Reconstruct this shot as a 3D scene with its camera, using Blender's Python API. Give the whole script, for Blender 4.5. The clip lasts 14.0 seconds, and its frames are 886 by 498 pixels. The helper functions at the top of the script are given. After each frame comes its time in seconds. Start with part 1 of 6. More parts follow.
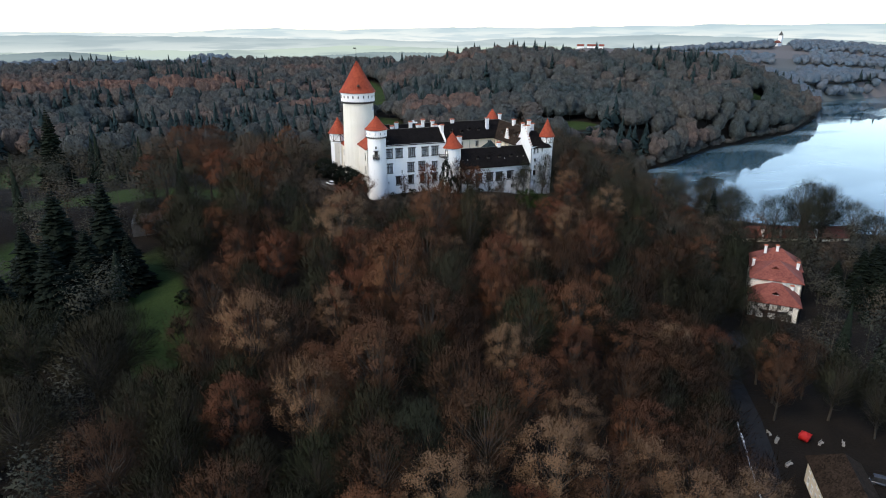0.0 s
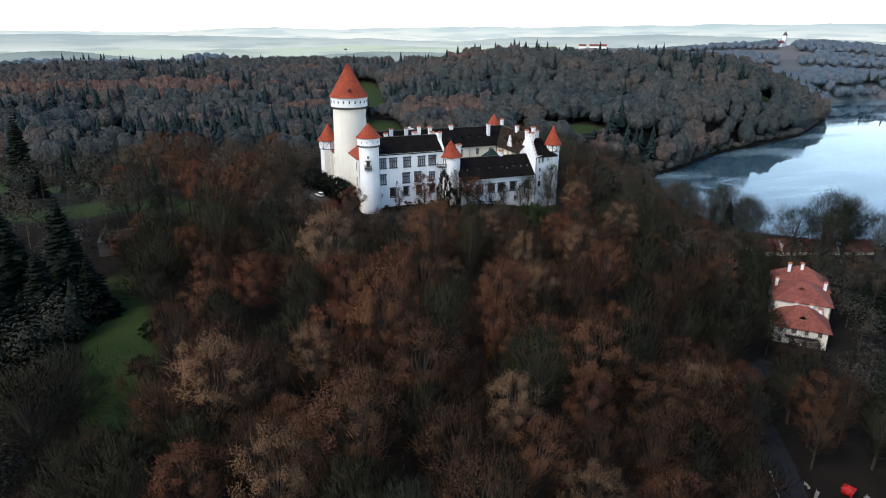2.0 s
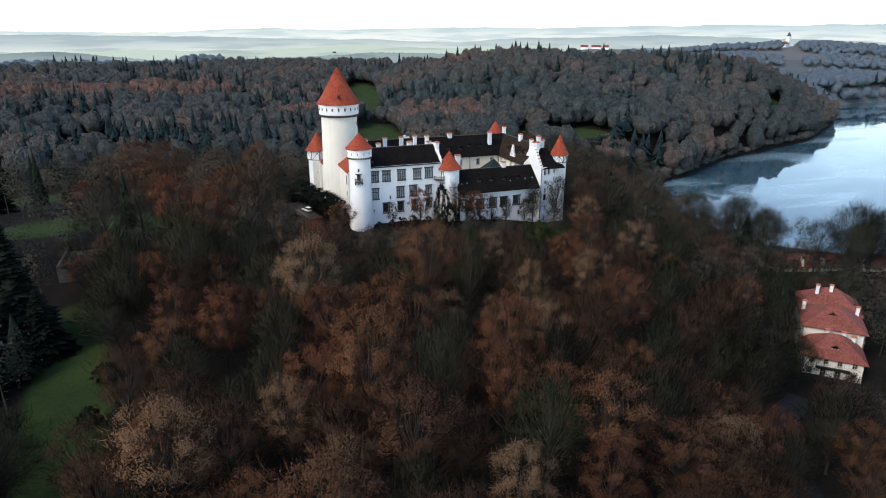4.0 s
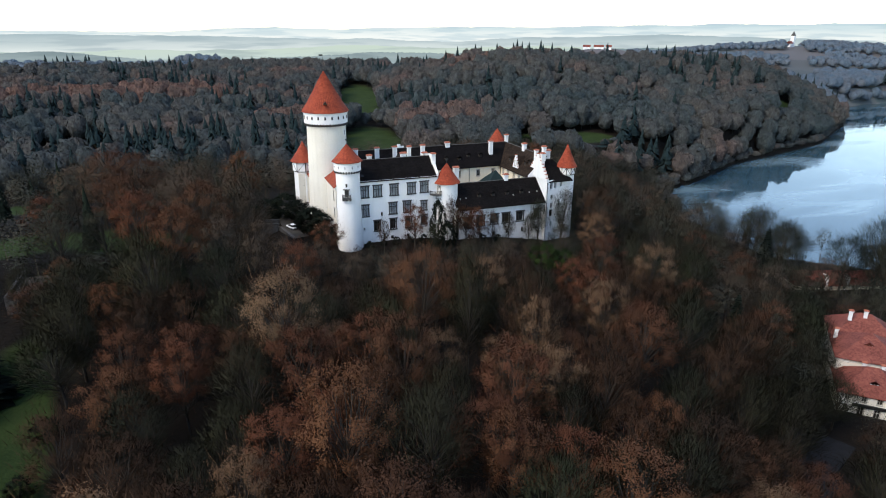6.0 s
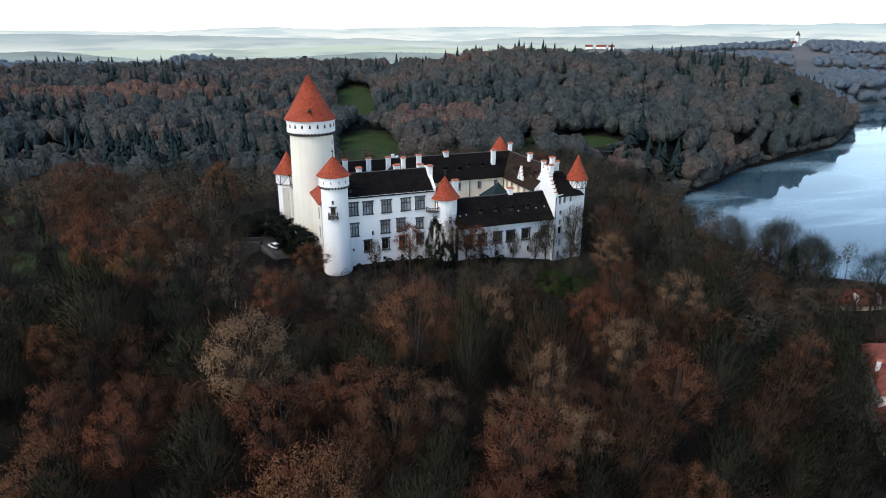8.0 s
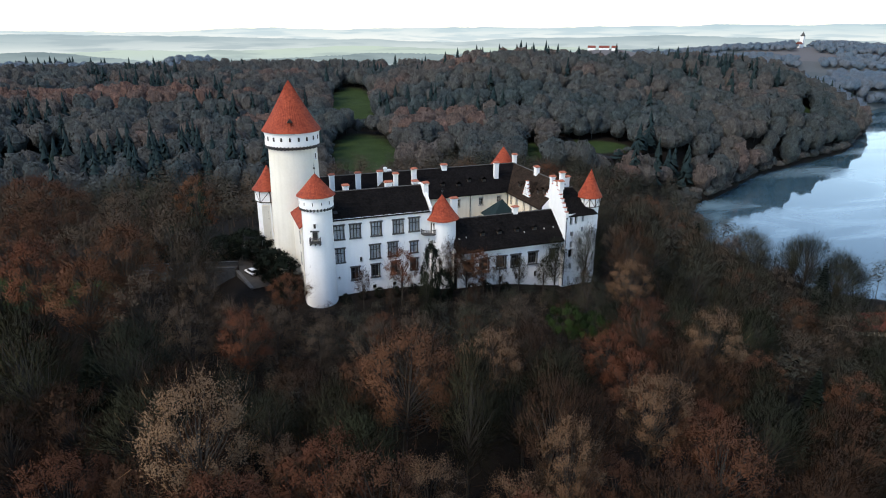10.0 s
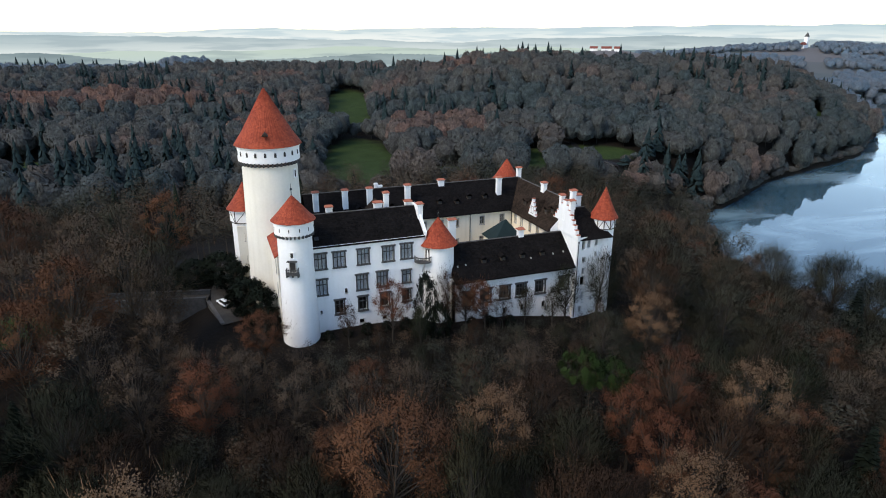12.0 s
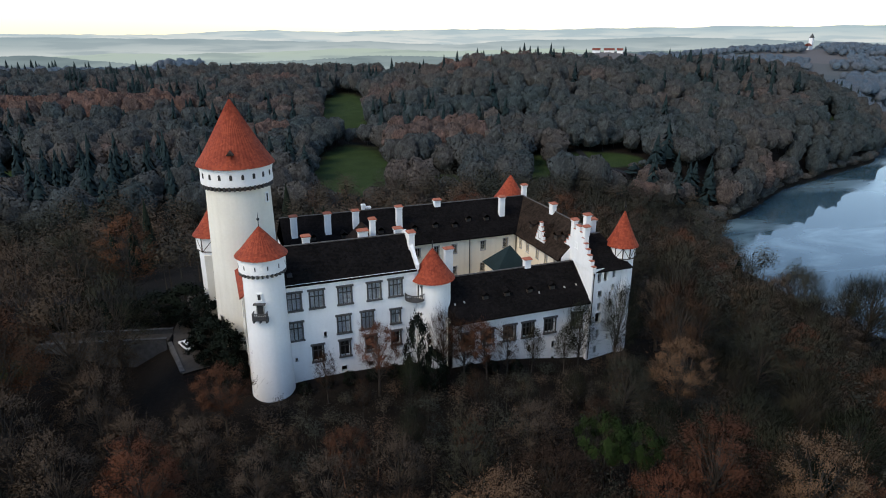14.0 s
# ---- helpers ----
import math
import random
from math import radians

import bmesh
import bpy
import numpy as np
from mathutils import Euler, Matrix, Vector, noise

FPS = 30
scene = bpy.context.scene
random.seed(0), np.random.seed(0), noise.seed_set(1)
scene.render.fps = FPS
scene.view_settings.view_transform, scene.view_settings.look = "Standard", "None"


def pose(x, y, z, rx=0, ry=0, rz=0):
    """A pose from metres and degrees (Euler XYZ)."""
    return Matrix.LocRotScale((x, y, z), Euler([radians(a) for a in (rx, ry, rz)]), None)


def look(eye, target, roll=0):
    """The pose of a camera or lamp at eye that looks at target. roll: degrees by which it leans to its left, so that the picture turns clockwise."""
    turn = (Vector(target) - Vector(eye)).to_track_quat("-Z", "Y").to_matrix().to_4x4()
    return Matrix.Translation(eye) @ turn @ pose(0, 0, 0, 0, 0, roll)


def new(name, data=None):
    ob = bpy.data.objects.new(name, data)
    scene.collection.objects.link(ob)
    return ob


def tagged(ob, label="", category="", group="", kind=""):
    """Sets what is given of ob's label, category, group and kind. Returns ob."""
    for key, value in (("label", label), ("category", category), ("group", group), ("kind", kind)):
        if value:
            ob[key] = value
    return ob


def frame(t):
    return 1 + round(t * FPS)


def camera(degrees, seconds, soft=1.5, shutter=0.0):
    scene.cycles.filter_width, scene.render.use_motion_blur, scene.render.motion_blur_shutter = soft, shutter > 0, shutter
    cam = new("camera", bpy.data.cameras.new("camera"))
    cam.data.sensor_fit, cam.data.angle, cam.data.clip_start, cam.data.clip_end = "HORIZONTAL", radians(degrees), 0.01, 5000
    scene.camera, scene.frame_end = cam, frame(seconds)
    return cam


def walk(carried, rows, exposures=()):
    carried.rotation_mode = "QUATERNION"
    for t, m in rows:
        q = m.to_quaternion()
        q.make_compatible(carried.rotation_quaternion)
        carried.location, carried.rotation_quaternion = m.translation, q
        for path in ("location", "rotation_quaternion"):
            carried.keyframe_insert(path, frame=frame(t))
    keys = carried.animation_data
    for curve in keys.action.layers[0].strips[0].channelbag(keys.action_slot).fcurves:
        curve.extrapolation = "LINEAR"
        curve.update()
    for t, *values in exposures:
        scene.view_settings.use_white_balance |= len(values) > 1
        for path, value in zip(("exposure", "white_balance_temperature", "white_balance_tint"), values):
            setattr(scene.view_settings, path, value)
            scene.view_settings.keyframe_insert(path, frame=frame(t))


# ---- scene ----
EXPOSURE = 1.0                       # stops
cam = camera(70.4, 14.0, soft=1.0)
PATH = [
    (0, (-61.417, -220.088, 53.496), (-60.745, -218.323, 52.84), 0.1),
    (0.5, (-59.542, -215.61, 53.509), (-58.869, -213.846, 52.852), 0.2),
    (1, (-57.743, -211.384, 53.517), (-57.07, -209.619, 52.86), 0.2),
    (1.5, (-55.885, -207.187, 53.614), (-55.213, -205.422, 52.957), 0.2),
    (2, (-54.084, -203.003, 53.661), (-53.412, -201.238, 53.003), 0.2),
    (2.5, (-52.161, -198.81, 53.768), (-51.49, -197.045, 53.111), 0.2),
    (3, (-50.478, -194.607, 53.823), (-49.805, -192.841, 53.168), 0.2),
    (5.5, (-40.983, -173.28, 54.11), (-40.313, -171.515, 53.451), 0.2),
    (6, (-39.182, -169.088, 54.252), (-38.512, -167.323, 53.594), 0.2),
    (6.5, (-37.389, -164.815, 54.153), (-36.719, -163.049, 53.495), 0.2),
    (7, (-35.675, -160.385, 54.146), (-35.004, -158.62, 53.488), 0.3),
    (7.5, (-33.753, -155.988, 54.046), (-33.083, -154.223, 53.388), 0.2),
    (8, (-31.902, -151.582, 54.022), (-31.232, -149.816, 53.363), 0.2),
    (10.5, (-22.481, -129.622, 53.969), (-21.813, -127.855, 53.312), 0.2),
    (11, (-20.669, -125.543, 54.042), (-20.001, -123.776, 53.384), 0.1),
    (11.5, (-18.861, -121.43, 54.118), (-18.194, -119.663, 53.461), 0.2),
    (12, (-17.129, -117.045, 54.061), (-16.461, -115.278, 53.405), 0.2),
    (12.5, (-15.28, -112.902, 54.096), (-14.613, -111.134, 53.441), 0.1),
    (13, (-13.429, -108.395, 54.051), (-12.76, -106.626, 53.398), 0.1),
    (13.5, (-11.525, -104.103, 54.139), (-10.857, -102.335, 53.485), 0.1),
    (14, (-9.508, -99.81, 54.035), (-8.842, -98.041, 53.384), 0.1),
]
walk(cam, [(t, look(eye, target, roll)) for t, eye, target, roll in PATH],
     [(0, EXPOSURE + 0.15, 7020, 10), (8, EXPOSURE + 0.15, 7020, 10), (12.8, EXPOSURE + 0.0, 7020, 10), (14, EXPOSURE - 0.27, 7020, 10)])

# ==== place ====

# ---------------------------------------------------------------- world and light
world = bpy.data.worlds.new("world")
scene.world = world
world.use_nodes = True
wn, wl = world.node_tree.nodes, world.node_tree.links
sky = wn.new("ShaderNodeTexSky")
sky.sky_type = "NISHITA"
sky.sun_disc = False
SUN_EL, SUN_AZ = 44.0, 252.0          # degrees; azimuth clockwise from +y, where the light comes from
sky.sun_elevation, sky.sun_rotation = radians(SUN_EL), radians(SUN_AZ)
sky.air_density, sky.dust_density, sky.ozone_density = 1.0, 0.3, 1.6
wn["Background"].inputs[1].default_value = 0.15
wl.new(sky.outputs[0], wn["Background"].inputs[0])

sun = new("sun", bpy.data.lights.new("sun", "SUN"))
sun.data.energy, sun.data.angle, sun.data.color = 1.25, radians(25), (1.0, 0.91, 0.79)
sd = Vector((math.sin(radians(SUN_AZ)) * math.cos(radians(SUN_EL)), math.cos(radians(SUN_AZ)) * math.cos(radians(SUN_EL)),
             math.sin(radians(SUN_EL))))
sun.matrix_world = look(sd * 100, (0, 0, 0))

# ---------------------------------------------------------------- materials


def material(name):
    m = bpy.data.materials.new(name)
    m.use_nodes = True
    return m, m.node_tree.nodes, m.node_tree.links, m.node_tree.nodes["Principled BSDF"]


def surface(name, dark, light, scale=1.0, rough=0.8, bump=0.3, fine=12.0, metal=0.0, spread=(0.3, 0.7), spec=0.3, stretch=(1, 1, 1),
            streak=0.0):
    """A plain weathered surface: two scales of noise between two colours, and fine relief."""
    m, n, l, p = material(name)
    tc, mp = n.new("ShaderNodeTexCoord"), n.new("ShaderNodeMapping")
    mp.inputs["Scale"].default_value = stretch
    l.new(tc.outputs["Object"], mp.inputs[0])
    big, small = n.new("ShaderNodeTexNoise"), n.new("ShaderNodeTexNoise")
    big.inputs["Scale"].default_value, small.inputs["Scale"].default_value = scale * 0.35, scale * fine * 0.35
    big.inputs["Detail"].default_value = small.inputs["Detail"].default_value = 6
    l.new(mp.outputs[0], big.inputs[0]), l.new(mp.outputs[0], small.inputs[0])
    mix = n.new("ShaderNodeMix")
    mix.inputs[0].default_value = 0.4
    l.new(big.outputs[0], mix.inputs[2]), l.new(small.outputs[0], mix.inputs[3])
    ramp = n.new("ShaderNodeValToRGB")
    ramp.color_ramp.elements[0].position, ramp.color_ramp.elements[1].position = spread
    ramp.color_ramp.elements[0].color, ramp.color_ramp.elements[1].color = (*dark, 1), (*light, 1)
    l.new(mix.outputs[0], ramp.inputs[0])
    out = ramp.outputs[0]
    if streak:
        sm, sn, sr = n.new("ShaderNodeMapping"), n.new("ShaderNodeTexNoise"), n.new("ShaderNodeValToRGB")
        sm.inputs["Scale"].default_value = (0.9, 0.9, 0.06)
        sn.inputs["Scale"].default_value, sn.inputs["Detail"].default_value = 1.0, 5
        sr.color_ramp.elements[0].position, sr.color_ramp.elements[1].position = 0.45, 0.75
        mm = n.new("ShaderNodeMix")
        mm.data_type, mm.blend_type = "RGBA", "MULTIPLY"
        mm.inputs[7].default_value = (0.62, 0.60, 0.55, 1)
        mu = n.new("ShaderNodeMath")
        mu.operation, mu.inputs[1].default_value = "MULTIPLY", streak
        l.new(tc.outputs["Object"], sm.inputs[0]), l.new(sm.outputs[0], sn.inputs[0]), l.new(sn.outputs[0], sr.inputs[0])
        l.new(sr.outputs[0], mu.inputs[0]), l.new(mu.outputs[0], mm.inputs[0]), l.new(out, mm.inputs[6])
        out = mm.outputs[2]
    l.new(out, p.inputs["Base Color"])
    b = n.new("ShaderNodeBump")
    b.inputs["Strength"].default_value, b.inputs["Distance"].default_value = bump, 0.05
    l.new(small.outputs[0], b.inputs["Height"]), l.new(b.outputs[0], p.inputs["Normal"])
    p.inputs["Roughness"].default_value, p.inputs["Metallic"].default_value = rough, metal
    p.inputs["Specular IOR Level"].default_value = spec
    return m


def foliage(name, colours, attribute="", spread=0.45, grain=0.0):
    """Leaves or twigs: a ramp of hues, one per plant, with a little change from leaf to leaf."""
    m, n, l, p = material(name)
    ramp = n.new("ShaderNodeValToRGB")
    e = ramp.color_ramp.elements
    while len(e) < len(colours):
        e.new(0.5)
    for i, c in enumerate(colours):
        e[i].position, e[i].color = i / max(1, len(colours) - 1), (*c, 1)
    geo = n.new("ShaderNodeNewGeometry")
    if attribute:
        src = n.new("ShaderNodeAttribute")
        src.attribute_name = attribute
        out = src.outputs["Fac"]
    else:
        src = n.new("ShaderNodeObjectInfo")
        out = src.outputs["Random"]
    l.new(out, ramp.inputs[0])
    hsv, mr = n.new("ShaderNodeHueSaturation"), n.new("ShaderNodeMapRange")
    mr.inputs["To Min"].default_value, mr.inputs["To Max"].default_value = 1 - spread, 1 + spread
    l.new(geo.outputs["Random Per Island"], mr.inputs["Value"])
    value = mr.outputs[0]
    if grain:                                     # fine upright twigs and clumps within each crown; darks are painted as shaded gaps
        tc = n.new("ShaderNodeTexCoord")
        for scale, amount in (((1.5, 1.5, 0.5), grain), ((0.28, 0.28, 0.2), grain * 0.8)):
            mp, no, mg, mul = n.new("ShaderNodeMapping"), n.new("ShaderNodeTexNoise"), n.new("ShaderNodeMapRange"), n.new("ShaderNodeMath")
            mp.inputs["Scale"].default_value = scale
            no.inputs["Scale"].default_value, no.inputs["Detail"].default_value = 1.0, 4
            mg.inputs["From Min"].default_value, mg.inputs["From Max"].default_value = 0.3, 0.7
            mg.inputs["To Min"].default_value, mg.inputs["To Max"].default_value = 1 - amount, 1 + amount
            mul.operation = "MULTIPLY"
            l.new(tc.outputs["Object"], mp.inputs[0]), l.new(mp.outputs[0], no.inputs[0]), l.new(no.outputs[0], mg.inputs["Value"])
            l.new(value, mul.inputs[0]), l.new(mg.outputs[0], mul.inputs[1])
            value = mul.outputs[0]
        relief, b = n.new("ShaderNodeTexNoise"), n.new("ShaderNodeBump")
        relief.inputs["Scale"].default_value, relief.inputs["Detail"].default_value = 0.55, 6
        relief.inputs["Roughness"].default_value = 0.7
        b.inputs["Strength"].default_value, b.inputs["Distance"].default_value = 1.0, 1.6
        l.new(tc.outputs["Object"], relief.inputs[0]), l.new(relief.outputs[0], b.inputs["Height"]), l.new(b.outputs[0], p.inputs["Normal"])
        # the outer skin of a crown is open between its twigs
        skin, holes, fine, low = n.new("ShaderNodeAttribute"), n.new("ShaderNodeMapRange"), n.new("ShaderNodeTexNoise"), n.new("ShaderNodeMapping")
        skin.attribute_name = "skin"
        low.inputs["Scale"].default_value = (1.3, 1.3, 0.8)
        fine.inputs["Scale"].default_value, fine.inputs["Detail"].default_value = 1.0, 5
        holes.inputs["From Min"].default_value, holes.inputs["From Max"].default_value = 0.54, 0.57
        keep_, gap_ = n.new("ShaderNodeMath"), n.new("ShaderNodeMath")
        gap_.operation, keep_.operation = "MULTIPLY", "SUBTRACT"
        keep_.inputs[0].default_value = 1.0
        l.new(tc.outputs["Object"], low.inputs[0]), l.new(low.outputs[0], fine.inputs[0]), l.new(fine.outputs[0], holes.inputs["Value"])
        l.new(holes.outputs[0], gap_.inputs[0]), l.new(skin.outputs["Fac"], gap_.inputs[1]), l.new(gap_.outputs[0], keep_.inputs[1])
        l.new(keep_.outputs[0], p.inputs["Alpha"])
    l.new(value, hsv.inputs["Value"]), l.new(ramp.outputs[0], hsv.inputs["Color"])
    l.new(hsv.outputs[0], p.inputs["Base Color"])
    p.inputs["Roughness"].default_value, p.inputs["Specular IOR Level"].default_value = 0.85, 0.06
    return m


def tiles(name, dark, light, row=3.2, rough=0.75, spec=0.2):
    """Roof tiles: rows across the slope by height, with hue changes and moss at a larger scale."""
    m, n, l, p = material(name)
    tc = n.new("ShaderNodeTexCoord")
    wave = n.new("ShaderNodeTexWave")
    wave.wave_type, wave.bands_direction, wave.wave_profile = "BANDS", "Z", "SAW"
    wave.inputs["Scale"].default_value, wave.inputs["Distortion"].default_value, wave.inputs["Detail"].default_value = row * 0.32, 0.6, 2
    l.new(tc.outputs["Object"], wave.inputs[0])
    no, cell = n.new("ShaderNodeTexNoise"), n.new("ShaderNodeTexVoronoi")
    no.inputs["Scale"].default_value, no.inputs["Detail"].default_value = 0.28, 7
    cell.inputs["Scale"].default_value = 2.6
    l.new(tc.outputs["Object"], no.inputs[0]), l.new(tc.outputs["Object"], cell.inputs[0])
    sep = n.new("ShaderNodeSeparateColor")
    l.new(cell.outputs["Color"], sep.inputs[0])
    a = n.new("ShaderNodeMix")
    a.inputs[0].default_value = 0.38
    l.new(no.outputs[0], a.inputs[2]), l.new(sep.outputs[0], a.inputs[3])
    ramp = n.new("ShaderNodeValToRGB")
    ramp.color_ramp.elements[0].position, ramp.color_ramp.elements[1].position = 0.25, 0.75
    ramp.color_ramp.elements[0].color, ramp.color_ramp.elements[1].color = (*dark, 1), (*light, 1)
    l.new(a.outputs[0], ramp.inputs[0]), l.new(ramp.outputs[0], p.inputs["Base Color"])
    b = n.new("ShaderNodeBump")
    b.inputs["Strength"].default_value, b.inputs["Distance"].default_value = 0.6, 0.05
    l.new(wave.outputs["Fac"], b.inputs["Height"]), l.new(b.outputs[0], p.inputs["Normal"])
    p.inputs["Roughness"].default_value, p.inputs["Specular IOR Level"].default_value = rough, spec
    return m


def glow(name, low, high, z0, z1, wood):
    """A plain glowing backdrop of distance with painted mist: paler towards the valley bottoms, with patches of woods.
    """
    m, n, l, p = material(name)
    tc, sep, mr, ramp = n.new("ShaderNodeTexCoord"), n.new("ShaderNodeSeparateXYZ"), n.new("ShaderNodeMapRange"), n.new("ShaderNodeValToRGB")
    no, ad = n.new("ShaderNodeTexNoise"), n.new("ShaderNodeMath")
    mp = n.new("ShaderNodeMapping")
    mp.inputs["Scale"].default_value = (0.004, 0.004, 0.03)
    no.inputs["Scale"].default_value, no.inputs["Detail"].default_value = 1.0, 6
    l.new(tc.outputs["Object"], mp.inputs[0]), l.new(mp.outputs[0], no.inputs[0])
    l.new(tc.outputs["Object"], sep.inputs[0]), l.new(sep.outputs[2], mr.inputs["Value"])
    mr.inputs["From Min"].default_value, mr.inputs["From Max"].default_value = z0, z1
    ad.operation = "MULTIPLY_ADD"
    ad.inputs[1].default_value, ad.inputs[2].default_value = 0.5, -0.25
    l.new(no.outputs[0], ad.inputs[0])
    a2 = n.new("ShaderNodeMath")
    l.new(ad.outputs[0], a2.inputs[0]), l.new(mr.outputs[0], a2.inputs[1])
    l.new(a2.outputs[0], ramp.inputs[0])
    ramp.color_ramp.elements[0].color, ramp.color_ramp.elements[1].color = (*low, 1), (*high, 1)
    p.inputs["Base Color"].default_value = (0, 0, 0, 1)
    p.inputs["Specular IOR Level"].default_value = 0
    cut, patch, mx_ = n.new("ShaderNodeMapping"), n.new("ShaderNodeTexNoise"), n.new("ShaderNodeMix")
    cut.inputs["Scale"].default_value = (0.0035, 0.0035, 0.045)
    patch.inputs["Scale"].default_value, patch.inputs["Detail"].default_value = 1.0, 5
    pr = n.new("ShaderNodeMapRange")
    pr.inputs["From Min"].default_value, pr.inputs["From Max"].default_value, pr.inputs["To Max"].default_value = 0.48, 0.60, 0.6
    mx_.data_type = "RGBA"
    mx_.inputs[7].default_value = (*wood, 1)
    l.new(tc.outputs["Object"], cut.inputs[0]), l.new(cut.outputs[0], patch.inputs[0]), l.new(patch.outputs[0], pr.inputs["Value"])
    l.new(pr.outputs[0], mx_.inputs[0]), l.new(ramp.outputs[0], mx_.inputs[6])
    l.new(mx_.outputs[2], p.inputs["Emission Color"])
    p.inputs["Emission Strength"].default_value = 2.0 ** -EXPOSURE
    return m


PLASTER = surface("white_plaster", (0.76, 0.755, 0.74), (0.85, 0.845, 0.83), 0.5, 0.85, 0.15, streak=0.14)
CREAM = surface("cream_plaster", (0.70, 0.66, 0.57), (0.79, 0.75, 0.66), 0.5, 0.85, 0.15, streak=0.2)
YELLOW = surface("yellow_plaster", (0.80, 0.70, 0.54), (0.86, 0.78, 0.62), 0.5, 0.85, 0.15, streak=0.3)
STONE = surface("grey_stone", (0.040, 0.040, 0.041), (0.10, 0.096, 0.092), 3, 0.85, 0.4)
PALE_STONE = surface("pale_stone", (0.30, 0.28, 0.25), (0.45, 0.43, 0.39), 2, 0.85, 0.4)
BLACK_TILE = tiles("black_tiles", (0.0030, 0.0027, 0.0028), (0.011, 0.0094, 0.0094), rough=0.95, spec=0.06)
BROWN_TILE = tiles("brown_tiles", (0.010, 0.007, 0.005), (0.042, 0.028, 0.020), rough=0.95, spec=0.08)
RED_TILE = tiles("red_tiles", (0.18, 0.029, 0.014), (0.34, 0.064, 0.029))
OLD_RED_TILE = tiles("old_red_tiles", (0.13, 0.036, 0.026), (0.25, 0.078, 0.056))
BRICK_CAP = surface("brick_cap", (0.26, 0.07, 0.04), (0.42, 0.15, 0.09), 4, 0.8, 0.4)
GREEN_COPPER = surface("green_copper", (0.004, 0.013, 0.013), (0.010, 0.024, 0.023), 1.5, 0.7, 0.2)
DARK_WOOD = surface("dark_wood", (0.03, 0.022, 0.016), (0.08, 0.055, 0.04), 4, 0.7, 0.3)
METAL = surface("dark_metal", (0.02, 0.02, 0.022), (0.05, 0.05, 0.05), 4, 0.5, 0.1, metal=0.6)
RIDGE = surface("ridge_mortar", (0.05, 0.045, 0.04), (0.13, 0.12, 0.11), 3, 0.9, 0.4)
WEATHERED_WOOD = surface("weathered_wood", (0.20, 0.19, 0.17), (0.36, 0.34, 0.31), 3, 0.85, 0.3)
CURTAIN = surface("pale_curtain", (0.55, 0.54, 0.56), (0.78, 0.77, 0.78), 6, 0.9, 0.2, stretch=(4, 4, 0.3))
# unlit rooms and openings: their shade is painted as a near-black colour
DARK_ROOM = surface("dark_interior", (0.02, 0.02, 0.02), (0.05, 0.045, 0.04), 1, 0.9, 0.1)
BARK = surface("bark", (0.020, 0.016, 0.012), (0.06, 0.050, 0.040), 3, 0.9, 0.6, stretch=(1, 1, 0.3))
ASPHALT = surface("asphalt", (0.010, 0.0105, 0.012), (0.021, 0.022, 0.025), 1.5, 0.9, 0.3, spec=0.15)
GRAVEL = surface("gravel", (0.045, 0.039, 0.033), (0.090, 0.079, 0.067), 1.5, 0.95, 0.6, spec=0.1)
WHITE_PAINT = surface("white_paint", (0.70, 0.70, 0.70), (0.82, 0.82, 0.82), 3, 0.4, 0.05)
RED_CLOTH = surface("red_cloth", (0.30, 0.006, 0.008), (0.42, 0.014, 0.012), 2, 0.7, 0.2)
RUBBER = surface("black_rubber", (0.012, 0.012, 0.012), (0.03, 0.03, 0.03), 5, 0.8, 0.2)

glass, gn, gl, gp = material("window_glass")
gp.inputs["Base Color"].default_value = (0.85, 0.9, 0.92, 1)
gp.inputs["Transmission Weight"].default_value, gp.inputs["Roughness"].default_value = 1.0, 0.03
GLASS = glass

LEAF_RUST = foliage("rust_leaves", [(0.128, 0.050, 0.027), (0.074, 0.032, 0.019), (0.120, 0.056, 0.029), (0.050, 0.026, 0.017)], spread=0.16)
LEAF_TAN = foliage("tan_leaves", [(0.145, 0.092, 0.055), (0.134, 0.078, 0.044), (0.120, 0.072, 0.042)], spread=0.16)
LEAF_BROWN = foliage("brown_leaves", [(0.050, 0.027, 0.016), (0.034, 0.021, 0.014), (0.060, 0.031, 0.018)], spread=0.18)
LEAF_BARE = foliage("bare_twigs", [(0.028, 0.027, 0.016), (0.020, 0.024, 0.016), (0.027, 0.025, 0.016), (0.024, 0.029, 0.016)], spread=0.18)
# lightened copies of brown and bare: the farther slope's brightness is put into colour
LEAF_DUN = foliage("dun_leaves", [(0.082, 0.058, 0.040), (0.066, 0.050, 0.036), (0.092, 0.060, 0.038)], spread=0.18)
LEAF_OLIVE = foliage("lightened_twigs", [(0.044, 0.042, 0.028), (0.036, 0.038, 0.027), (0.050, 0.044, 0.030)], spread=0.18)
LEAF_FIR = foliage("fir_needles", [(0.0050, 0.0080, 0.0055), (0.0070, 0.0105, 0.0065), (0.0055, 0.0085, 0.0065)])
LEAF_PINE = foliage("pine_needles", [(0.026, 0.044, 0.012), (0.021, 0.038, 0.011)])
LEAF_HOLLY = foliage("evergreen_leaves", [(0.008, 0.012, 0.009), (0.011, 0.016, 0.010)])
# far crowns: grey-blue haze of distance is put into these colours
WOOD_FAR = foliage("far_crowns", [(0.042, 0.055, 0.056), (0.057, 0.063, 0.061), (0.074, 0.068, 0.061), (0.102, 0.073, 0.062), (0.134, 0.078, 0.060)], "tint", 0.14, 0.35)
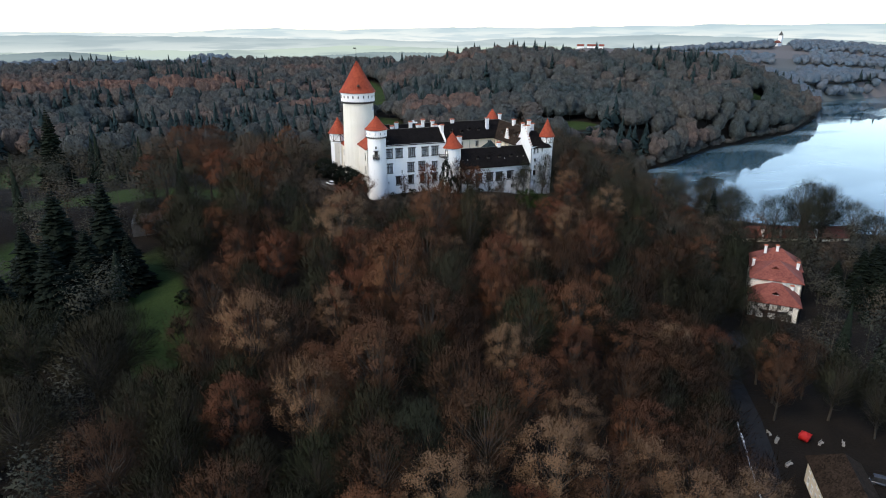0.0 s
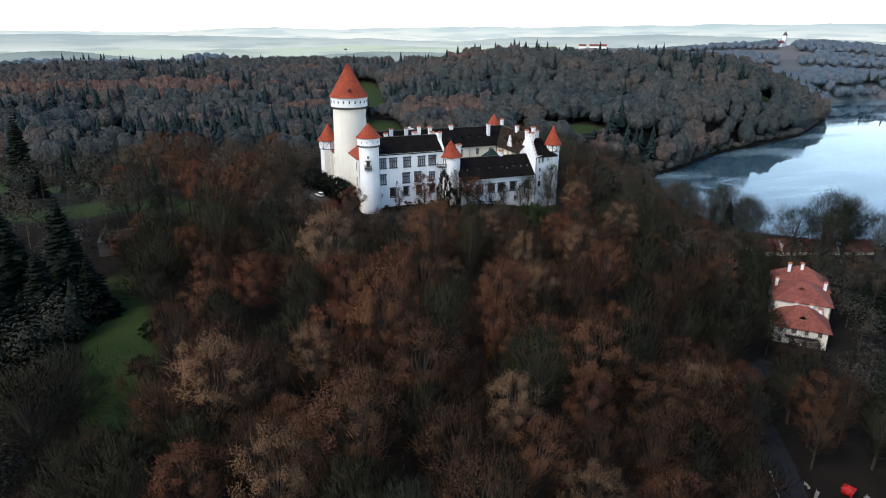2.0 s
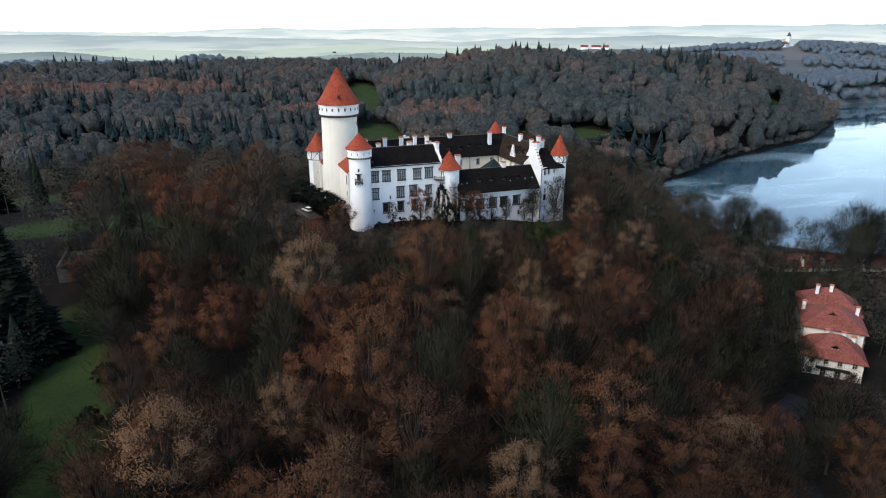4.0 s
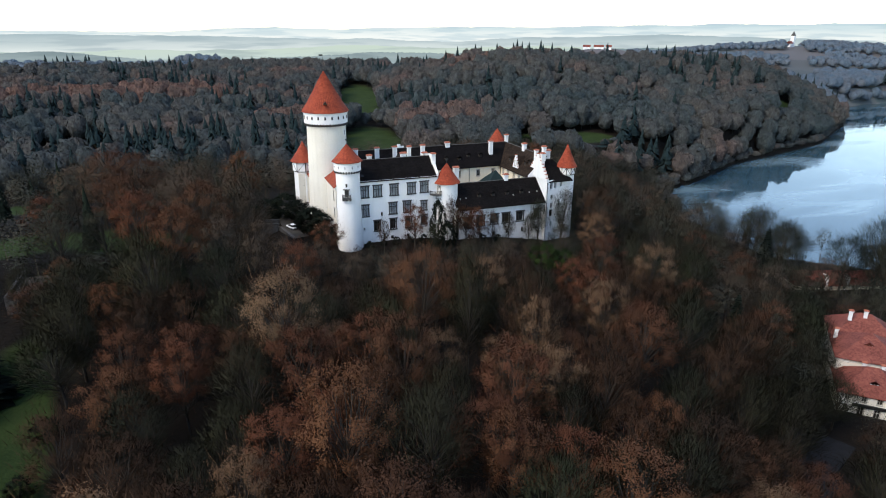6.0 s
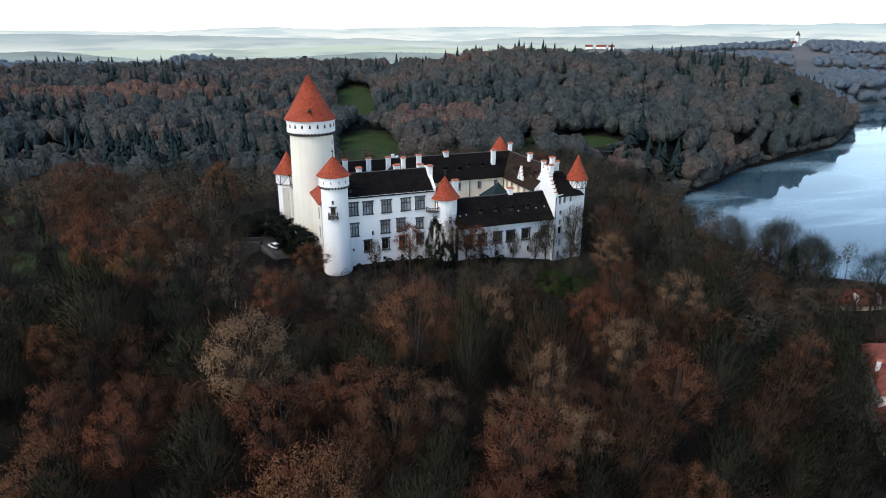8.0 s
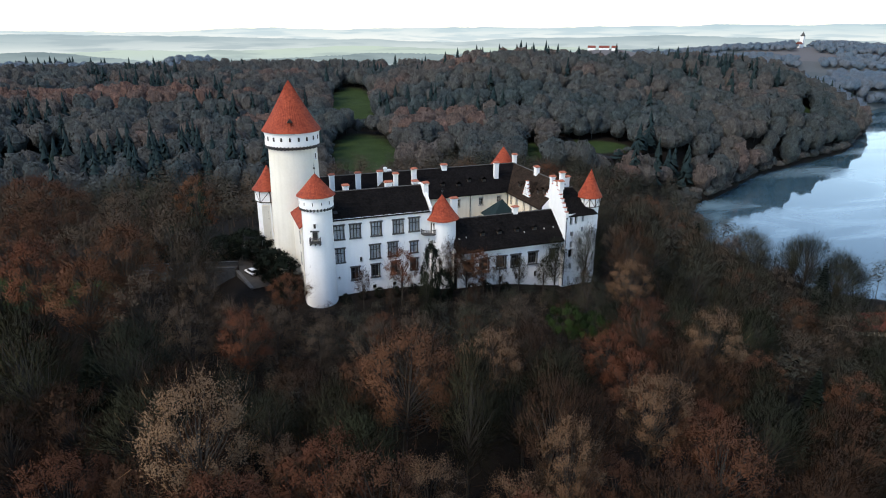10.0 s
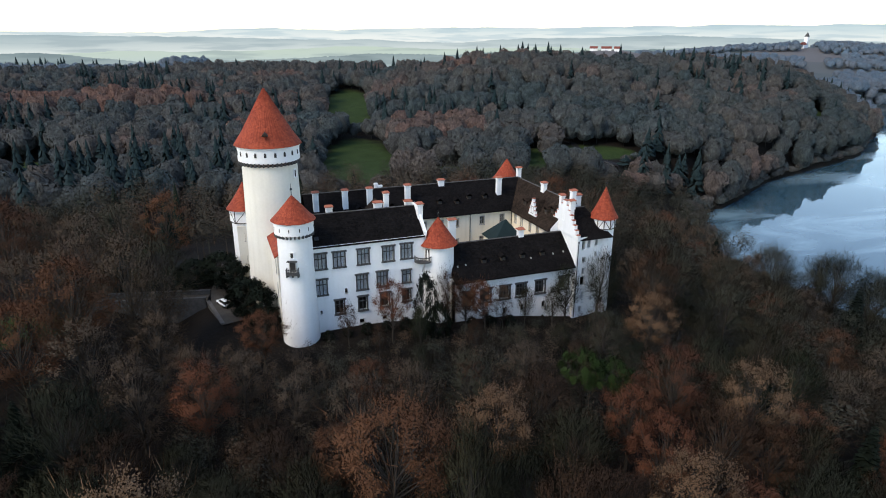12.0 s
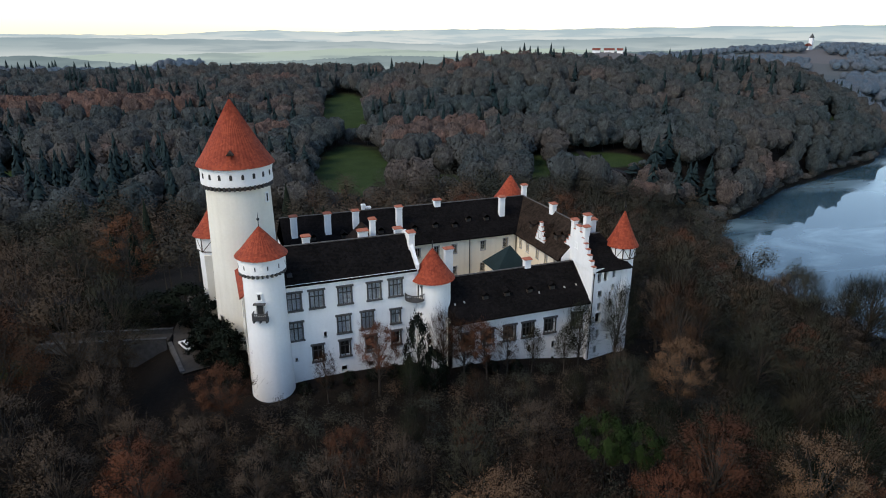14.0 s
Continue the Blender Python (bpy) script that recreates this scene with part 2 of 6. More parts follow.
# woods beyond the lake: pale blue haze painted over the twig colour
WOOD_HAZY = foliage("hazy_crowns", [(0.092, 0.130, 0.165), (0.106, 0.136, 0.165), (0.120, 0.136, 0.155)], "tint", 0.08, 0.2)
WOOD_NEAR = foliage("mid_crowns", [(0.036, 0.039, 0.030), (0.050, 0.046, 0.034), (0.068, 0.051, 0.036), (0.088, 0.056, 0.037), (0.058, 0.051, 0.037)], "tint", 0.22)
# far firs take the same painted haze, a bluish cast over the green
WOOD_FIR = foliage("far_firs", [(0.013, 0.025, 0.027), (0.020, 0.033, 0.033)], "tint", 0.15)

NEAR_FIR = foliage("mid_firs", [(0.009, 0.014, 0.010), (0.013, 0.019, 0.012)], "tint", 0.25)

water, n, l, p = material("lake_water")
tc, mp, no, ramp = n.new("ShaderNodeTexCoord"), n.new("ShaderNodeMapping"), n.new("ShaderNodeTexNoise"), n.new("ShaderNodeValToRGB")
mp.inputs["Scale"].default_value = (0.012, 0.030, 1)
no.inputs["Scale"].default_value, no.inputs["Detail"].default_value, no.inputs["Distortion"].default_value = 1.0, 9, 0.6
l.new(tc.outputs["Object"], mp.inputs[0]), l.new(mp.outputs[0], no.inputs[0]), l.new(no.outputs[0], ramp.inputs[0])
ramp.color_ramp.elements[0].position, ramp.color_ramp.elements[1].position = 0.50, 0.66
ramp.color_ramp.elements[0].color, ramp.color_ramp.elements[1].color = (0.030, 0.070, 0.095, 1), (0.14, 0.22, 0.26, 1)
l.new(ramp.outputs[0], p.inputs["Base Color"])
rr = n.new("ShaderNodeMapRange")
rr.inputs["From Min"].default_value, rr.inputs["From Max"].default_value = 0.50, 0.66
rr.inputs["To Min"].default_value, rr.inputs["To Max"].default_value = 0.03, 0.16
l.new(no.outputs[0], rr.inputs["Value"]), l.new(rr.outputs[0], p.inputs["Roughness"])
p.inputs["Specular IOR Level"].default_value = 0.5
WATER = water

soil, n, l, p = material("forest_floor")
tc = n.new("ShaderNodeTexCoord")
att = n.new("ShaderNodeAttribute")
att.attribute_name = "grass"
n1, n2 = n.new("ShaderNodeTexNoise"), n.new("ShaderNodeTexNoise")
n1.inputs["Scale"].default_value, n1.inputs["Detail"].default_value = 0.12, 8
n2.inputs["Scale"].default_value, n2.inputs["Detail"].default_value = 1.7, 6
l.new(tc.outputs["Object"], n1.inputs[0]), l.new(tc.outputs["Object"], n2.inputs[0])
mx = n.new("ShaderNodeMix")
mx.inputs[0].default_value = 0.5
l.new(n1.outputs[0], mx.inputs[2]), l.new(n2.outputs[0], mx.inputs[3])
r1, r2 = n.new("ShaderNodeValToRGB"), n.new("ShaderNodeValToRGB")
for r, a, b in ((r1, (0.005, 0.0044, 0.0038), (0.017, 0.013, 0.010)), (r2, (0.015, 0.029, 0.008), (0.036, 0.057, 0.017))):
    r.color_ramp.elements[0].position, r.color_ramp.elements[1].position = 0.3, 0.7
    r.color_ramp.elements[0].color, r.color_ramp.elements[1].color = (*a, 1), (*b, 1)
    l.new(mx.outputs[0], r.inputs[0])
ms = n.new("ShaderNodeMapRange")
ad = n.new("ShaderNodeMath")
ad.operation = "MULTIPLY_ADD"
ad.inputs[1].default_value, ad.inputs[2].default_value = 0.5, -0.25
l.new(n1.outputs[0], ad.inputs[0])
a2 = n.new("ShaderNodeMath")
l.new(ad.outputs[0], a2.inputs[0]), l.new(att.outputs["Fac"], a2.inputs[1])
ms.inputs["From Min"].default_value, ms.inputs["From Max"].default_value = 0.35, 0.65
l.new(a2.outputs[0], ms.inputs["Value"])
mc = n.new("ShaderNodeMix")
mc.data_type = "RGBA"
l.new(ms.outputs[0], mc.inputs[0]), l.new(r1.outputs[0], mc.inputs[6]), l.new(r2.outputs[0], mc.inputs[7])
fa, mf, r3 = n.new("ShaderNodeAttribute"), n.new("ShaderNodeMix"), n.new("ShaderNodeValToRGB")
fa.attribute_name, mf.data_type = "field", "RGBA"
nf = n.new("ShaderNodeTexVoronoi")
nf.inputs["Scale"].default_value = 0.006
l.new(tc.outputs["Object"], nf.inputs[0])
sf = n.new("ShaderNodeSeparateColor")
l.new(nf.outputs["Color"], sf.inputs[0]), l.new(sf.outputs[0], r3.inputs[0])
# far fields: distance haze is mixed into their base colour as blue-grey
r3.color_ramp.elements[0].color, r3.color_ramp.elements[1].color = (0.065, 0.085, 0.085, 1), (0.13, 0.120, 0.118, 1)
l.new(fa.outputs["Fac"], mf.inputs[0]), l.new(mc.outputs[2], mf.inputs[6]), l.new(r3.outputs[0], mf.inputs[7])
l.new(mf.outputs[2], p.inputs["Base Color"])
b = n.new("ShaderNodeBump")
b.inputs["Strength"].default_value, b.inputs["Distance"].default_value = 0.6, 0.3
l.new(n2.outputs[0], b.inputs["Height"]), l.new(b.outputs[0], p.inputs["Normal"])
p.inputs["Roughness"].default_value, p.inputs["Specular IOR Level"].default_value = 0.95, 0.1
SOIL = soil

# ---------------------------------------------------------------- building helpers


def mesh_of(name, verts, faces, mat, smooth=False):
    me = bpy.data.meshes.new(name)
    me.from_pydata(verts, [], faces)
    me.materials.append(mat)
    if smooth:
        me.polygons.foreach_set("use_smooth", [True] * len(me.polygons))
    me.update()
    return me


def thing(name, label, category, at=(0, 0, 0), turn=0.0, group="", kind=""):
    ob = tagged(new(name), label, category, group, kind)
    ob.matrix_basis = pose(*at, 0, 0, turn)
    return ob


def part(name, bm, mat, parent, label="", smooth=False):
    """One mesh under a thing or a part, in the parent's coordinates."""
    me = bpy.data.meshes.new(name)
    bm.normal_update()
    bm.to_mesh(me)
    bm.free()
    me.materials.append(mat)
    if smooth:
        me.polygons.foreach_set("use_smooth", [True] * len(me.polygons))
    ob = new(name, me)
    ob.parent = parent
    if label:
        ob["label"] = label
    return ob


def shared(name, me, parent, m):
    ob = new(name, me)
    ob.parent = parent
    ob.matrix_basis = m
    return ob


def box(bm, x0, x1, y0, y1, z0, z1, m=None):
    v = [bm.verts.new((x, y, z)) for z in (z0, z1) for x, y in ((x0, y0), (x1, y0), (x1, y1), (x0, y1))]
    if m is not None:
        for w in v:
            w.co = m @ w.co
    for f in ((3, 2, 1, 0), (4, 5, 6, 7), (0, 1, 5, 4), (1, 2, 6, 5), (2, 3, 7, 6), (3, 0, 4, 7)):
        bm.faces.new([v[i] for i in f])
    return bm


def hull(bm, pts, faces):
    v = [bm.verts.new(q) for q in pts]
    for f in faces:
        bm.faces.new([v[i] for i in f])
    return bm


def turned(bm, profile, seg=48, cx=0, cy=0, rib=0.0):
    """A body of revolution from (radius, z) rows; rib raises every second meridian."""
    rings = []
    for r, z in profile:
        if r < 1e-4:
            rings.append([bm.verts.new((cx, cy, z))])
        else:
            rings.append([bm.verts.new((cx + (r + (rib if i % 2 else 0) * min(1, r)) * math.cos(2 * math.pi * i / seg),
                                        cy + (r + (rib if i % 2 else 0) * min(1, r)) * math.sin(2 * math.pi * i / seg), z)) for i in range(seg)])
    for a, b in zip(rings, rings[1:]):
        for i in range(seg):
            j = (i + 1) % seg
            if len(a) == 1 and len(b) == 1:
                continue
            if len(a) == 1:
                bm.faces.new((a[0], b[i], b[j])[::-1])
            elif len(b) == 1:
                bm.faces.new((a[i], a[j], b[0]))
            else:
                bm.faces.new((a[i], a[j], b[j], b[i]))
    return bm


def wall_sheet(bm, m, length, z0, z1, thick, holes):
    """A wall along +x of m with its outer face at y = 0 and holes (x0, x1, z0, z1) through it."""
    us = sorted({0.0, length, *[h[0] for h in holes], *[h[1] for h in holes]})
    for u0, u1 in zip(us, us[1:]):
        mid = (u0 + u1) / 2
        cuts = sorted((h[2], h[3]) for h in holes if h[0] < mid < h[1])
        z = z0
        for a, b in cuts:
            if a > z:
                box(bm, u0, u1, 0, thick, z, a, m)
            z = max(z, b)
        if z < z1:
            box(bm, u0, u1, 0, thick, z, z1, m)
    return bm


WINDOW_MESHES = {}


def boxes_mesh(name, boxes, mat):
    bm = bmesh.new()
    for b_ in boxes:
        box(bm, *b_)
    me = bpy.data.meshes.new(name)
    bm.to_mesh(me)
    bm.free()
    me.materials.append(mat)
    return me


def window(parent, m, w, h, style="cross", curtain=True):
    """A window whose opening is w by h with its lower left corner at m's origin, the outer face at y = 0, +y into the wall."""
    key = (round(w, 1), round(h, 1), style)
    if key not in WINDOW_MESHES:
        st = PALE_STONE if style == "sash" else PLASTER if style == "plain" else STONE
        if style == "cross":                      # moulded stone surround with cornice, sill, two mullions and a transom
            rows = [("jamb", (-0.28, 0, -0.10, 0.22, 0, h)), ("jamb", (w, w + 0.28, -0.10, 0.22, 0, h)),
                    ("cornice", (-0.48, w + 0.48, -0.28, 0.2, h, h + 0.34)), ("sill", (-0.42, w + 0.42, -0.26, 0.22, -0.30, 0))]
            cols = 3 if w > 1.7 else 2
            rows += [("mullion", (w * i / cols - 0.08, w * i / cols + 0.08, 0.04, 0.2, 0, h)) for i in range(1, cols)]
            rows += [("transom", (0, w, 0.05, 0.19, h * 0.66 - 0.08, h * 0.66 + 0.08))]
        else:
            rows = [("jamb", (-0.14, 0, -0.05, 0.2, 0, h)), ("jamb", (w, w + 0.14, -0.05, 0.2, 0, h)),
                    ("lintel", (-0.18, w + 0.18, -0.07, 0.2, h, h + 0.16)), ("sill", (-0.22, w + 0.22, -0.14, 0.2, -0.14, 0))]
            if style == "sash":
                rows += [("mullion", (w / 2 - 0.05, w / 2 + 0.05, 0.1, 0.2, 0, h)), ("transom", (0, w, 0.11, 0.19, h * 0.62 - 0.04, h * 0.62 + 0.04))]
        parts = [(nm, boxes_mesh(nm, [b_], st)) for nm, b_ in rows]
        pane = boxes_mesh("window", [(0, w, 0.22, 0.24, 0, h)], GLASS)
        cu = bmesh.new()
        k = 10
        vs = [[cu.verts.new((0.02 + w * 0.96 * i / k, 0.32 + 0.03 * (i % 2), zz)) for i in range(k + 1)] for zz in (0.02, h * 0.97)]
        for i in range(k):
            cu.faces.new((vs[0][i], vs[0][i + 1], vs[1][i + 1], vs[1][i]))
        mc_ = bpy.data.meshes.new("curtain")
        cu.to_mesh(mc_)
        cu.free()
        mc_.materials.append(CURTAIN)
        WINDOW_MESHES[key] = (pane, parts, mc_)
    pane, parts, mc_ = WINDOW_MESHES[key]
    fr = shared("window", pane, parent, m)
    fr.visible_shadow = False
    for nm, me in parts:
        shared(nm, me, fr, Matrix())
    if curtain:
        shared("curtain", mc_, fr, Matrix())
    return fr


def gable_roof(bm, x0, x1, y0, y1, ze, zr, over=0.4, thick=0.25, hip0=0.0, hip1=0.0):
    """A pitched roof with its ridge along x, eaves at y0 and y1; hips pull the ridge's ends in."""
    ym = (y0 + y1) / 2
    d = (zr - ze) / (ym - y0) * over
    a, b, c, e = x0 - (over if hip0 else 0), x1 + (over if hip1 else 0), y0 - over, y1 + over
    top = [(a, c, ze - d), (b, c, ze - d), (b, e, ze - d), (a, e, ze - d), (x0 + hip0, ym, zr), (x1 - hip1, ym, zr)]
    low = [(x, y, z - thick) for x, y, z in top]
    hull(bm, top + low, [(0, 1, 5, 4), (2, 3, 4, 5), (1, 2, 5), (3, 0, 4), (7, 6, 10, 11), (9, 8, 11, 10), (8, 7, 11), (6, 9, 10),
                         (0, 6, 7, 1), (1, 7, 8, 2), (2, 8, 9, 3), (3, 9, 6, 0)])
    return bm


def ridge_cap(parent, a, b, r=0.16):
    """A row of ridge tiles in mortar from a to b."""
    a, b = Vector(a), Vector(b)
    n_ = max(3, int((b - a).length / 0.45))
    bm = bmesh.new()
    way = (b - a) / n_
    m = (b - a).to_track_quat("X", "Z").to_matrix().to_4x4()
    for i in range(n_):
        box(bm, 0, way.length * 1.06, -r, r, -0.05, 0.10 + 0.02 * (i % 2), Matrix.Translation(a + way * i) @ m)
    return part("ridge_tiles", bm, RIDGE, parent)


def chimney(parent, x, y, z0, z1, w=1.2, d=0.9, turn=0.0, cap=True):
    m = pose(x, y, z0, 0, 0, turn)
    h = z1 - z0
    bm = bmesh.new()
    box(bm, -w / 2, w / 2, -d / 2, d / 2, 0, h - 0.55)
    box(bm, -w / 2 - 0.12, w / 2 + 0.12, -d / 2 - 0.12, d / 2 + 0.12, h - 0.55, h - 0.38)
    box(bm, -w / 2 - 0.05, w / 2 + 0.05, -d / 2 - 0.05, d / 2 + 0.05, h - 0.38, h - 0.2)
    bmesh.ops.bevel(bm, geom=[e for e in bm.edges if abs(e.verts[0].co.z - e.verts[1].co.z) > 1], offset=0.03, affect="EDGES")
    ob = part("chimney", bm, PLASTER, parent)
    ob.matrix_basis = m
    if cap:
        bc = bmesh.new()
        gable_roof(bc, -w / 2 - 0.2, w / 2 + 0.2, -d / 2 - 0.2, d / 2 + 0.2, h - 0.12, h + 0.22, 0.05, 0.1, 0.25, 0.25)
        part("chimney_cap", bc, BRICK_CAP, ob, "red brick chimney cap")
    return ob


def finial(parent, x, y, z, h):
    bm = bmesh.new()
    turned(bm, [(0.09, z - 0.4), (0.06, z + h * 0.35), (0.20, z + h * 0.42), (0.24, z + h * 0.5), (0.06, z + h * 0.58), (0.03, z + h * 0.9), (0, z + h)], 10, x, y)
    return part("finial", bm, METAL, parent, "dark metal finial", True)


def cone_roof(parent, cx, cy, r, ze, zt, seg=96, mat=None):
    h = zt - ze
    bm = bmesh.new()
    curve = [(0, 1.0), (0.06, 0.94), (0.18, 0.80), (0.40, 0.58), (0.70, 0.30), (1, 0.02)]
    rows_ = max(8, int(h / 0.27))
    prof = [(r - 0.25, ze - 0.22)]
    for i in range(rows_):                          # each course of tiles overlaps the one below it
        f0, f1 = i / rows_, (i + 1) / rows_
        r0, r1 = (r * np.interp(f, [c[0] for c in curve], [c[1] for c in curve]) for f in (f0, f1))
        prof += [(r0 + 0.035, ze - 0.1 + h * f0), (r1 + 0.012, ze - 0.1 + h * f1)]
    prof.append((0.001, zt))
    turned(bm, prof, seg, cx, cy, 0.06)
    return part("roof", bm, mat or RED_TILE, parent, "red-tiled conical roof")

# ---------------------------------------------------------------- ground, lake, road


def ramp_of(v, xs, ys):
    return np.interp(v, xs, ys)


def shore_x(y):
    """Where the lake's edge lies, for each y; the water is to the east of it."""
    return ramp_of(y, [-600, -200, -90, -26, 23, 90, 140, 154, 192, 213, 235, 309, 380, 445, 470, 500],
                   [800, 420, 300, 239, 189, 195, 225, 262, 332, 402, 470, 594, 680, 760, 950, 6000])


def smooth(v, a, b):
    t = np.clip((v - a) / (b - a), 0, 1)
    return t * t * (3 - 2 * t)


def ground_z(x, y):
    x, y = np.asarray(x, float), np.asarray(y, float)
    z = ramp_of(y, [-1500, -300, -200, -150, -130, -100, -75, -50, -25, -8, 10, 50, 90, 160, 280, 400, 580, 1000, 1400, 2200, 5000],
                [-30, -28, -25, -22, -21, -18.5, -15, -12, -9, -5.5, -3, -4, -12, -18, -20, -12, -1, -2, -60, -100, -100])
    e0 = ramp_of(y, [-300, -150, -130, -100, -75, -25, 20, 100, 160, 300], [-40, -12, -8, 10, 35, 60, 68, 75, 140, 200])
    e1 = ramp_of(y, [-300, -150, -130, -100, -75, -25, 20, 100, 160, 300], [20, 40, 48, 72, 100, 140, 165, 190, 260, 420])
    e = smooth(x, e0, e1)
    low = np.where(y < 180, -38.5, np.minimum(z, -20))
    z = z * (1 - e) + low * e
    # a dip along the castle's east end, and a hill beyond the lake
    z = z - 4.0 * smooth(x, 26, 70) * np.exp(-((y + 6) / 26) ** 2) * (1 - e)
    hill = 34 * np.exp(-((y - 395 - 0.05 * (x - 300)) / 120) ** 2) * smooth(x, 90, 260) * (1 - smooth(x, 470, 700))
    z = z + hill
    z = z + 44 * np.exp(-(((x - 600) / 170) ** 2 + ((y - 790) / 85) ** 2))
    z = z + 42 * np.exp(-(((x - 1300) / 420) ** 2 + ((y - 980) / 260) ** 2))
    z = z + 1.1 * np.sin(x * 0.045 + 1.3) * np.sin(y * 0.038) * smooth(np.abs(y - 15), 30, 60) + 0.35 * np.sin(x * 0.19) * np.cos(y * 0.16)
    d = x - shore_x(y)
    z = np.where(d < 0, np.minimum(z, np.maximum(-39.9 - d * 0.33, -39.9)), np.minimum(z, -41.2 - np.minimum(d * 0.05, 4)))
    z = z - 6 * np.exp(-(((x + 30) / 9) ** 2 + ((y - 14) / 16) ** 2))
    # level yard round the castle
    flat = smooth(x, -25, -20) * (1 - smooth(x, 20, 40)) * smooth(y, 2, 8) * (1 - smooth(y, 46, 56))
    return z * (1 - flat) - 3.0 * flat


def gz(x, y):
    return float(ground_z(x, y))


def blob(x, y, cx, cy, rx, ry, turn=0.0):
    c, s = math.cos(radians(turn)), math.sin(radians(turn))
    u, v = (x - cx) * c + (y - cy) * s, -(x - cx) * s + (y - cy) * c
    return np.clip(1.5 - np.hypot(u / rx, v / ry), 0, 1)


def meadow(x, y):
    """How grassy a place is, 0 to 1."""
    x, y = np.asarray(x, float), np.asarray(y, float)
    g = np.zeros(np.broadcast(x, y).shape)
    for b in ((-77, -64, 7.5, 38, 4), (-116, -36, 9, 26, 0), (-95, 28, 30, 10, 10), (-62, 20, 16, 8, 0), (66, 246, 22, 66, -14), (96, 208, 22, 12, -25),
              (105, 445, 20, 86, -11), (208, 212, 26, 17, -15), (470, 278, 46, 10, 38), (-160, 150, 30, 40, 0), (-120, 120, 20, 14, 0), (-118, 286, 24, 20, -10), (160, 202, 7, 34, -30)):
        g = np.maximum(g, blob(x, y, *b))
    return g


def spaced(parts):
    out = []
    for a, b, s in parts:
        out += list(np.arange(a, b, s))
    return np.array(out + [parts[-1][1]], float)


gx = spaced([(-4800, -1200, 300), (-1200, -320, 40), (-320, 460, 4.5), (460, 900, 11), (900, 2000, 50), (2000, 4800, 300)])
gy = spaced([(-1600, -320, 80), (-320, 330, 4.5), (330, 1100, 11), (1100, 2000, 50), (2000, 4800, 300)])
X, Y = np.meshgrid(gx, gy)
Z = ground_z(X, Y)
nx, ny = len(gx), len(gy)
idx = np.arange(nx * ny).reshape(ny, nx)
quads = np.stack([idx[:-1, :-1], idx[:-1, 1:], idx[1:, 1:], idx[1:, :-1]], -1).reshape(-1, 4)
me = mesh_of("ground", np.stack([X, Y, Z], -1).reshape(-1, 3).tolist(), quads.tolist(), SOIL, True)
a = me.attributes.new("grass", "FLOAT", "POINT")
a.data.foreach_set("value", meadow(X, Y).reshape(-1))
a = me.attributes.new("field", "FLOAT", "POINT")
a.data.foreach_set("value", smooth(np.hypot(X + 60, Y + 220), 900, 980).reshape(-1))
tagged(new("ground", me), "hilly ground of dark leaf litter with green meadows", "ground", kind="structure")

bm = bmesh.new()
hull(bm, [(140, -700, -40.6), (4000, -700, -40.6), (4000, 520, -40.6), (140, 520, -40.6)], [(0, 1, 2, 3)])
me = bpy.data.meshes.new("lake")
bm.to_mesh(me)
bm.free()
me.materials.append(WATER)
tagged(new("lake", me), "pale half-frozen lake with patches of thin ice", "lake", kind="structure")


def strip(name, pts, width, mat, label, category, lift=0.12, kind="structure"):
    """A road or path that follows the ground."""
    rows = []
    fine = []
    for (x0, y0), (x1, y1) in zip(pts, pts[1:]):
        k = max(2, int(math.hypot(x1 - x0, y1 - y0) / 3))
        fine += [(x0 + (x1 - x0) * i / k, y0 + (y1 - y0) * i / k) for i in range(k)]
    fine.append(pts[-1])
    for i, (x, y) in enumerate(fine):
        a, b = fine[max(0, i - 1)], fine[min(len(fine) - 1, i + 1)]
        d = math.hypot(b[0] - a[0], b[1] - a[1])
        px, py = -(b[1] - a[1]) / d, (b[0] - a[0]) / d
        zc = max(gz(x + px * width / 2 * s, y + py * width / 2 * s) for s in (-1, 0, 1)) + lift
        rows.append([(x + px * width / 2 * s, y + py * width / 2 * s, zc + (0.06 if s == 0 else 0) - dz) for s, dz in ((-1.02, 0.8), (-1, 0), (0, 0), (1, 0), (1.02, 0.8))])
    v = [q for r in rows for q in r]
    f = [(5 * i + j, 5 * i + j + 1, 5 * i + j + 6, 5 * i + j + 5) for i in range(len(rows) - 1) for j in range(4)]
    return tagged(new(name, mesh_of(name, v, f, mat, False)), label, category, kind=kind)


ROAD = [(28, -166), (40, -145), (51, -131), (60, -119), (68, -105), (80, -90), (95, -84)]
strip("road", ROAD, 7.0, ASPHALT, "dark asphalt lane leading down past the wood", "road")
strip("path", [(-15, 44), (-17.8, 26), (-17.4, 15), (-15.8, 8)], 4.6, GRAVEL, "gravel drive in front of the castle", "path")
strip("path", [(205, 178), (198, 205), (206, 235), (190, 262)], 4.0, ASPHALT, "asphalt lane through the valley", "path")

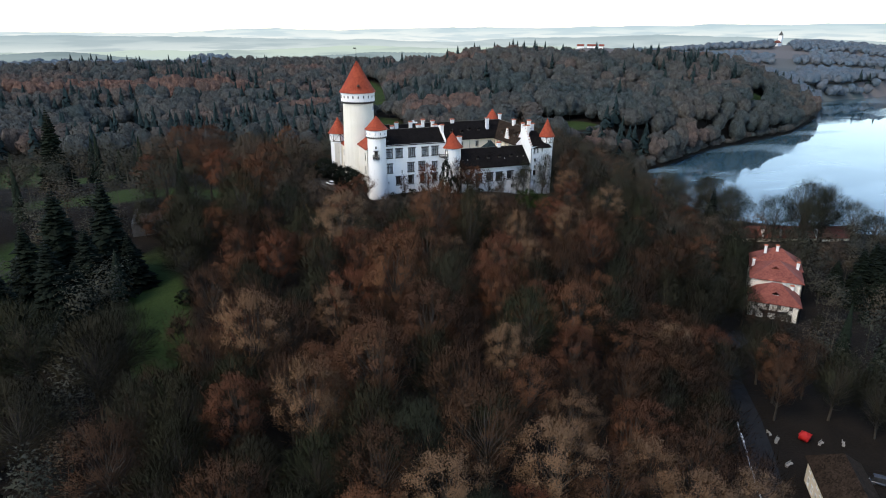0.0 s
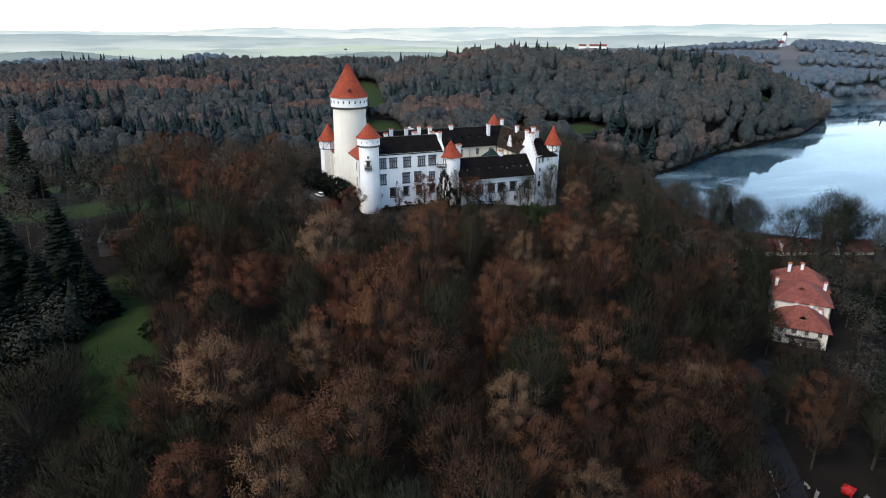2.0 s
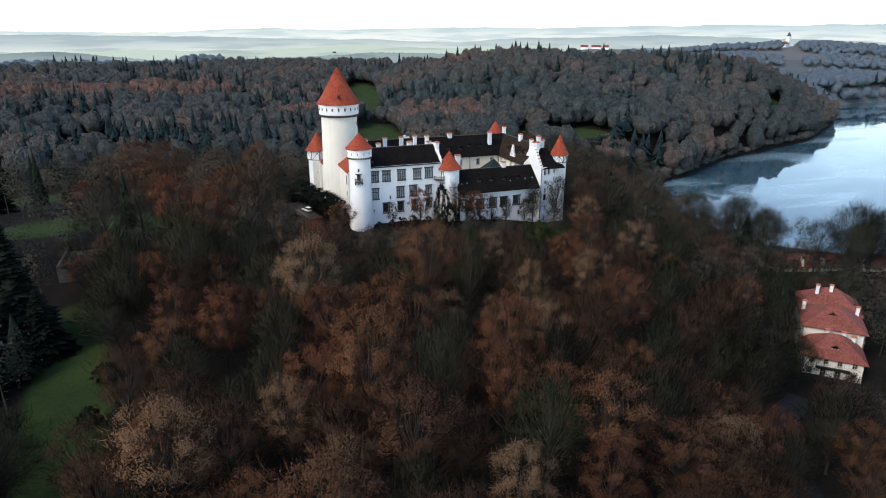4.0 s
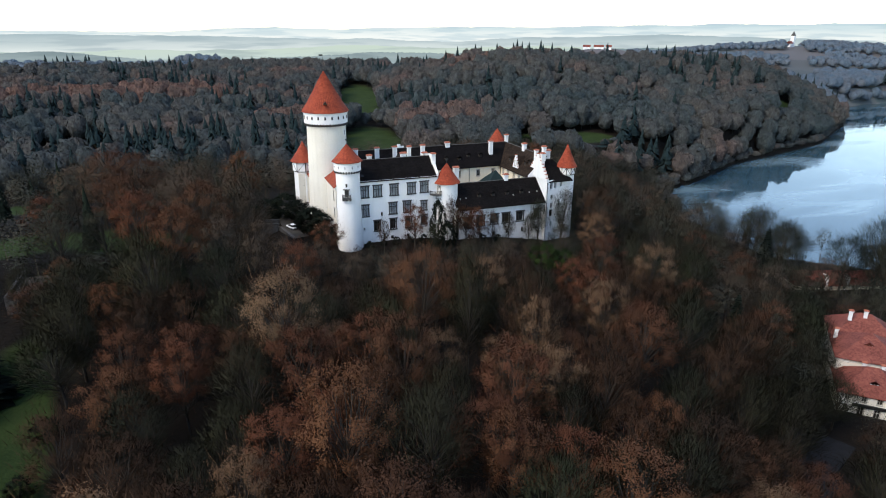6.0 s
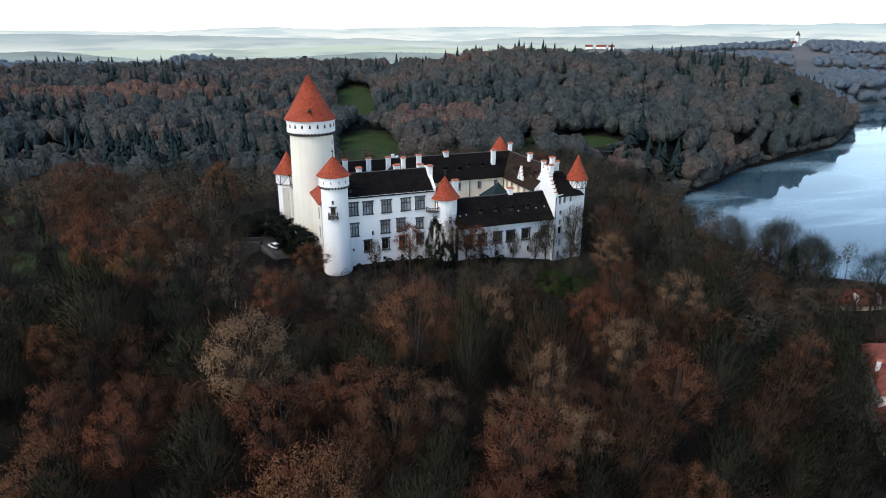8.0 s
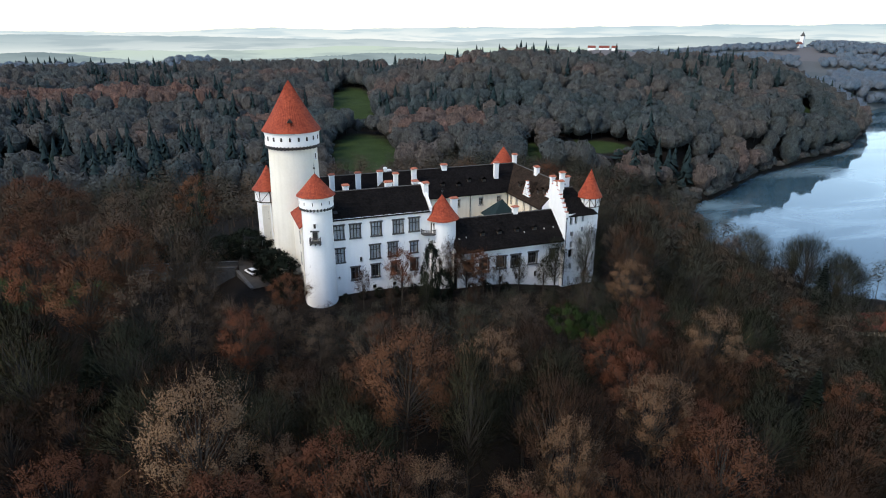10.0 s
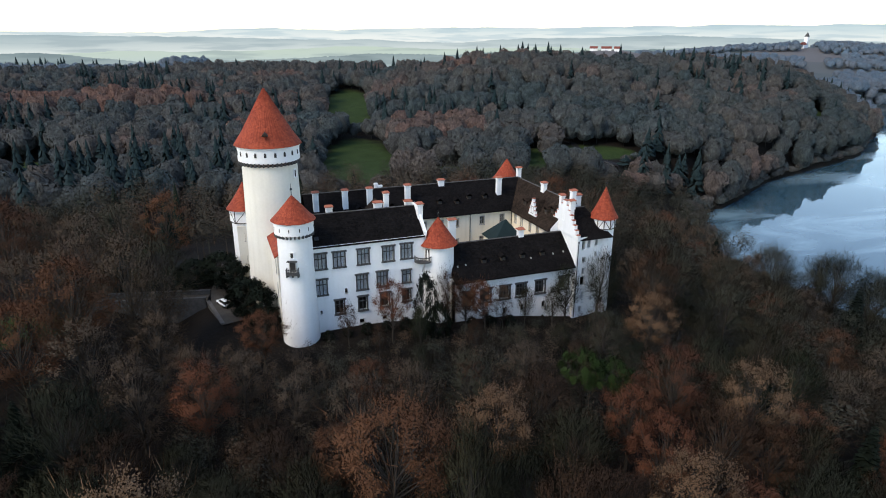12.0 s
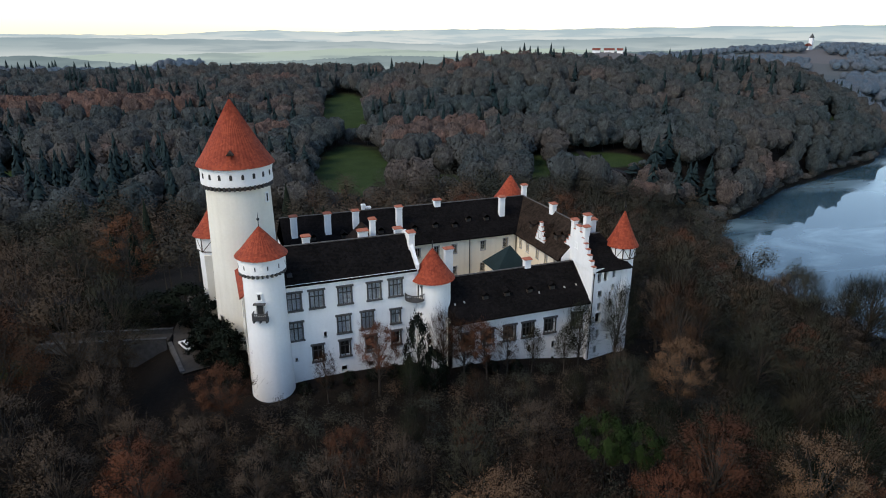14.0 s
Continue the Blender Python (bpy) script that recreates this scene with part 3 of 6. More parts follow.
# far hills beyond the fields; their mist is part of the glowing colour


def ridge(name, dist, a0, a1, base, tops, mat, label, rough=0.0004):
    """A long hill line, bent round the place, with an uneven crest."""
    n_ = 1000
    v = []
    for i in range(n_ + 1):
        t = i / n_
        ang = radians(a0 + (a1 - a0) * t)
        crest = np.interp(t, [k / (len(tops) - 1) for k in range(len(tops))], tops)
        crest += dist * 0.0042 * noise.noise((t * 13, dist, 0)) + dist * 0.0018 * noise.noise((t * 42, dist, 1)) + dist * 0.0007 * noise.noise((t * 130, dist, 3)) + dist * rough * (noise.noise((t * 420, dist, 5)) + 0.6 * noise.noise((t * 900, dist, 6)))
        x, y = dist * math.cos(ang), dist * math.sin(ang)
        v += [(x, y, base), (x * 0.97, y * 0.97, base), (x, y, crest)]
    f = [(3 * i + j, 3 * i + 3 + j, 3 * i + 4 + j, 3 * i + 1 + j) for i in range(n_) for j in (0, 1)]
    return tagged(new(name, mesh_of(name, v, f, mat, True)), label, "hill", kind="structure")


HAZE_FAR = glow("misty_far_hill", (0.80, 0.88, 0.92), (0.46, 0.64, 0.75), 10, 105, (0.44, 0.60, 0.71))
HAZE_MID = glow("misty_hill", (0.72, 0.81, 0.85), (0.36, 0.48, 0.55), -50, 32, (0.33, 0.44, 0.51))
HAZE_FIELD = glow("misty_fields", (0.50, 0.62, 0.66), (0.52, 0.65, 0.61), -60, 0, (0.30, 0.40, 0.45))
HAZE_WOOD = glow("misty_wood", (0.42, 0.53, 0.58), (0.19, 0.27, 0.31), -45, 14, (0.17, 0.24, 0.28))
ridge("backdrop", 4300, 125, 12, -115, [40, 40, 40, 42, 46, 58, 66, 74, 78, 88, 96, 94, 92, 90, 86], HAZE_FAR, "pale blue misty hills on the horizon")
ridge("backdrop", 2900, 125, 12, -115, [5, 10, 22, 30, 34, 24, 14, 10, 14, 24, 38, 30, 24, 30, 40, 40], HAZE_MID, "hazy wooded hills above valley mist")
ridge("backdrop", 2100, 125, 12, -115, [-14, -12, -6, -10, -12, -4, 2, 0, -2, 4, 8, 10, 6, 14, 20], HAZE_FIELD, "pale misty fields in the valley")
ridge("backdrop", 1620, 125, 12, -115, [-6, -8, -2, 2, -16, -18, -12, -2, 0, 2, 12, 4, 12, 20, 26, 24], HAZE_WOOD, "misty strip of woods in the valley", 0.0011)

# ---------------------------------------------------------------- the castle


def on_wall(x0, y0, ax, ay, u, z):
    """A pose on a wall that starts at x0, y0 and runs along (ax, ay): u along it, z up; +y of the pose goes into the wall."""
    return Matrix.Translation((x0 + ax * u, y0 + ay * u, z)) @ Matrix.Rotation(math.atan2(ay, ax), 4, "Z")


def wing_wall(parent, x0, y0, x1, y1, z0, z1, rows, mat, thick=0.7):
    """One wall of a wing from (x0, y0) to (x1, y1), its outer face on the right-hand side of that way, with windows (u, z, w, h, style, curtain)."""
    L = math.hypot(x1 - x0, y1 - y0)
    ax, ay = (x1 - x0) / L, (y1 - y0) / L
    bm = bmesh.new()
    wall_sheet(bm, on_wall(x0, y0, ax, ay, 0, 0), L, z0, z1, thick, [(u, u + w, z, z + h) for u, z, w, h, *_ in rows])
    ob = part("wall", bm, mat, parent)
    for u, z, w, h, style, cur in rows:
        window(parent, on_wall(x0, y0, ax, ay, u, z), w, h, style, cur)
    return ob


def cornice(parent, x0, y0, x1, y1, z, mat, out=0.22, h=0.24):
    L = math.hypot(x1 - x0, y1 - y0)
    bm = bmesh.new()
    m = on_wall(x0, y0, (x1 - x0) / L, (y1 - y0) / L, 0, 0)
    box(bm, 0, L, -out * 0.6, 0.2, z - h, z - h / 2, m), box(bm, 0, L, -out, 0.2, z - h / 2, z, m)
    return part("cornice", bm, mat, parent)


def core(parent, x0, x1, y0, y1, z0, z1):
    """A near-black box behind the windows: the rooms' darkness is put into its colour."""
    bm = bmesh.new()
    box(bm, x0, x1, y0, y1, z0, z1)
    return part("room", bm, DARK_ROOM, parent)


def downpipe(parent, x, y, z0, z1, r=0.09):
    bm = bmesh.new()
    turned(bm, [(r, z0), (r, z1 - 0.5), (r * 1.8, z1 - 0.4), (r * 1.8, z1)], 8, x, y)
    return part("downpipe", bm, METAL, parent, "dark rain pipe")


# the main wing behind the corner tower
main = thing("castle_main_wing", "white plastered castle wing with stone cross windows and black roof", "castle")
A = [(0.2, 9.5, 2.1, 3.1), (4.0, 9.5, 2.1, 3.1), (8.9, 9.5, 2.1, 3.1), (14.1, 9.5, 2.1, 3.1), (18.0, 9.6, 2.1, 3.1),
     (0.2, 3.95, 2.0, 3.2), (8.5, 4.0, 2.0, 3.2), (12.8, 4.1, 1.9, 3.2), (18.2, 4.3, 1.5, 2.6)]
B = [(3.9, -0.7, 1.6, 3.0), (8.7, -0.6, 1.6, 3.0), (13.4, -0.5, 1.6, 3.0), (18.2, 0.0, 1.5, 2.6)]
C = [(8.7, -3.7, 1.0, 1.1), (13.6, -3.7, 1.0, 1.1), (0.7, -0.2, 0.45, 0.7), (5.9, 3.5, 0.5, 1.2)]
XM = -0.6
rows = [(x - XM, z, w, h, "cross", True) for x, z, w, h in A] + [(x - XM, z, w, h, "cross", False) for x, z, w, h in B]
rows += [(x - XM, z, w, h, "plain", False) for x, z, w, h in C]
wing_wall(main, XM, 0, 23.4, 0, -9, 14.2, rows, PLASTER)
wing_wall(main, 23.4, 0, 23.4, 13, -9, 14.2, [], PLASTER)
wing_wall(main, 23.4, 13, -5, 13, -9, 14.2, [], PLASTER)
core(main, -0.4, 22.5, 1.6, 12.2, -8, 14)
cornice(main, XM, 0, 23.4, 0, 14.2, PLASTER)
bm = bmesh.new()
gable_roof(bm, -3.0, 23.0, 0, 13, 14.3, 18.9, 0.35)
part("roof", bm, BLACK_TILE, main, "black-tiled steep roof")
ridge_cap(main, (-3.0, 6.5, 18.9), (23.0, 6.5, 18.9))
bm = bmesh.new()                                   # raised raking gable wall under the twin chimneys
rake = [(-0.15, 14.2), (13.15, 14.2), (13.15, 14.9), (7.6, 19.3), (5.4, 19.3), (-0.15, 14.9)]
hull(bm, [(x, y, z) for x in (22.9, 23.5) for y, z in rake],
     [(5, 4, 3, 2, 1, 0), (6, 7, 8, 9, 10, 11)] + [(i, (i + 1) % 6, (i + 1) % 6 + 6, i + 6) for i in range(6)])
part("gable", bm, PLASTER, main)
chimney(main, 23.3, 4.0, 14.5, 20.1, 1.1, 1.3)
chimney(main, 22.2, 8.6, 16.0, 19.6, 1.3, 1.1)
chimney(main, 5.1, 8.6, 16.5, 19.9, 1.3, 1.0)
chimney(main, 15.4, 8.2, 16.5, 20.0, 1.7, 1.0)
chimney(main, 17.6, 9.5, 16.0, 21.6, 1.0, 1.0)
downpipe(main, -0.35, -0.2, -5, 13.8)
bm = bmesh.new()                                   # little roof dormer near the tower
gable_roof(bm, 0.6, 1.4, 0.7, 1.9, 15.4, 15.8, 0.1, 0.08)
part("roof_hatch", bm, METAL, main)

# the corner tower
tower = thing("castle_corner_tower", "round white corner tower with red conical roof and small stone balcony", "tower")
cx, cy = -3.3, -0.1
bm = bmesh.new()
turned(bm, [(3.75, -9), (3.65, -4), (3.5, 0), (3.35, 9), (3.28, 17.5)], 64, cx, cy)
part("shaft", bm, PLASTER, tower, "", True)
bm = bmesh.new()
turned(bm, [(3.30, 17.5), (3.75, 17.85), (3.75, 20.2), (3.2, 20.3)], 64, cx, cy)
part("gallery", bm, PLASTER, tower)
me_c = bmesh.new()
box(me_c, 3.2, 3.78, -0.15, 0.15, 17.3, 17.9)
base_me = bpy.data.meshes.new("corbel")
me_c.to_mesh(base_me)
me_c.free()
base_me.materials.append(STONE)
for i in range(30):
    shared("corbel", base_me, tower, pose(cx, cy, 0, 0, 0, i * 12))
# slits are dark blocks on the gallery, shade inside them painted
slit = bmesh.new()
box(slit, 3.70, 3.78, -0.09, 0.09, 18.6, 19.3)
slit_me = bpy.data.meshes.new("slit")
slit.to_mesh(slit_me)
slit.free()
slit_me.materials.append(DARK_ROOM)
for i in range(12):
    shared("slit", slit_me, tower, pose(cx, cy, 0, 0, 0, i * 30 + 8))
cone_roof(tower, cx, cy, 4.15, 20.4, 25.0, 72)
finial(tower, cx, cy, 25.0, 2.3)
face = -110                                          # the way the balcony looks, degrees from +x


def round_window(parent, cx, cy, r, ang, z, w, h, style="plain"):
    m = pose(cx, cy, 0, 0, 0, ang) @ pose(r, 0, z, 0, 0, 90) @ Matrix.Translation((-w / 2, 0, 0))
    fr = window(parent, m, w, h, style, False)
    # near-black box in place of the shaded opening
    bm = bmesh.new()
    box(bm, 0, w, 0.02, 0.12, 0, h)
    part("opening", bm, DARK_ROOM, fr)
    return fr


round_window(tower, cx, cy, 3.44, face, 13.6, 0.5, 1.0)
round_window(tower, cx, cy, 3.44, face, 10.9, 1.0, 1.9, "sash")
bm = bmesh.new()
m = pose(cx, cy, 0, 0, 0, face)
box(bm, 3.2, 4.5, -1.15, 1.15, 10.45, 10.7, m)
for s in (-1.05, 0, 1.05):
    box(bm, 3.2, 4.2, s - 0.13, s + 0.13, 9.9, 10.45, m)
part("balcony_floor", bm, STONE, tower)
bm = bmesh.new()
box(bm, 4.38, 4.5, -1.15, 1.15, 11.55, 11.67, m), box(bm, 3.3, 4.5, -1.15, -1.03, 11.55, 11.67, m), box(bm, 3.3, 4.5, 1.03, 1.15, 11.55, 11.67, m)
for i in range(9):
    y = -1.09 + 2.18 * i / 8
    box(bm, 4.40, 4.48, y - 0.05, y + 0.05, 10.7, 11.55, m)
for i in range(4):
    for y in (-1.09, 1.09):
        box(bm, 3.4 + i * 0.27, 3.48 + i * 0.27, y - 0.05, y + 0.05, 10.7, 11.55, m)
part("balcony_railing", bm, STONE, tower)
bm = bmesh.new()
box(bm, 3.4, 4.1, -0.95, 0.95, 12.95, 13.1, m)
part("balcony_hood", bm, STONE, tower)

# the great round tower
keep = thing("castle_great_tower", "great round cream tower with battlemented gallery and red conical roof", "tower")
kx, ky = -5.0, 19.0
bm = bmesh.new()
turned(bm, [(6.4, -6), (6.25, 2), (6.0, 12), (5.68, 27.9)], 80, kx, ky)
part("shaft", bm, CREAM, keep, "", True)
bm = bmesh.new()
turned(bm, [(5.8, 28.2), (6.35, 28.5), (6.35, 31.5), (5.7, 31.6)], 80, kx, ky)
part("gallery", bm, PLASTER, keep)
bm = bmesh.new()
turned(bm, [(6.3, 31.2), (6.52, 31.3), (6.52, 31.6), (6.2, 31.65)], 80, kx, ky)
part("cornice", bm, PLASTER, keep)
# added ring in dark wood colour stands in for shade between the corbels
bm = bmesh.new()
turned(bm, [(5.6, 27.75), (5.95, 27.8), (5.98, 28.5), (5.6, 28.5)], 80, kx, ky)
part("shadow_course", bm, DARK_WOOD, keep, "dark ring painted as shade under the gallery")
cb = bmesh.new()
box(cb, 5.7, 6.35, -0.15, 0.15, 27.75, 28.55)
corbel_me = bpy.data.meshes.new("corbel")
cb.to_mesh(corbel_me)
cb.free()
corbel_me.materials.append(STONE)
for i in range(44):
    shared("corbel", corbel_me, keep, pose(kx, ky, 0, 0, 0, i * 360 / 44))
# gallery windows: near-black blocks painted as shaded openings
cb = bmesh.new()
box(cb, 6.28, 6.40, -0.24, 0.24, 29.75, 30.55), box(cb, 6.28, 6.40, -0.15, 0.15, 30.55, 30.7)
open_me = bpy.data.meshes.new("gallery_window")
cb.to_mesh(open_me)
cb.free()
open_me.materials.append(DARK_ROOM)
for i in range(20):
    shared("gallery_window", open_me, keep, pose(kx, ky, 0, 0, 0, i * 18 + 6))
cone_roof(keep, kx, ky, 6.85, 31.8, 43.0, 112)
finial(keep, kx, ky, 43.0, 2.6)
bm = bmesh.new()
box(bm, kx - 0.03, kx + 0.03, ky - 0.03, ky + 0.03, 45.2, 47.6), box(bm, kx - 1.0, kx + 0.1, ky - 0.02, ky + 0.02, 47.2, 47.6)
part("weather_vane", bm, METAL, keep)
bm = bmesh.new()
m = pose(kx, ky, 0, 0, 0, -100)
gable_roof(bm, 5.3, 6.6, -0.5, 0.5, 34.3, 34.9, 0.1, 0.1)
for v in bm.verts:
    v.co = m @ v.co
part("roof_hatch", bm, DARK_WOOD, keep)
for ang, z in ((-38, 25.0), (-40, 13)):
    round_window(keep, kx, ky, 5.95, ang, z, 0.55, 1.5)
for ang, z in ((-150, 1.2),):
    round_window(keep, kx, ky, 6.3, ang, z, 0.9, 2.2, "sash")

# the square turret behind it, with a half-timbered top
turret = thing("castle_west_turret", "slim white turret with half-timbered top and red pyramid roof", "tower")
tx, ty = -10.3, 33.5


def timber_turret(parent, tx, ty, r, z0, zt, ze, zr, seg=10, band=2.6):
    bm = bmesh.new()
    turned(bm, [(r * 1.02, z0), (r, zt)], seg, tx, ty)
    part("shaft", bm, PLASTER, parent)
    bm = bmesh.new()
    turned(bm, [(r, zt), (r * 1.12, zt + 0.15), (r * 1.12, ze), (r * 0.9, ze)], seg, tx, ty)
    part("upper_storey", bm, PLASTER, parent)
    R = r * 1.12
    bm = bmesh.new()
    for i in range(seg):
        a, b = [2 * math.pi * (i + k) / seg for k in (0, 1)]
        p0, p1 = Vector((tx + R * math.cos(a), ty + R * math.sin(a), 0)), Vector((tx + R * math.cos(b), ty + R * math.sin(b), 0))
        L = (p1 - p0).length
        mm = Matrix.Translation(p0) @ Matrix.Rotation(math.atan2((p1 - p0).y, (p1 - p0).x), 4, "Z")
        h = ze - zt - 0.15
        box(bm, -0.1, 0.1, -0.07, 0.1, zt + 0.15, ze, mm), box(bm, 0, L, -0.05, 0.1, zt + 0.15, zt + 0.35, mm), box(bm, 0, L, -0.05, 0.1, ze - 0.2, ze, mm)
        sl = math.atan2(h, L) * (1 if i % 2 else -1)
        mb = mm @ Matrix.Translation((L / 2, 0, zt + 0.15 + h / 2)) @ Matrix.Rotation(-sl, 4, "Y")
        q = math.hypot(L, h) / 2
        box(bm, -q, q, -0.045, 0.08, -0.07, 0.07, mb)
    part("timber_frame", bm, DARK_WOOD, parent, "dark timber framing")
    bm = bmesh.new()
    turned(bm, [(R - 0.1, ze - 0.1), (R * 1.16, ze), (R * 0.85, ze + (zr - ze) * 0.22), (R * 0.5, ze + (zr - ze) * 0.52), (0.04, zr)], seg * 4, tx, ty, 0.04)
    part("roof", bm, RED_TILE, parent, "red-tiled pointed roof")
    finial(parent, tx, ty, zr, 1.6)


timber_turret(turret, tx, ty, 3.2, -6, 11.3, 14.6, 20.8, 8)
for z in (7.2, 1.6):
    round_window(turret, tx, ty, 3.1, -112, z, 0.8, 1.8, "sash")
bm = bmesh.new()
turned(bm, [(3.3, 0.2), (3.6, 0.4), (3.6, 1.0), (3.3, 1.2)], 16, tx, ty)
part("plinth_band", bm, PLASTER, turret)

# low links between the towers
link = thing("castle_west_link", "narrow white link with red lean-to roof between two towers", "castle")
wing_wall(link, -6.9, 13.2, -6.9, 0, -9, 13.2, [(9.8, 8.8, 1.1, 2.6, "sash", False), (9.8, 3.8, 1.1, 2.6, "sash", False), (9.8, -0.6, 1.1, 2.2, "sash", False)], CREAM)
wing_wall(link, -6.9, 0, -3, 0, -9, 13.2, [], PLASTER)
core(link, -5.4, -3.2, 1.5, 13, -8, 13)
bm = bmesh.new()
hull(bm, [(-7.4, -0.2, 13.1), (-7.4, 14, 13.1), (-2.8, 14, 16.4), (-2.8, -0.2, 16.4), (-7.4, -0.2, 12.8), (-7.4, 14, 12.8), (-2.8, 14, 16.0), (-2.8, -0.2, 16.0)],
     [(0, 3, 2, 1), (4, 5, 6, 7), (0, 1, 5, 4), (1, 2, 6, 5), (2, 3, 7, 6), (3, 0, 4, 7)])
part("roof", bm, RED_TILE, link, "red-tiled lean-to roof")
link = thing("castle_north_link", "white link wall with windows and red lean-to roof", "castle")
wing_wall(link, -9.4, 31, -9.4, 21, -6, 10.8, [(2.5, 6.6, 0.9, 1.9, "sash", False), (2.5, 1.4, 0.9, 1.9, "sash", False)], CREAM)
wing_wall(link, -12.6, 30.4, -9.2, 30.4, -6, 10.8, [], CREAM)
core(link, -8.0, 4, 24, 32, -5, 10.6)
bm = bmesh.new()
hull(bm, [(-9.9, 20, 10.8), (-9.9, 33, 10.8), (-6, 33, 13.8), (-6, 20, 13.8), (-9.9, 20, 10.5), (-9.9, 33, 10.5), (-6, 33, 13.5), (-6, 20, 13.5)],
     [(0, 3, 2, 1), (4, 5, 6, 7), (0, 1, 5, 4), (1, 2, 6, 5), (2, 3, 7, 6), (3, 0, 4, 7)])
part("roof", bm, RED_TILE, link, "red-tiled lean-to roof")

# stair tower
stair = thing("castle_stair_tower", "round white stair tower with red conical roof and curved balcony", "tower")
sx, sy = 26.25, 0.6
bm = bmesh.new()
turned(bm, [(3.5, -10), (3.4, -4), (3.3, 11.9)], 56, sx, sy)
part("shaft", bm, PLASTER, stair, "", True)
cone_roof(stair, sx, sy, 4.05, 12.0, 17.6, 72)
finial(stair, sx, sy, 17.6, 1.6)
bm = bmesh.new()
turned(bm, [(1.0, 8.3), (1.9, 8.6), (1.9, 8.8), (0.2, 8.8)], 28, 22.6, -0.4)
part("balcony_floor", bm, STONE, stair)
bm = bmesh.new()
turned(bm, [(1.78, 9.75), (1.92, 9.75), (1.92, 9.9), (1.78, 9.9), (1.78, 9.75)], 28, 22.6, -0.4)
for i in range(28):
    box(bm, 1.80, 1.90, -0.05, 0.05, 8.8, 9.76, pose(22.6, -0.4, 0, 0, 0, i * 360 / 28))
part("balcony_railing", bm, STONE, stair)
round_window(stair, sx, sy, 3.32, -152, 8.9, 1.0, 2.4, "sash")
chimney(stair, 32.2, 8.0, 6, 14.6, 1.6, 1.1)

# the lower front wing
front = thing("castle_front_wing", "low white castle wing with stone cross windows and black roof", "castle")
FW = [(39.2, -1.3, 2.2, 3.0), (43.1, -1.3, 2.2, 3.0), (47.9, -1.2, 2.2, 3.0), (53.9, -1.1, 2.2, 3.0), (34.6, -1.4, 2.2, 3.0), (30.6, -1.5, 2.0, 3.0)]
rows = [(x - 28, z, w, h, "cross", False) for x, z, w, h in FW]
rows += [(x - 28, z, w, h, "plain", False) for x, z, w, h in ((49.6, -5.0, 0.9, 1.7), (54.5, -4.7, 0.8, 1.6), (49.7, -8.2, 0.7, 1.5), (35.6, -5.7, 1.0, 1.9), (44.3, -5.0, 0.9, 1.7), (40.0, -5.2, 0.9, 1.7))]
wing_wall(front, 28, -3.5, 57.2, -3.5, -14, 4.6, rows, PLASTER)
wing_wall(front, 28, 9.2, 28, -3.5, -14, 4.6, [], PLASTER)
wing_wall(front, 57, 9.2, 28, 9.2, -8, 4.6, [], YELLOW)
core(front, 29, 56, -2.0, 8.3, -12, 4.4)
cornice(front, 28, -3.5, 57.2, -3.5, 4.6, PLASTER)
bm = bmesh.new()
gable_roof(bm, 28.4, 57.2, -4.2, 9.6, 4.7, 10.55, 0.5)
part("roof", bm, BLACK_TILE, front, "black-tiled steep roof")
ridge_cap(front, (28.4, 2.7, 10.55), (57.0, 2.7, 10.55))
chimney(front, 46.8, 2.9, 7.5, 12.3, 1.3, 1.1)


def small_dormer(parent, x, y, z, w=1.1, h=1.0, mat=None, turn=0.0):
    """A little hooded roof dormer that looks along -y before it is turned."""
    m = pose(x, y, z, 0, 0, turn)
    bm = bmesh.new()
    box(bm, -w / 2, w / 2, 0, 1.6, -0.4, h)
    ob = part("dormer", bm, DARK_WOOD, parent)
    ob.matrix_basis = m
    bm = bmesh.new()
    gable_roof(bm, -0.25, 2.2, -w / 2 - 0.1, w / 2 + 0.1, h - 0.05, h + 0.5, 0.1, 0.08)
    rot = Matrix.Rotation(radians(90), 4, "Z")
    for v in bm.verts:
        v.co = rot @ v.co
    part("dormer_roof", bm, mat or BLACK_TILE, ob)
    bm = bmesh.new()
    box(bm, -w * 0.32, w * 0.32, -0.05, 0.02, 0.05, h * 0.8)
    part("dormer_pane", bm, DARK_ROOM, ob)


for x in (36.0, 40.5, 45.3, 50.2):
    small_dormer(front, x, -1.6, 6.9)
sk = bmesh.new()
box(sk, -0.15, 0.15, -0.22, 0.22, -0.05, 0.07)
sky_me = bpy.data.meshes.new("roof_light")
sk.to_mesh(sky_me)
sk.free()
sky_me.materials.append(WEATHERED_WOOD)
for x, f in ((29.8, 0.36), (31.7, 0.38), (47.2, 0.34), (52.9, 0.38), (55.6, 0.40)):
    y = -4.2 + 6.9 * f
    shared("roof_light", sky_me, front, pose(x, y, 4.75 + 5.85 * f, 40.3, 0, 0))

# the back wing beyond the court
back = thing("castle_back_wing", "long cream castle wing behind the court with black roof", "castle")
bw = [(x, z, 1.1, h, "sash", False) for x in (51.6, 46.0, 39.0, 34.8, 30.4, 26.4) for z, h in ((7.4, 2.1), (2.2, 2.0))]
wing_wall(back, 3, 23.3, 55, 23.3, -4, 11, [(x - 3, *r) for x, *r in bw], YELLOW)
wing_wall(back, 66, 39.5, 3, 39.5, -12, 11, [], PLASTER)
wing_wall(back, 3, 39.5, 3, 23.3, -6, 11, [], PLASTER)
core(back, 4, 54.5, 25, 38.5, -3, 10.8)
cornice(back, 3, 23.3, 55, 23.3, 11, YELLOW)
bm = bmesh.new()
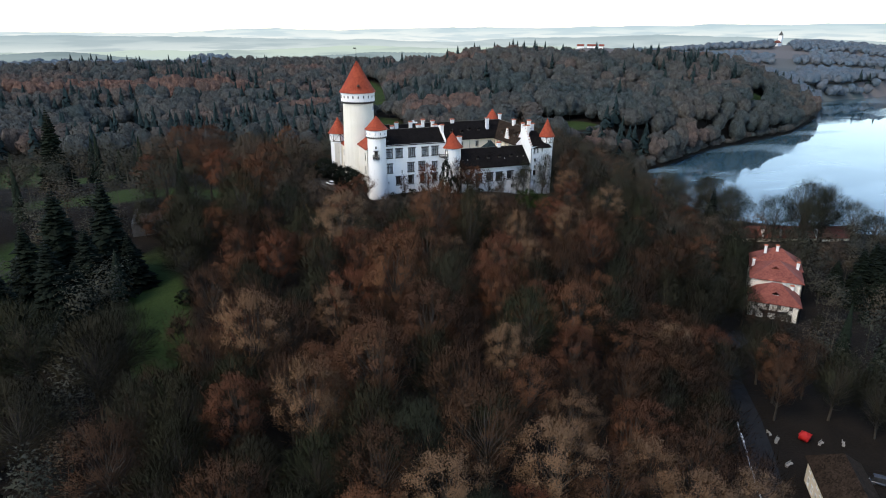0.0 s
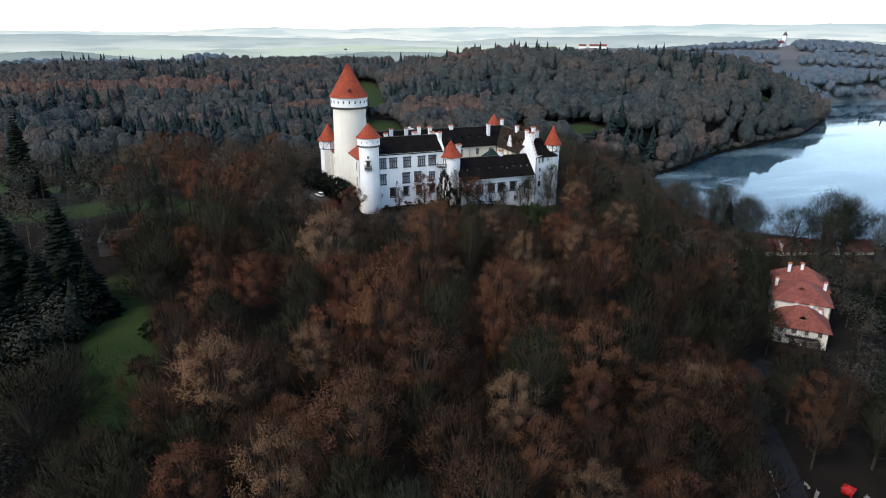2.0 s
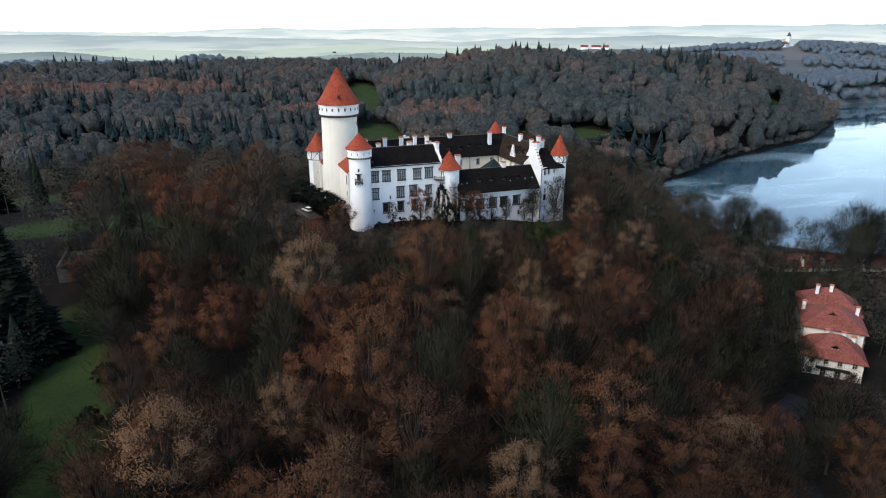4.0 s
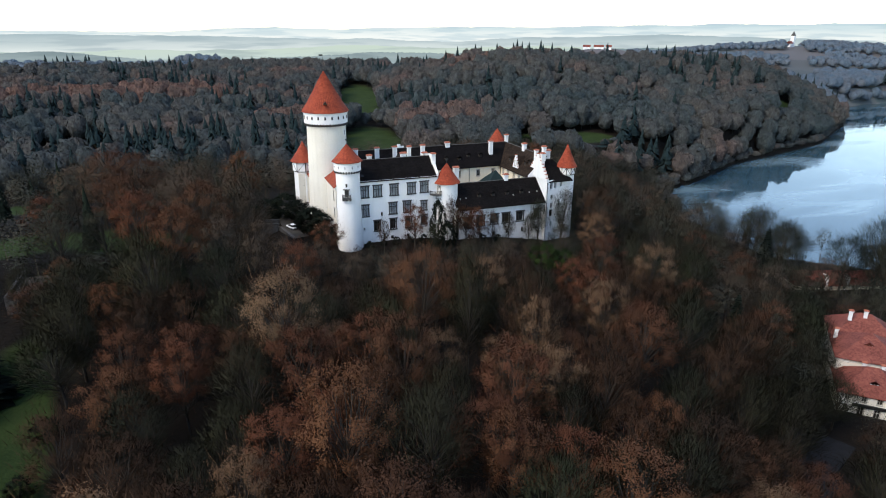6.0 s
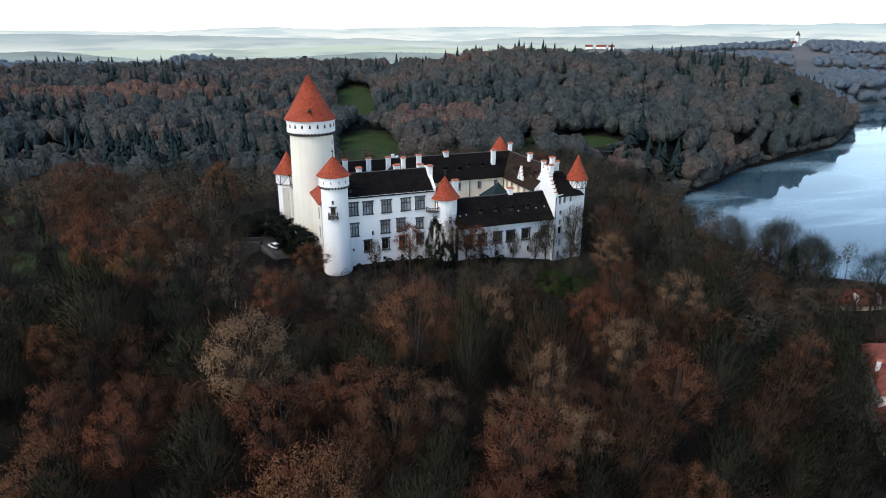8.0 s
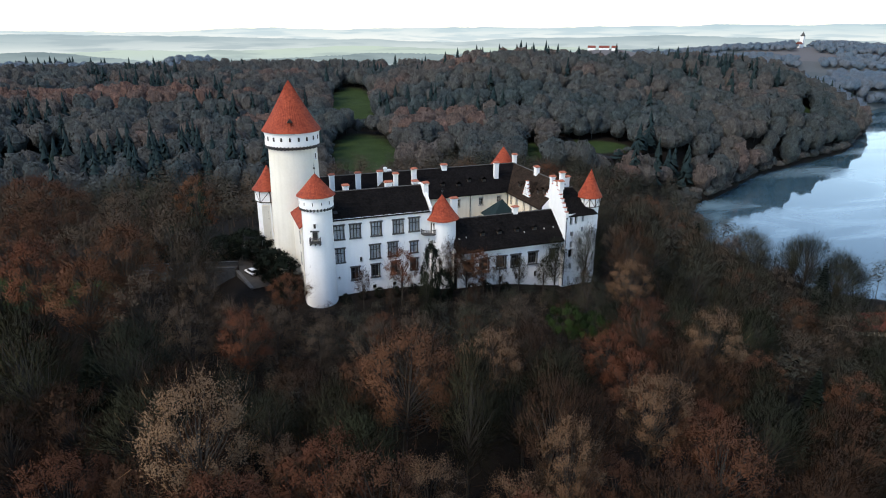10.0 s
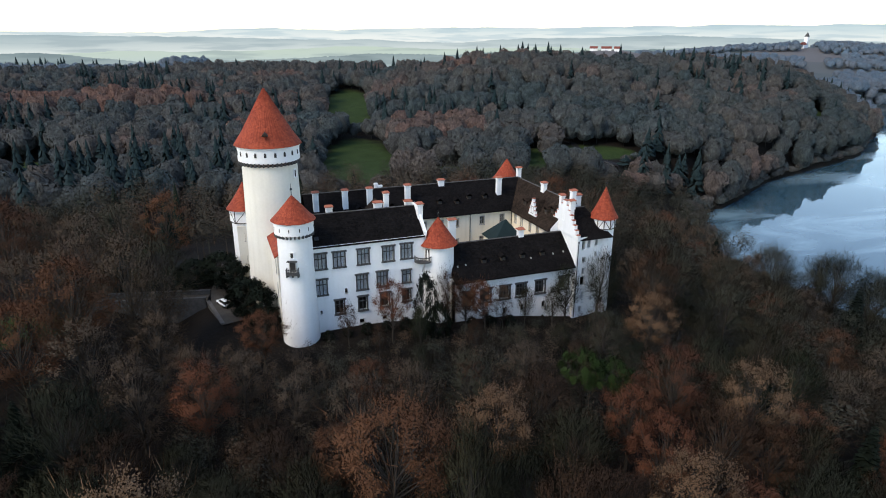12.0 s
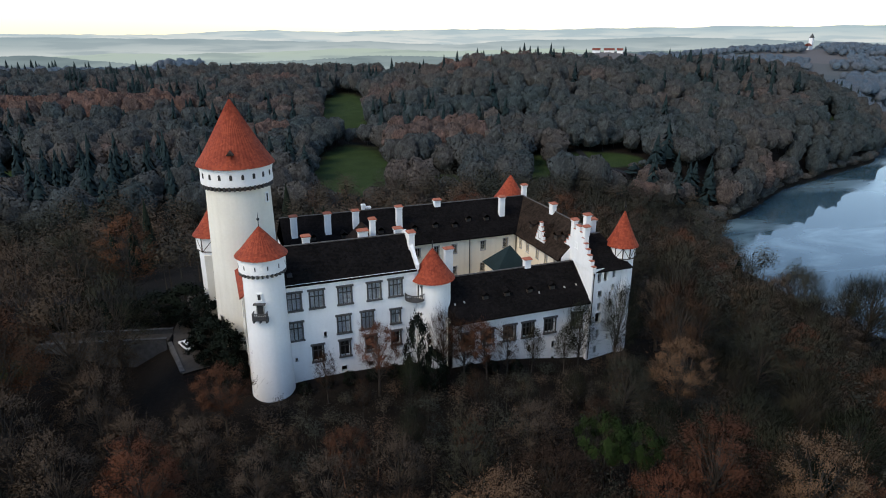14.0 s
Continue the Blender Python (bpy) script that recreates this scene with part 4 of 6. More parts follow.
gable_roof(bm, 3, 66.4, 23.0, 39.8, 11.1, 17.0, 0.5, hip1=6)
part("roof", bm, BLACK_TILE, back, "black-tiled roof with small dormers")
ridge_cap(back, (3, 31.4, 17.0), (60.4, 31.4, 17.0))
for x in (5.4, 12.4, 18.4, 28.0, 52.8):
    chimney(back, x, 27.2, 13.5, 18.5, 1.3, 1.0)
chimney(back, 38.2, 31.0, 15.5, 18.2, 1.5, 1.0)
chimney(back, 61.8, 33.5, 15.0, 19.2, 1.1, 1.0)
chimney(back, 21.5, 33.0, 16.0, 18.2, 0.8, 0.6, cap=False)
chimney(back, 22.6, 33.0, 16.0, 17.6, 1.0, 0.5, cap=False)
for x, y in ((31.0, 25.6), (36.0, 25.8), (40.5, 25.4), (44.2, 26.4), (48.6, 26.2), (23.5, 25.8), (9.0, 25.8), (15.5, 25.6)):
    small_dormer(back, x, y, 11.1 + (y - 23.0) * 0.702)
downpipe(back, 43.2, 23.15, -4, 10.8)
downpipe(back, 55 - 0.2, 23.15, -4, 10.8)
apse = thing("castle_north_turret", "small turret with red conical roof behind the ridge", "tower")
bm = bmesh.new()
turned(bm, [(3.3, -12), (3.2, 15.2)], 32, 59.8, 37.0)
part("shaft", bm, PLASTER, apse, "", True)
cone_roof(apse, 59.8, 37.0, 3.9, 15.3, 21.0, 64)
finial(apse, 59.8, 37.0, 21.0, 1.8)

# link wing across the court behind the main wing
cross = thing("castle_cross_wing", "short wing across the court with brown tiled roof", "castle")
wing_wall(cross, 25.4, 24, 25.4, 9, -4, 10.5, [], YELLOW)
bm = bmesh.new()
gable_roof(bm, -25.0, -6.0, 12.5, 25.6, 10.6, 16.4, 0.4)
rot = Matrix.Rotation(radians(-90), 4, "Z")
for v in bm.verts:
    v.co = Vector((v.co.y, -v.co.x, v.co.z))
bmesh.ops.reverse_faces(bm, faces=bm.faces)
part("roof", bm, BROWN_TILE, cross, "brown-tiled pitched roof")

# the east wing, with its stepped dormer
east = thing("castle_east_wing", "yellow castle wing along the court with brown-black roof", "castle")
ew = [(x, z, 1.0, h, "sash", False) for x in (1.6, 5.0, 9.4, 13.2, 17.0) for z, h in ((7.6, 2.1), (2.4, 2.0))]
wing_wall(east, 55, 23.3, 55, 4, -4, 11, ew, YELLOW)
wing_wall(east, 66, 4, 66, 40, -12, 11, [], PLASTER)
core(east, 56.4, 65, 5, 30, -3, 10.8)
cornice(east, 55, 23.3, 55, 4, 11, YELLOW)
bm = bmesh.new()
gable_roof(bm, -33, -3.7, 54.7, 66.4, 11.05, 16.9, 0.5)
for v in bm.verts:
    v.co = Vector((v.co.y, -v.co.x, v.co.z))
bmesh.ops.reverse_faces(bm, faces=bm.faces)
part("roof", bm, BROWN_TILE, east, "brown-black tiled roof")
ridge_cap(east, (60.55, 2.2, 16.9), (60.55, 31.4, 16.9))
bm = bmesh.new()
hull(bm, [(55.0, 3.6, -4), (57.6, 3.6, -4), (57.6, 3.6, 13.6), (55.0, 3.6, 11.0), (55.0, 4.2, -4), (57.6, 4.2, -4), (57.6, 4.2, 13.6), (55.0, 4.2, 11.0)],
     [(0, 1, 2, 3), (7, 6, 5, 4), (0, 4, 5, 1), (1, 5, 6, 2), (2, 6, 7, 3), (3, 7, 4, 0)])
part("end_wall", bm, PLASTER, east)
chimney(east, 60.3, 16.9, 15.8, 18.8, 1.0, 1.5)
chimney(east, 61.5, 3.5, 15.0, 18.8, 1.3, 1.3)


def stepped_gable(parent, name, x, yc, half, z0, z1, steps, thick=0.6, mat=None):
    """A gable wall across y at x, with steps."""
    bm = bmesh.new()
    dh = (z1 - z0) / steps
    for i in range(steps):
        w = half * (1 - i / steps)
        box(bm, x, x + thick, yc - w, yc + w, z0 + i * dh, z0 + (i + 1) * dh)
    ob = part(name, bm, mat or PLASTER, parent)
    for i in range(steps):
        w, w2 = half * (1 - i / steps), half * (1 - (i + 1) / steps)
        for s in (-1, 1):
            a, b = sorted((yc + s * (w + 0.06), yc + s * (w2 - 0.02 if i < steps - 1 else 0.0)))
            part("coping", box(bmesh.new(), x - 0.08, x + thick + 0.08, a, b, z0 + (i + 1) * dh, z0 + (i + 1) * dh + 0.12), BRICK_CAP, ob, "red tile coping")
    return ob


g = stepped_gable(east, "dormer_gable", 55.3, 13.2, 1.9, 11.2, 15.8, 5, 0.5)
bm = bmesh.new()
gable_roof(bm, 55.6, 60.0, 11.6, 14.8, 13.2, 15.2, 0.1, 0.12)
part("dormer_roof", bm, BROWN_TILE, g)
for y in (12.9,):
    window(east, on_wall(55.3, 14.0, 0, -1, 0.35, 12.3), 0.95, 1.5, "sash", False)
for y, x in ((19.0, 56.6), (16.2, 57.2), (9.0, 57.0), (7.0, 57.6)):
    small_dormer(east, x - 0.4, y, 11.1 + (x - 54.7) * 1.0, turn=-90, mat=BROWN_TILE)

# the end block with the stepped gable
end = thing("castle_end_block", "tall white end block with stepped gable and black roof", "castle")
RW = [(58.6, 8.0, 0.95, 2.2), (60.2, 8.1, 0.95, 2.3), (62.6, 8.4, 0.7, 2.2), (59.0, 4.9, 1.0, 1.3), (59.1, 1.9, 0.9, 1.7), (58.8, -0.8, 1.6, 2.3), (59.3, -4.0, 0.8, 1.7),
      (59.0, -7.3, 0.7, 1.5), (62.6, 5.6, 0.6, 1.3), (62.5, 2.0, 0.6, 1.7), (62.4, -1.6, 0.6, 1.5), (62.3, -5.2, 0.6, 1.4)]
wing_wall(end, 57.2, -4.5, 67.2, -2.6, -16, 10.8, [(x - 57.2, z, w, h, "plain", False) for x, z, w, h in RW], PLASTER)
wing_wall(end, 57.2, 7.0, 57.2, -4.5, -14, 10.8, [], PLASTER)
wing_wall(end, 67.2, -2.6, 67.2, 8.5, -16, 10.8, [], PLASTER)
core(end, 58.4, 66.2, -2.0, 7, -14, 10.5)
bm = bmesh.new()
gable_roof(bm, 57.5, 66.2, -4.0, 7.2, 10.7, 16.2, 0.35, hip1=4.0)
part("roof", bm, BLACK_TILE, end, "black-tiled hipped roof")
ridge_cap(end, (57.6, 1.6, 16.2), (62.2, 1.6, 16.2))
g = stepped_gable(end, "gable", 56.9, 1.3, 6.2, 10.7, 18.2, 8, 0.7)
window(end, on_wall(56.9, 1.9, 0, -1, 0.2, 13.6), 0.6, 1.1, "plain", False)
# dark block behind the pane, painted as the unlit inside
bm = bmesh.new()
box(bm, 56.95, 57.1, 1.1, 1.7, 13.6, 14.7)
part("opening", bm, DARK_ROOM, g)
chimney(end, 57.3, 3.2, 15.5, 19.2, 1.0, 1.0)
chimney(end, 57.5, -0.6, 15.0, 18.8, 1.0, 1.0)
chimney(end, 59.2, 1.8, 15.8, 20.4, 1.1, 1.1)
downpipe(end, 57.4, -4.75, -8, 10.2)
rt = thing("castle_east_turret", "slim white corner turret with half-timbered top and red roof", "tower")
timber_turret(rt, 66.0, -0.9, 2.5, -16, 11.6, 14.1, 21.1, 12)

# court floor and the small green-roofed pavilion in it
bm = bmesh.new()
box(bm, 24, 56, 9, 23.4, -4.3, -3.6)
tagged(part("court", bm, GRAVEL, None), "gravelled castle court", "court", kind="structure")
pav = thing("pavilion", "small court pavilion with green copper pyramid roof", "pavilion")
bm = bmesh.new()
box(bm, 44.5, 51.5, 11.0, 17.5, -4, 6.8)
part("wall", bm, YELLOW, pav)
bm = bmesh.new()
hull(bm, [(44.0, 10.4, 6.7), (52.0, 10.4, 6.7), (52.0, 18.0, 6.7), (44.0, 18.0, 6.7), (48.6, 14.0, 11.2)], [(0, 1, 4), (1, 2, 4), (2, 3, 4), (3, 0, 4), (3, 2, 1, 0)])
part("roof", bm, GREEN_COPPER, pav, "green copper pyramid roof")

# ---------------------------------------------------------------- trees


def tubes(paths, sides=5):
    """Tapered tubes along (points, radii) paths: verts and faces."""
    V, F = [], []
    for pts, rad in paths:
        start = len(V)
        for k, (q, r) in enumerate(zip(pts, rad)):
            d = np.subtract(pts[min(k + 1, len(pts) - 1)], pts[max(k - 1, 0)])
            d = d / (np.linalg.norm(d) + 1e-9)
            u = np.cross(d, (0.31, 0.95, 0.02))
            u /= np.linalg.norm(u) + 1e-9
            w = np.cross(d, u)
            for i in range(sides):
                a = 2 * math.pi * i / sides
                V.append(tuple(np.array(q) + r * (math.cos(a) * u + math.sin(a) * w)))
        for k in range(len(pts) - 1):
            for i in range(sides):
                j = (i + 1) % sides
                F.append((start + k * sides + i, start + k * sides + j, start + (k + 1) * sides + j, start + (k + 1) * sides + i))
    return V, F


def leaf_tris(rng, centres, size):
    """Small leaves, turned at random and a little towards the sky."""
    n_ = len(centres)
    a, b = rng.normal(size=(n_, 3)) * np.array([1, 1, 0.7]), rng.normal(size=(n_, 3)) * np.array([1, 1, 0.7])
    a /= np.linalg.norm(a, axis=1)[:, None]
    b -= a * (a * b).sum(1)[:, None]
    b /= np.linalg.norm(b, axis=1)[:, None]
    s = size * rng.uniform(0.6, 1.3, (n_, 1))
    v = np.stack([centres - a * s, centres + a * s * 0.8 + b * s * 0.75, centres + a * s * 0.5 - b * s * 0.85], 1).reshape(-1, 3)
    return v, np.arange(3 * n_).reshape(-1, 3)


def twigs(rng, roots, ways, length, width):
    n_ = len(roots)
    side = np.cross(ways, rng.normal(size=(n_, 3)))
    side /= np.linalg.norm(side, axis=1)[:, None] + 1e-9
    L = length * rng.uniform(0.5, 1.3, (n_, 1))
    v = np.stack([roots - side * width, roots + side * width, roots + ways * L], 1).reshape(-1, 3)
    return v, np.arange(3 * n_).reshape(-1, 3)


def broadleaf(seed, H, R, leaves, leaf, n_twigs, low=0.30, clusters=64):
    """Trunk and crown meshes' data of a broad tree: limbs to many clumps, an uneven outline with gaps."""
    rng = np.random.default_rng(seed)
    bend = rng.normal(size=2) * 0.03 * H
    trunk = [(0, 0, -1.5), (bend[0] * 0.2, bend[1] * 0.2, H * 0.2), (bend[0] * 0.6, bend[1] * 0.6, H * 0.45), (bend[0], bend[1], H * 0.78)]
    paths = [(trunk, [H * 0.022, H * 0.017, H * 0.012, H * 0.003])]
    C = []
    for i in range(clusters):
        az = i * 2.399963 + rng.uniform(-0.5, 0.5)
        t = (i + 0.5) / clusters
        zz = low + (0.97 - low) * t
        w = math.sin(math.pi * min(1, max(0.04, (zz - low) / (1.05 - low))) ** 0.75)
        rr = R * (0.30 + 0.75 * w) * rng.uniform(0.62, 1.12)
        if t > 0.88:
            rr *= 0.55
        C.append((rr * math.cos(az) + bend[0], rr * math.sin(az) + bend[1], H * min(0.96, zz + rng.uniform(-0.04, 0.04))))
    C = np.array(C)
    for c in C:
        z0 = max(H * 0.16, c[2] * 0.62 - 0.05 * H)
        f = z0 / H
        s = np.array([bend[0] * f, bend[1] * f, z0])
        mid = s * 0.45 + c * 0.55 + rng.normal(size=3) * 0.03 * H - np.array([0, 0, 0.02 * H])
        paths.append(([tuple(s), tuple(mid), tuple(c)], [H * 0.0060 * (1.1 - f), H * 0.003, H * 0.0009]))
    tv, tf = tubes(paths, 3)
    V, F, k = [], [], 0
    if leaves:
        pick = rng.integers(0, clusters, leaves)
        spread = rng.normal(size=(leaves, 3)) * np.array([0.100, 0.100, 0.082]) * R
        lv, lf = leaf_tris(rng, C[pick] + spread, leaf)
        V.append(lv), F.extend((lf + k).tolist())
        k += len(lv)
    if n_twigs:
        pick = rng.integers(0, clusters, n_twigs)
        root = C[pick] + rng.normal(size=(n_twigs, 3)) * 0.20 * R
        way = root - np.array([bend[0], bend[1], H * 0.42])
        way /= np.linalg.norm(way, axis=1)[:, None]
        way = way + rng.normal(size=(n_twigs, 3)) * 0.45 + np.array([0, 0, 0.25])
        way /= np.linalg.norm(way, axis=1)[:, None]
        v, f = twigs(rng, root, way, 0.085 * H, 0.0017 * H)
        V.append(v), F.extend((f + k).tolist())
    return (tv, tf), (np.concatenate(V).tolist(), F)


def conifer(seed, H, R, tiers=36, per=17, thin=1.15):
    """A spruce: drooping boughs in tiers, each a ragged fan."""
    rng = np.random.default_rng(seed)
    tv, tf = tubes([([(0, 0, -1.5), (0, 0, H * 0.5), (0, 0, H)], [H * 0.016, H * 0.009, 0.02])], 6)
    V, F = [], []
    for t in range(tiers):
        f = t / (tiers - 1)
        z = H * (0.05 + 0.94 * f)
        r = R * (1 - f) ** 0.85 * rng.uniform(0.85, 1.1) + 0.15
        cnt = max(4, int(per * (1 - 0.55 * f)))
        for i in range(cnt):
            az = 2 * math.pi * (i + rng.uniform(-0.35, 0.35)) / cnt + t * 0.7
            L = r * rng.uniform(0.7, 1.15)
            d, s = np.array([math.cos(az), math.sin(az), 0]), np.array([-math.sin(az), math.cos(az), 0])
            b = len(V)
            wdt = 0.26 * L * thin + 0.12
            o = np.array([0, 0, z])
            V += [tuple(o + d * 0.1 * L), tuple(o + d * 0.55 * L + s * wdt - np.array([0, 0, 0.16 * L])), tuple(o + d * L - np.array([0, 0, 0.30 * L * rng.uniform(0.4, 1.3)])),
                  tuple(o + d * 0.55 * L - s * wdt - np.array([0, 0, 0.16 * L])), tuple(o + d * 0.5 * L + np.array([0, 0, 0.04 * L])),
                  tuple(o + d * 0.62 * L - np.array([0, 0, 0.34 * L + 0.25]))]
            F += [(b, b + 1, b + 4), (b + 1, b + 2, b + 4), (b + 2, b + 3, b + 4), (b + 3, b, b + 4), (b + 1, b + 5, b + 2), (b + 3, b + 2, b + 5)]
    return (tv, tf), (V, F)


KINDS = {}


def round_normals(me, middle, lift=0.25):
    """Shade a crown as one soft body: its leaves' normals turn away from its middle."""
    n_ = len(me.vertices)
    co = np.empty(n_ * 3)
    me.vertices.foreach_get("co", co)
    q = co.reshape(-1, 3) - middle
    q /= np.linalg.norm(q, axis=1)[:, None] + 1e-6
    q[:, 2] += lift
    q /= np.linalg.norm(q, axis=1)[:, None] + 1e-6
    me.polygons.foreach_set("use_smooth", [True] * len(me.polygons))
    me.normals_split_custom_set_from_vertices(q.tolist())


def face_out(verts, faces, middle):
    """Wind the triangles so that they look away from the middle."""
    v, f = np.asarray(verts, float), np.asarray(faces)
    a, b, c_ = v[f[:, 0]], v[f[:, 1]], v[f[:, 2]]
    turn = (np.cross(b - a, c_ - a) * ((a + b + c_) / 3 - middle)).sum(1) < 0
    f[turn] = f[turn][:, ::-1]
    return f


def kind_of_tree(key, label, category, makers, mat):
    KINDS[key] = (label, category, [])
    for (tv, tf), (cv, cf) in makers:
        if category == "conifer" and key == "fir":
            KINDS[key][2].append((mesh_of("trunk", tv, tf, DARK_WOOD, True), mesh_of("crown", cv, cf, mat)))
            continue
        hi = max(q[2] for q in cv)
        mid_ = np.array([0, 0, hi * 0.50])
        me = mesh_of("crown", cv, face_out(cv, cf, mid_).tolist(), mat)
        round_normals(me, mid_)
        KINDS[key][2].append((mesh_of("trunk", tv, tf, BARK, True), me))


kind_of_tree("rust", "broad beech tree with thinning rust-brown leaves", "tree", [broadleaf(s, 20, 5.4, 12500, 0.105, 500, 0.44, 54) for s in (1, 2, 3, 4)], LEAF_RUST)
kind_of_tree("tan", "oak tree with dry pale tan leaves", "tree", [broadleaf(s, 20, 5.2, 12500, 0.105, 500, 0.44, 54) for s in (5, 6)], LEAF_TAN)
kind_of_tree("brown", "half-bare tree with sparse brown leaves", "tree", [broadleaf(s, 20, 5.3, 9500, 0.098, 1400, 0.42, 54) for s in (8, 9)], LEAF_BROWN)
kind_of_tree("bare", "bare tree with fine grey-green twigs", "tree", [broadleaf(s, 20, 5.0, 3600, 0.08, 4200, 0.36) for s in (11, 12, 13)], LEAF_BARE)
kind_of_tree("fir", "tall dark green spruce", "conifer", [conifer(s, 24, 4.6) for s in (21, 22)], LEAF_FIR)
kind_of_tree("pine", "green pine with broad loose crown", "conifer", [broadleaf(31, 14, 4.4, 9000, 0.12, 400, 0.55, 22)], LEAF_PINE)
kind_of_tree("holly", "dark evergreen shrub with dense leaves", "shrub", [broadleaf(41, 7, 3.4, 4200, 0.17, 200, 0.10, 50)], LEAF_HOLLY)
kind_of_tree("russet", "beech tree with rust-brown leaves on the far slope", "tree", [broadleaf(s, 20, 5.2, 6500, 0.13, 500, 0.26, 48) for s in (51, 52)], LEAF_RUST)
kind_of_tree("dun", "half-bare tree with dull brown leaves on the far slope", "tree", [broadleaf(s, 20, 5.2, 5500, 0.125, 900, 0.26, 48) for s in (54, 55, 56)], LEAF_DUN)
kind_of_tree("olive", "bare tree with lightened grey-green twigs on the far slope", "tree", [broadleaf(s, 20, 5.2, 4000, 0.115, 1800, 0.24, 48) for s in (57, 58)], LEAF_OLIVE)
TREE_H = {"russet": 20, "dun": 20, "olive": 20, "rust": 20, "tan": 20, "brown": 20, "bare": 20, "fir": 24, "pine": 14, "holly": 7}
PROTO = {}
rng = random.Random(7)
PLANTED = []


def plant(key, x, y, top=None, height=None, wide=1.0):
    """One tree with its crown's top at that height, or of that height."""
    z = gz(x, y) - 0.2
    h = height if height else max(6.0, top - z)
    k = rng.randrange(len(KINDS[key][2]))
    label, category, meshes = KINDS[key]
    s = h / TREE_H[key]
    sw = wide * (s * 0.35 + 0.65 if h > 12 else s)
    m = pose(x, y, z, 0, 0, rng.uniform(0, 360)) @ Matrix.Diagonal((sw, sw, s, 1))
    if (key, k) not in PROTO:
        ob = thing("tree" if category == "tree" else category, label, category, group="trees of the wood")
        shared("trunk", meshes[k][0], ob, Matrix()), shared("crown", meshes[k][1], ob, Matrix())
        ob.matrix_basis = m
        PROTO[key, k] = ob
    else:
        ob = PROTO[key, k].copy()
        scene.collection.objects.link(ob)
        for c in PROTO[key, k].children:
            q = c.copy()
            scene.collection.objects.link(q)
            q.parent = ob
        ob.matrix_basis = m
    PLANTED.append((x, y))
    return ob


# the trees that stand out, by place and height of the crown
for key, x, y, top, wide in (
        ("rust", 0, -52, 12.3, 1.15), ("tan", -30, -60, 14.6, 1.05), ("rust", 35, -82, 5.5, 1.1), ("rust", 5, -88, 7.0, 1.1), ("tan", -56, -103, 6.6, 1.1),
        ("tan", -10, -121, 0.0, 0.9), ("rust", -22.5, -110.5, 6.0, 1.15), ("rust", 9, -114, 2.4, 1.25), ("tan", -50, -129, 3.6, 0.9), ("brown", -25, -145.5, 4.4, 1.0),
        ("bare", -51, -38, 16, 1.1), ("rust", -25, -93, 11.5, 1.0), ("rust", -11, -77, 9.2, 1.0), ("tan", 14.5, -77, 9.2, 0.7), ("tan", 34, -69, 6.2, 1.0),
        ("brown", 66, -78, -4.0, 1.1), ("brown", 31, -105, -3.0, 1.1), ("bare", 9.5, -95, 0.8, 0.9), ("dun", -45, 13, 16.6, 1.2), ("dun", -34, 5, 19.0, 1.2),
        ("dun", -30, 3, 13.0, 0.9), ("brown", 69, -17, 11.0, 0.9), ("rust", 48, -49, 7.7, 1.0), ("tan", 57, -55, 6.9, 1.0), ("bare", 7, -62, 11.7, 0.7),
        ("brown", 16, -70, 10.5, 0.8), ("rust", -59, 32, 20.5, 1.35), ("rust", -42, -4, 18.5, 1.1), ("rust", 5, -26, 2.0, 0.9), ("brown", 58, -82, -5.0, 1.0),
        ("rust", -35.5, -123.5, 6.4, 1.05), ("rust", 23, -118, -7.0, 1.3), ("brown", -23, -129, 1.2, 1.1), ("rust", -13, -133.5, -1.2, 1.0),
        ("tan", -17, -153, 0.4, 1.1), ("rust", -70, 57, 17.5, 1.3), ("bare", -12, -95, 6.0, 1.0), ("rust", -3, -103, 4.0, 0.9), ("brown", 20, -92, 2.0, 1.0)):
    plant(key, x, y, top, wide=wide)

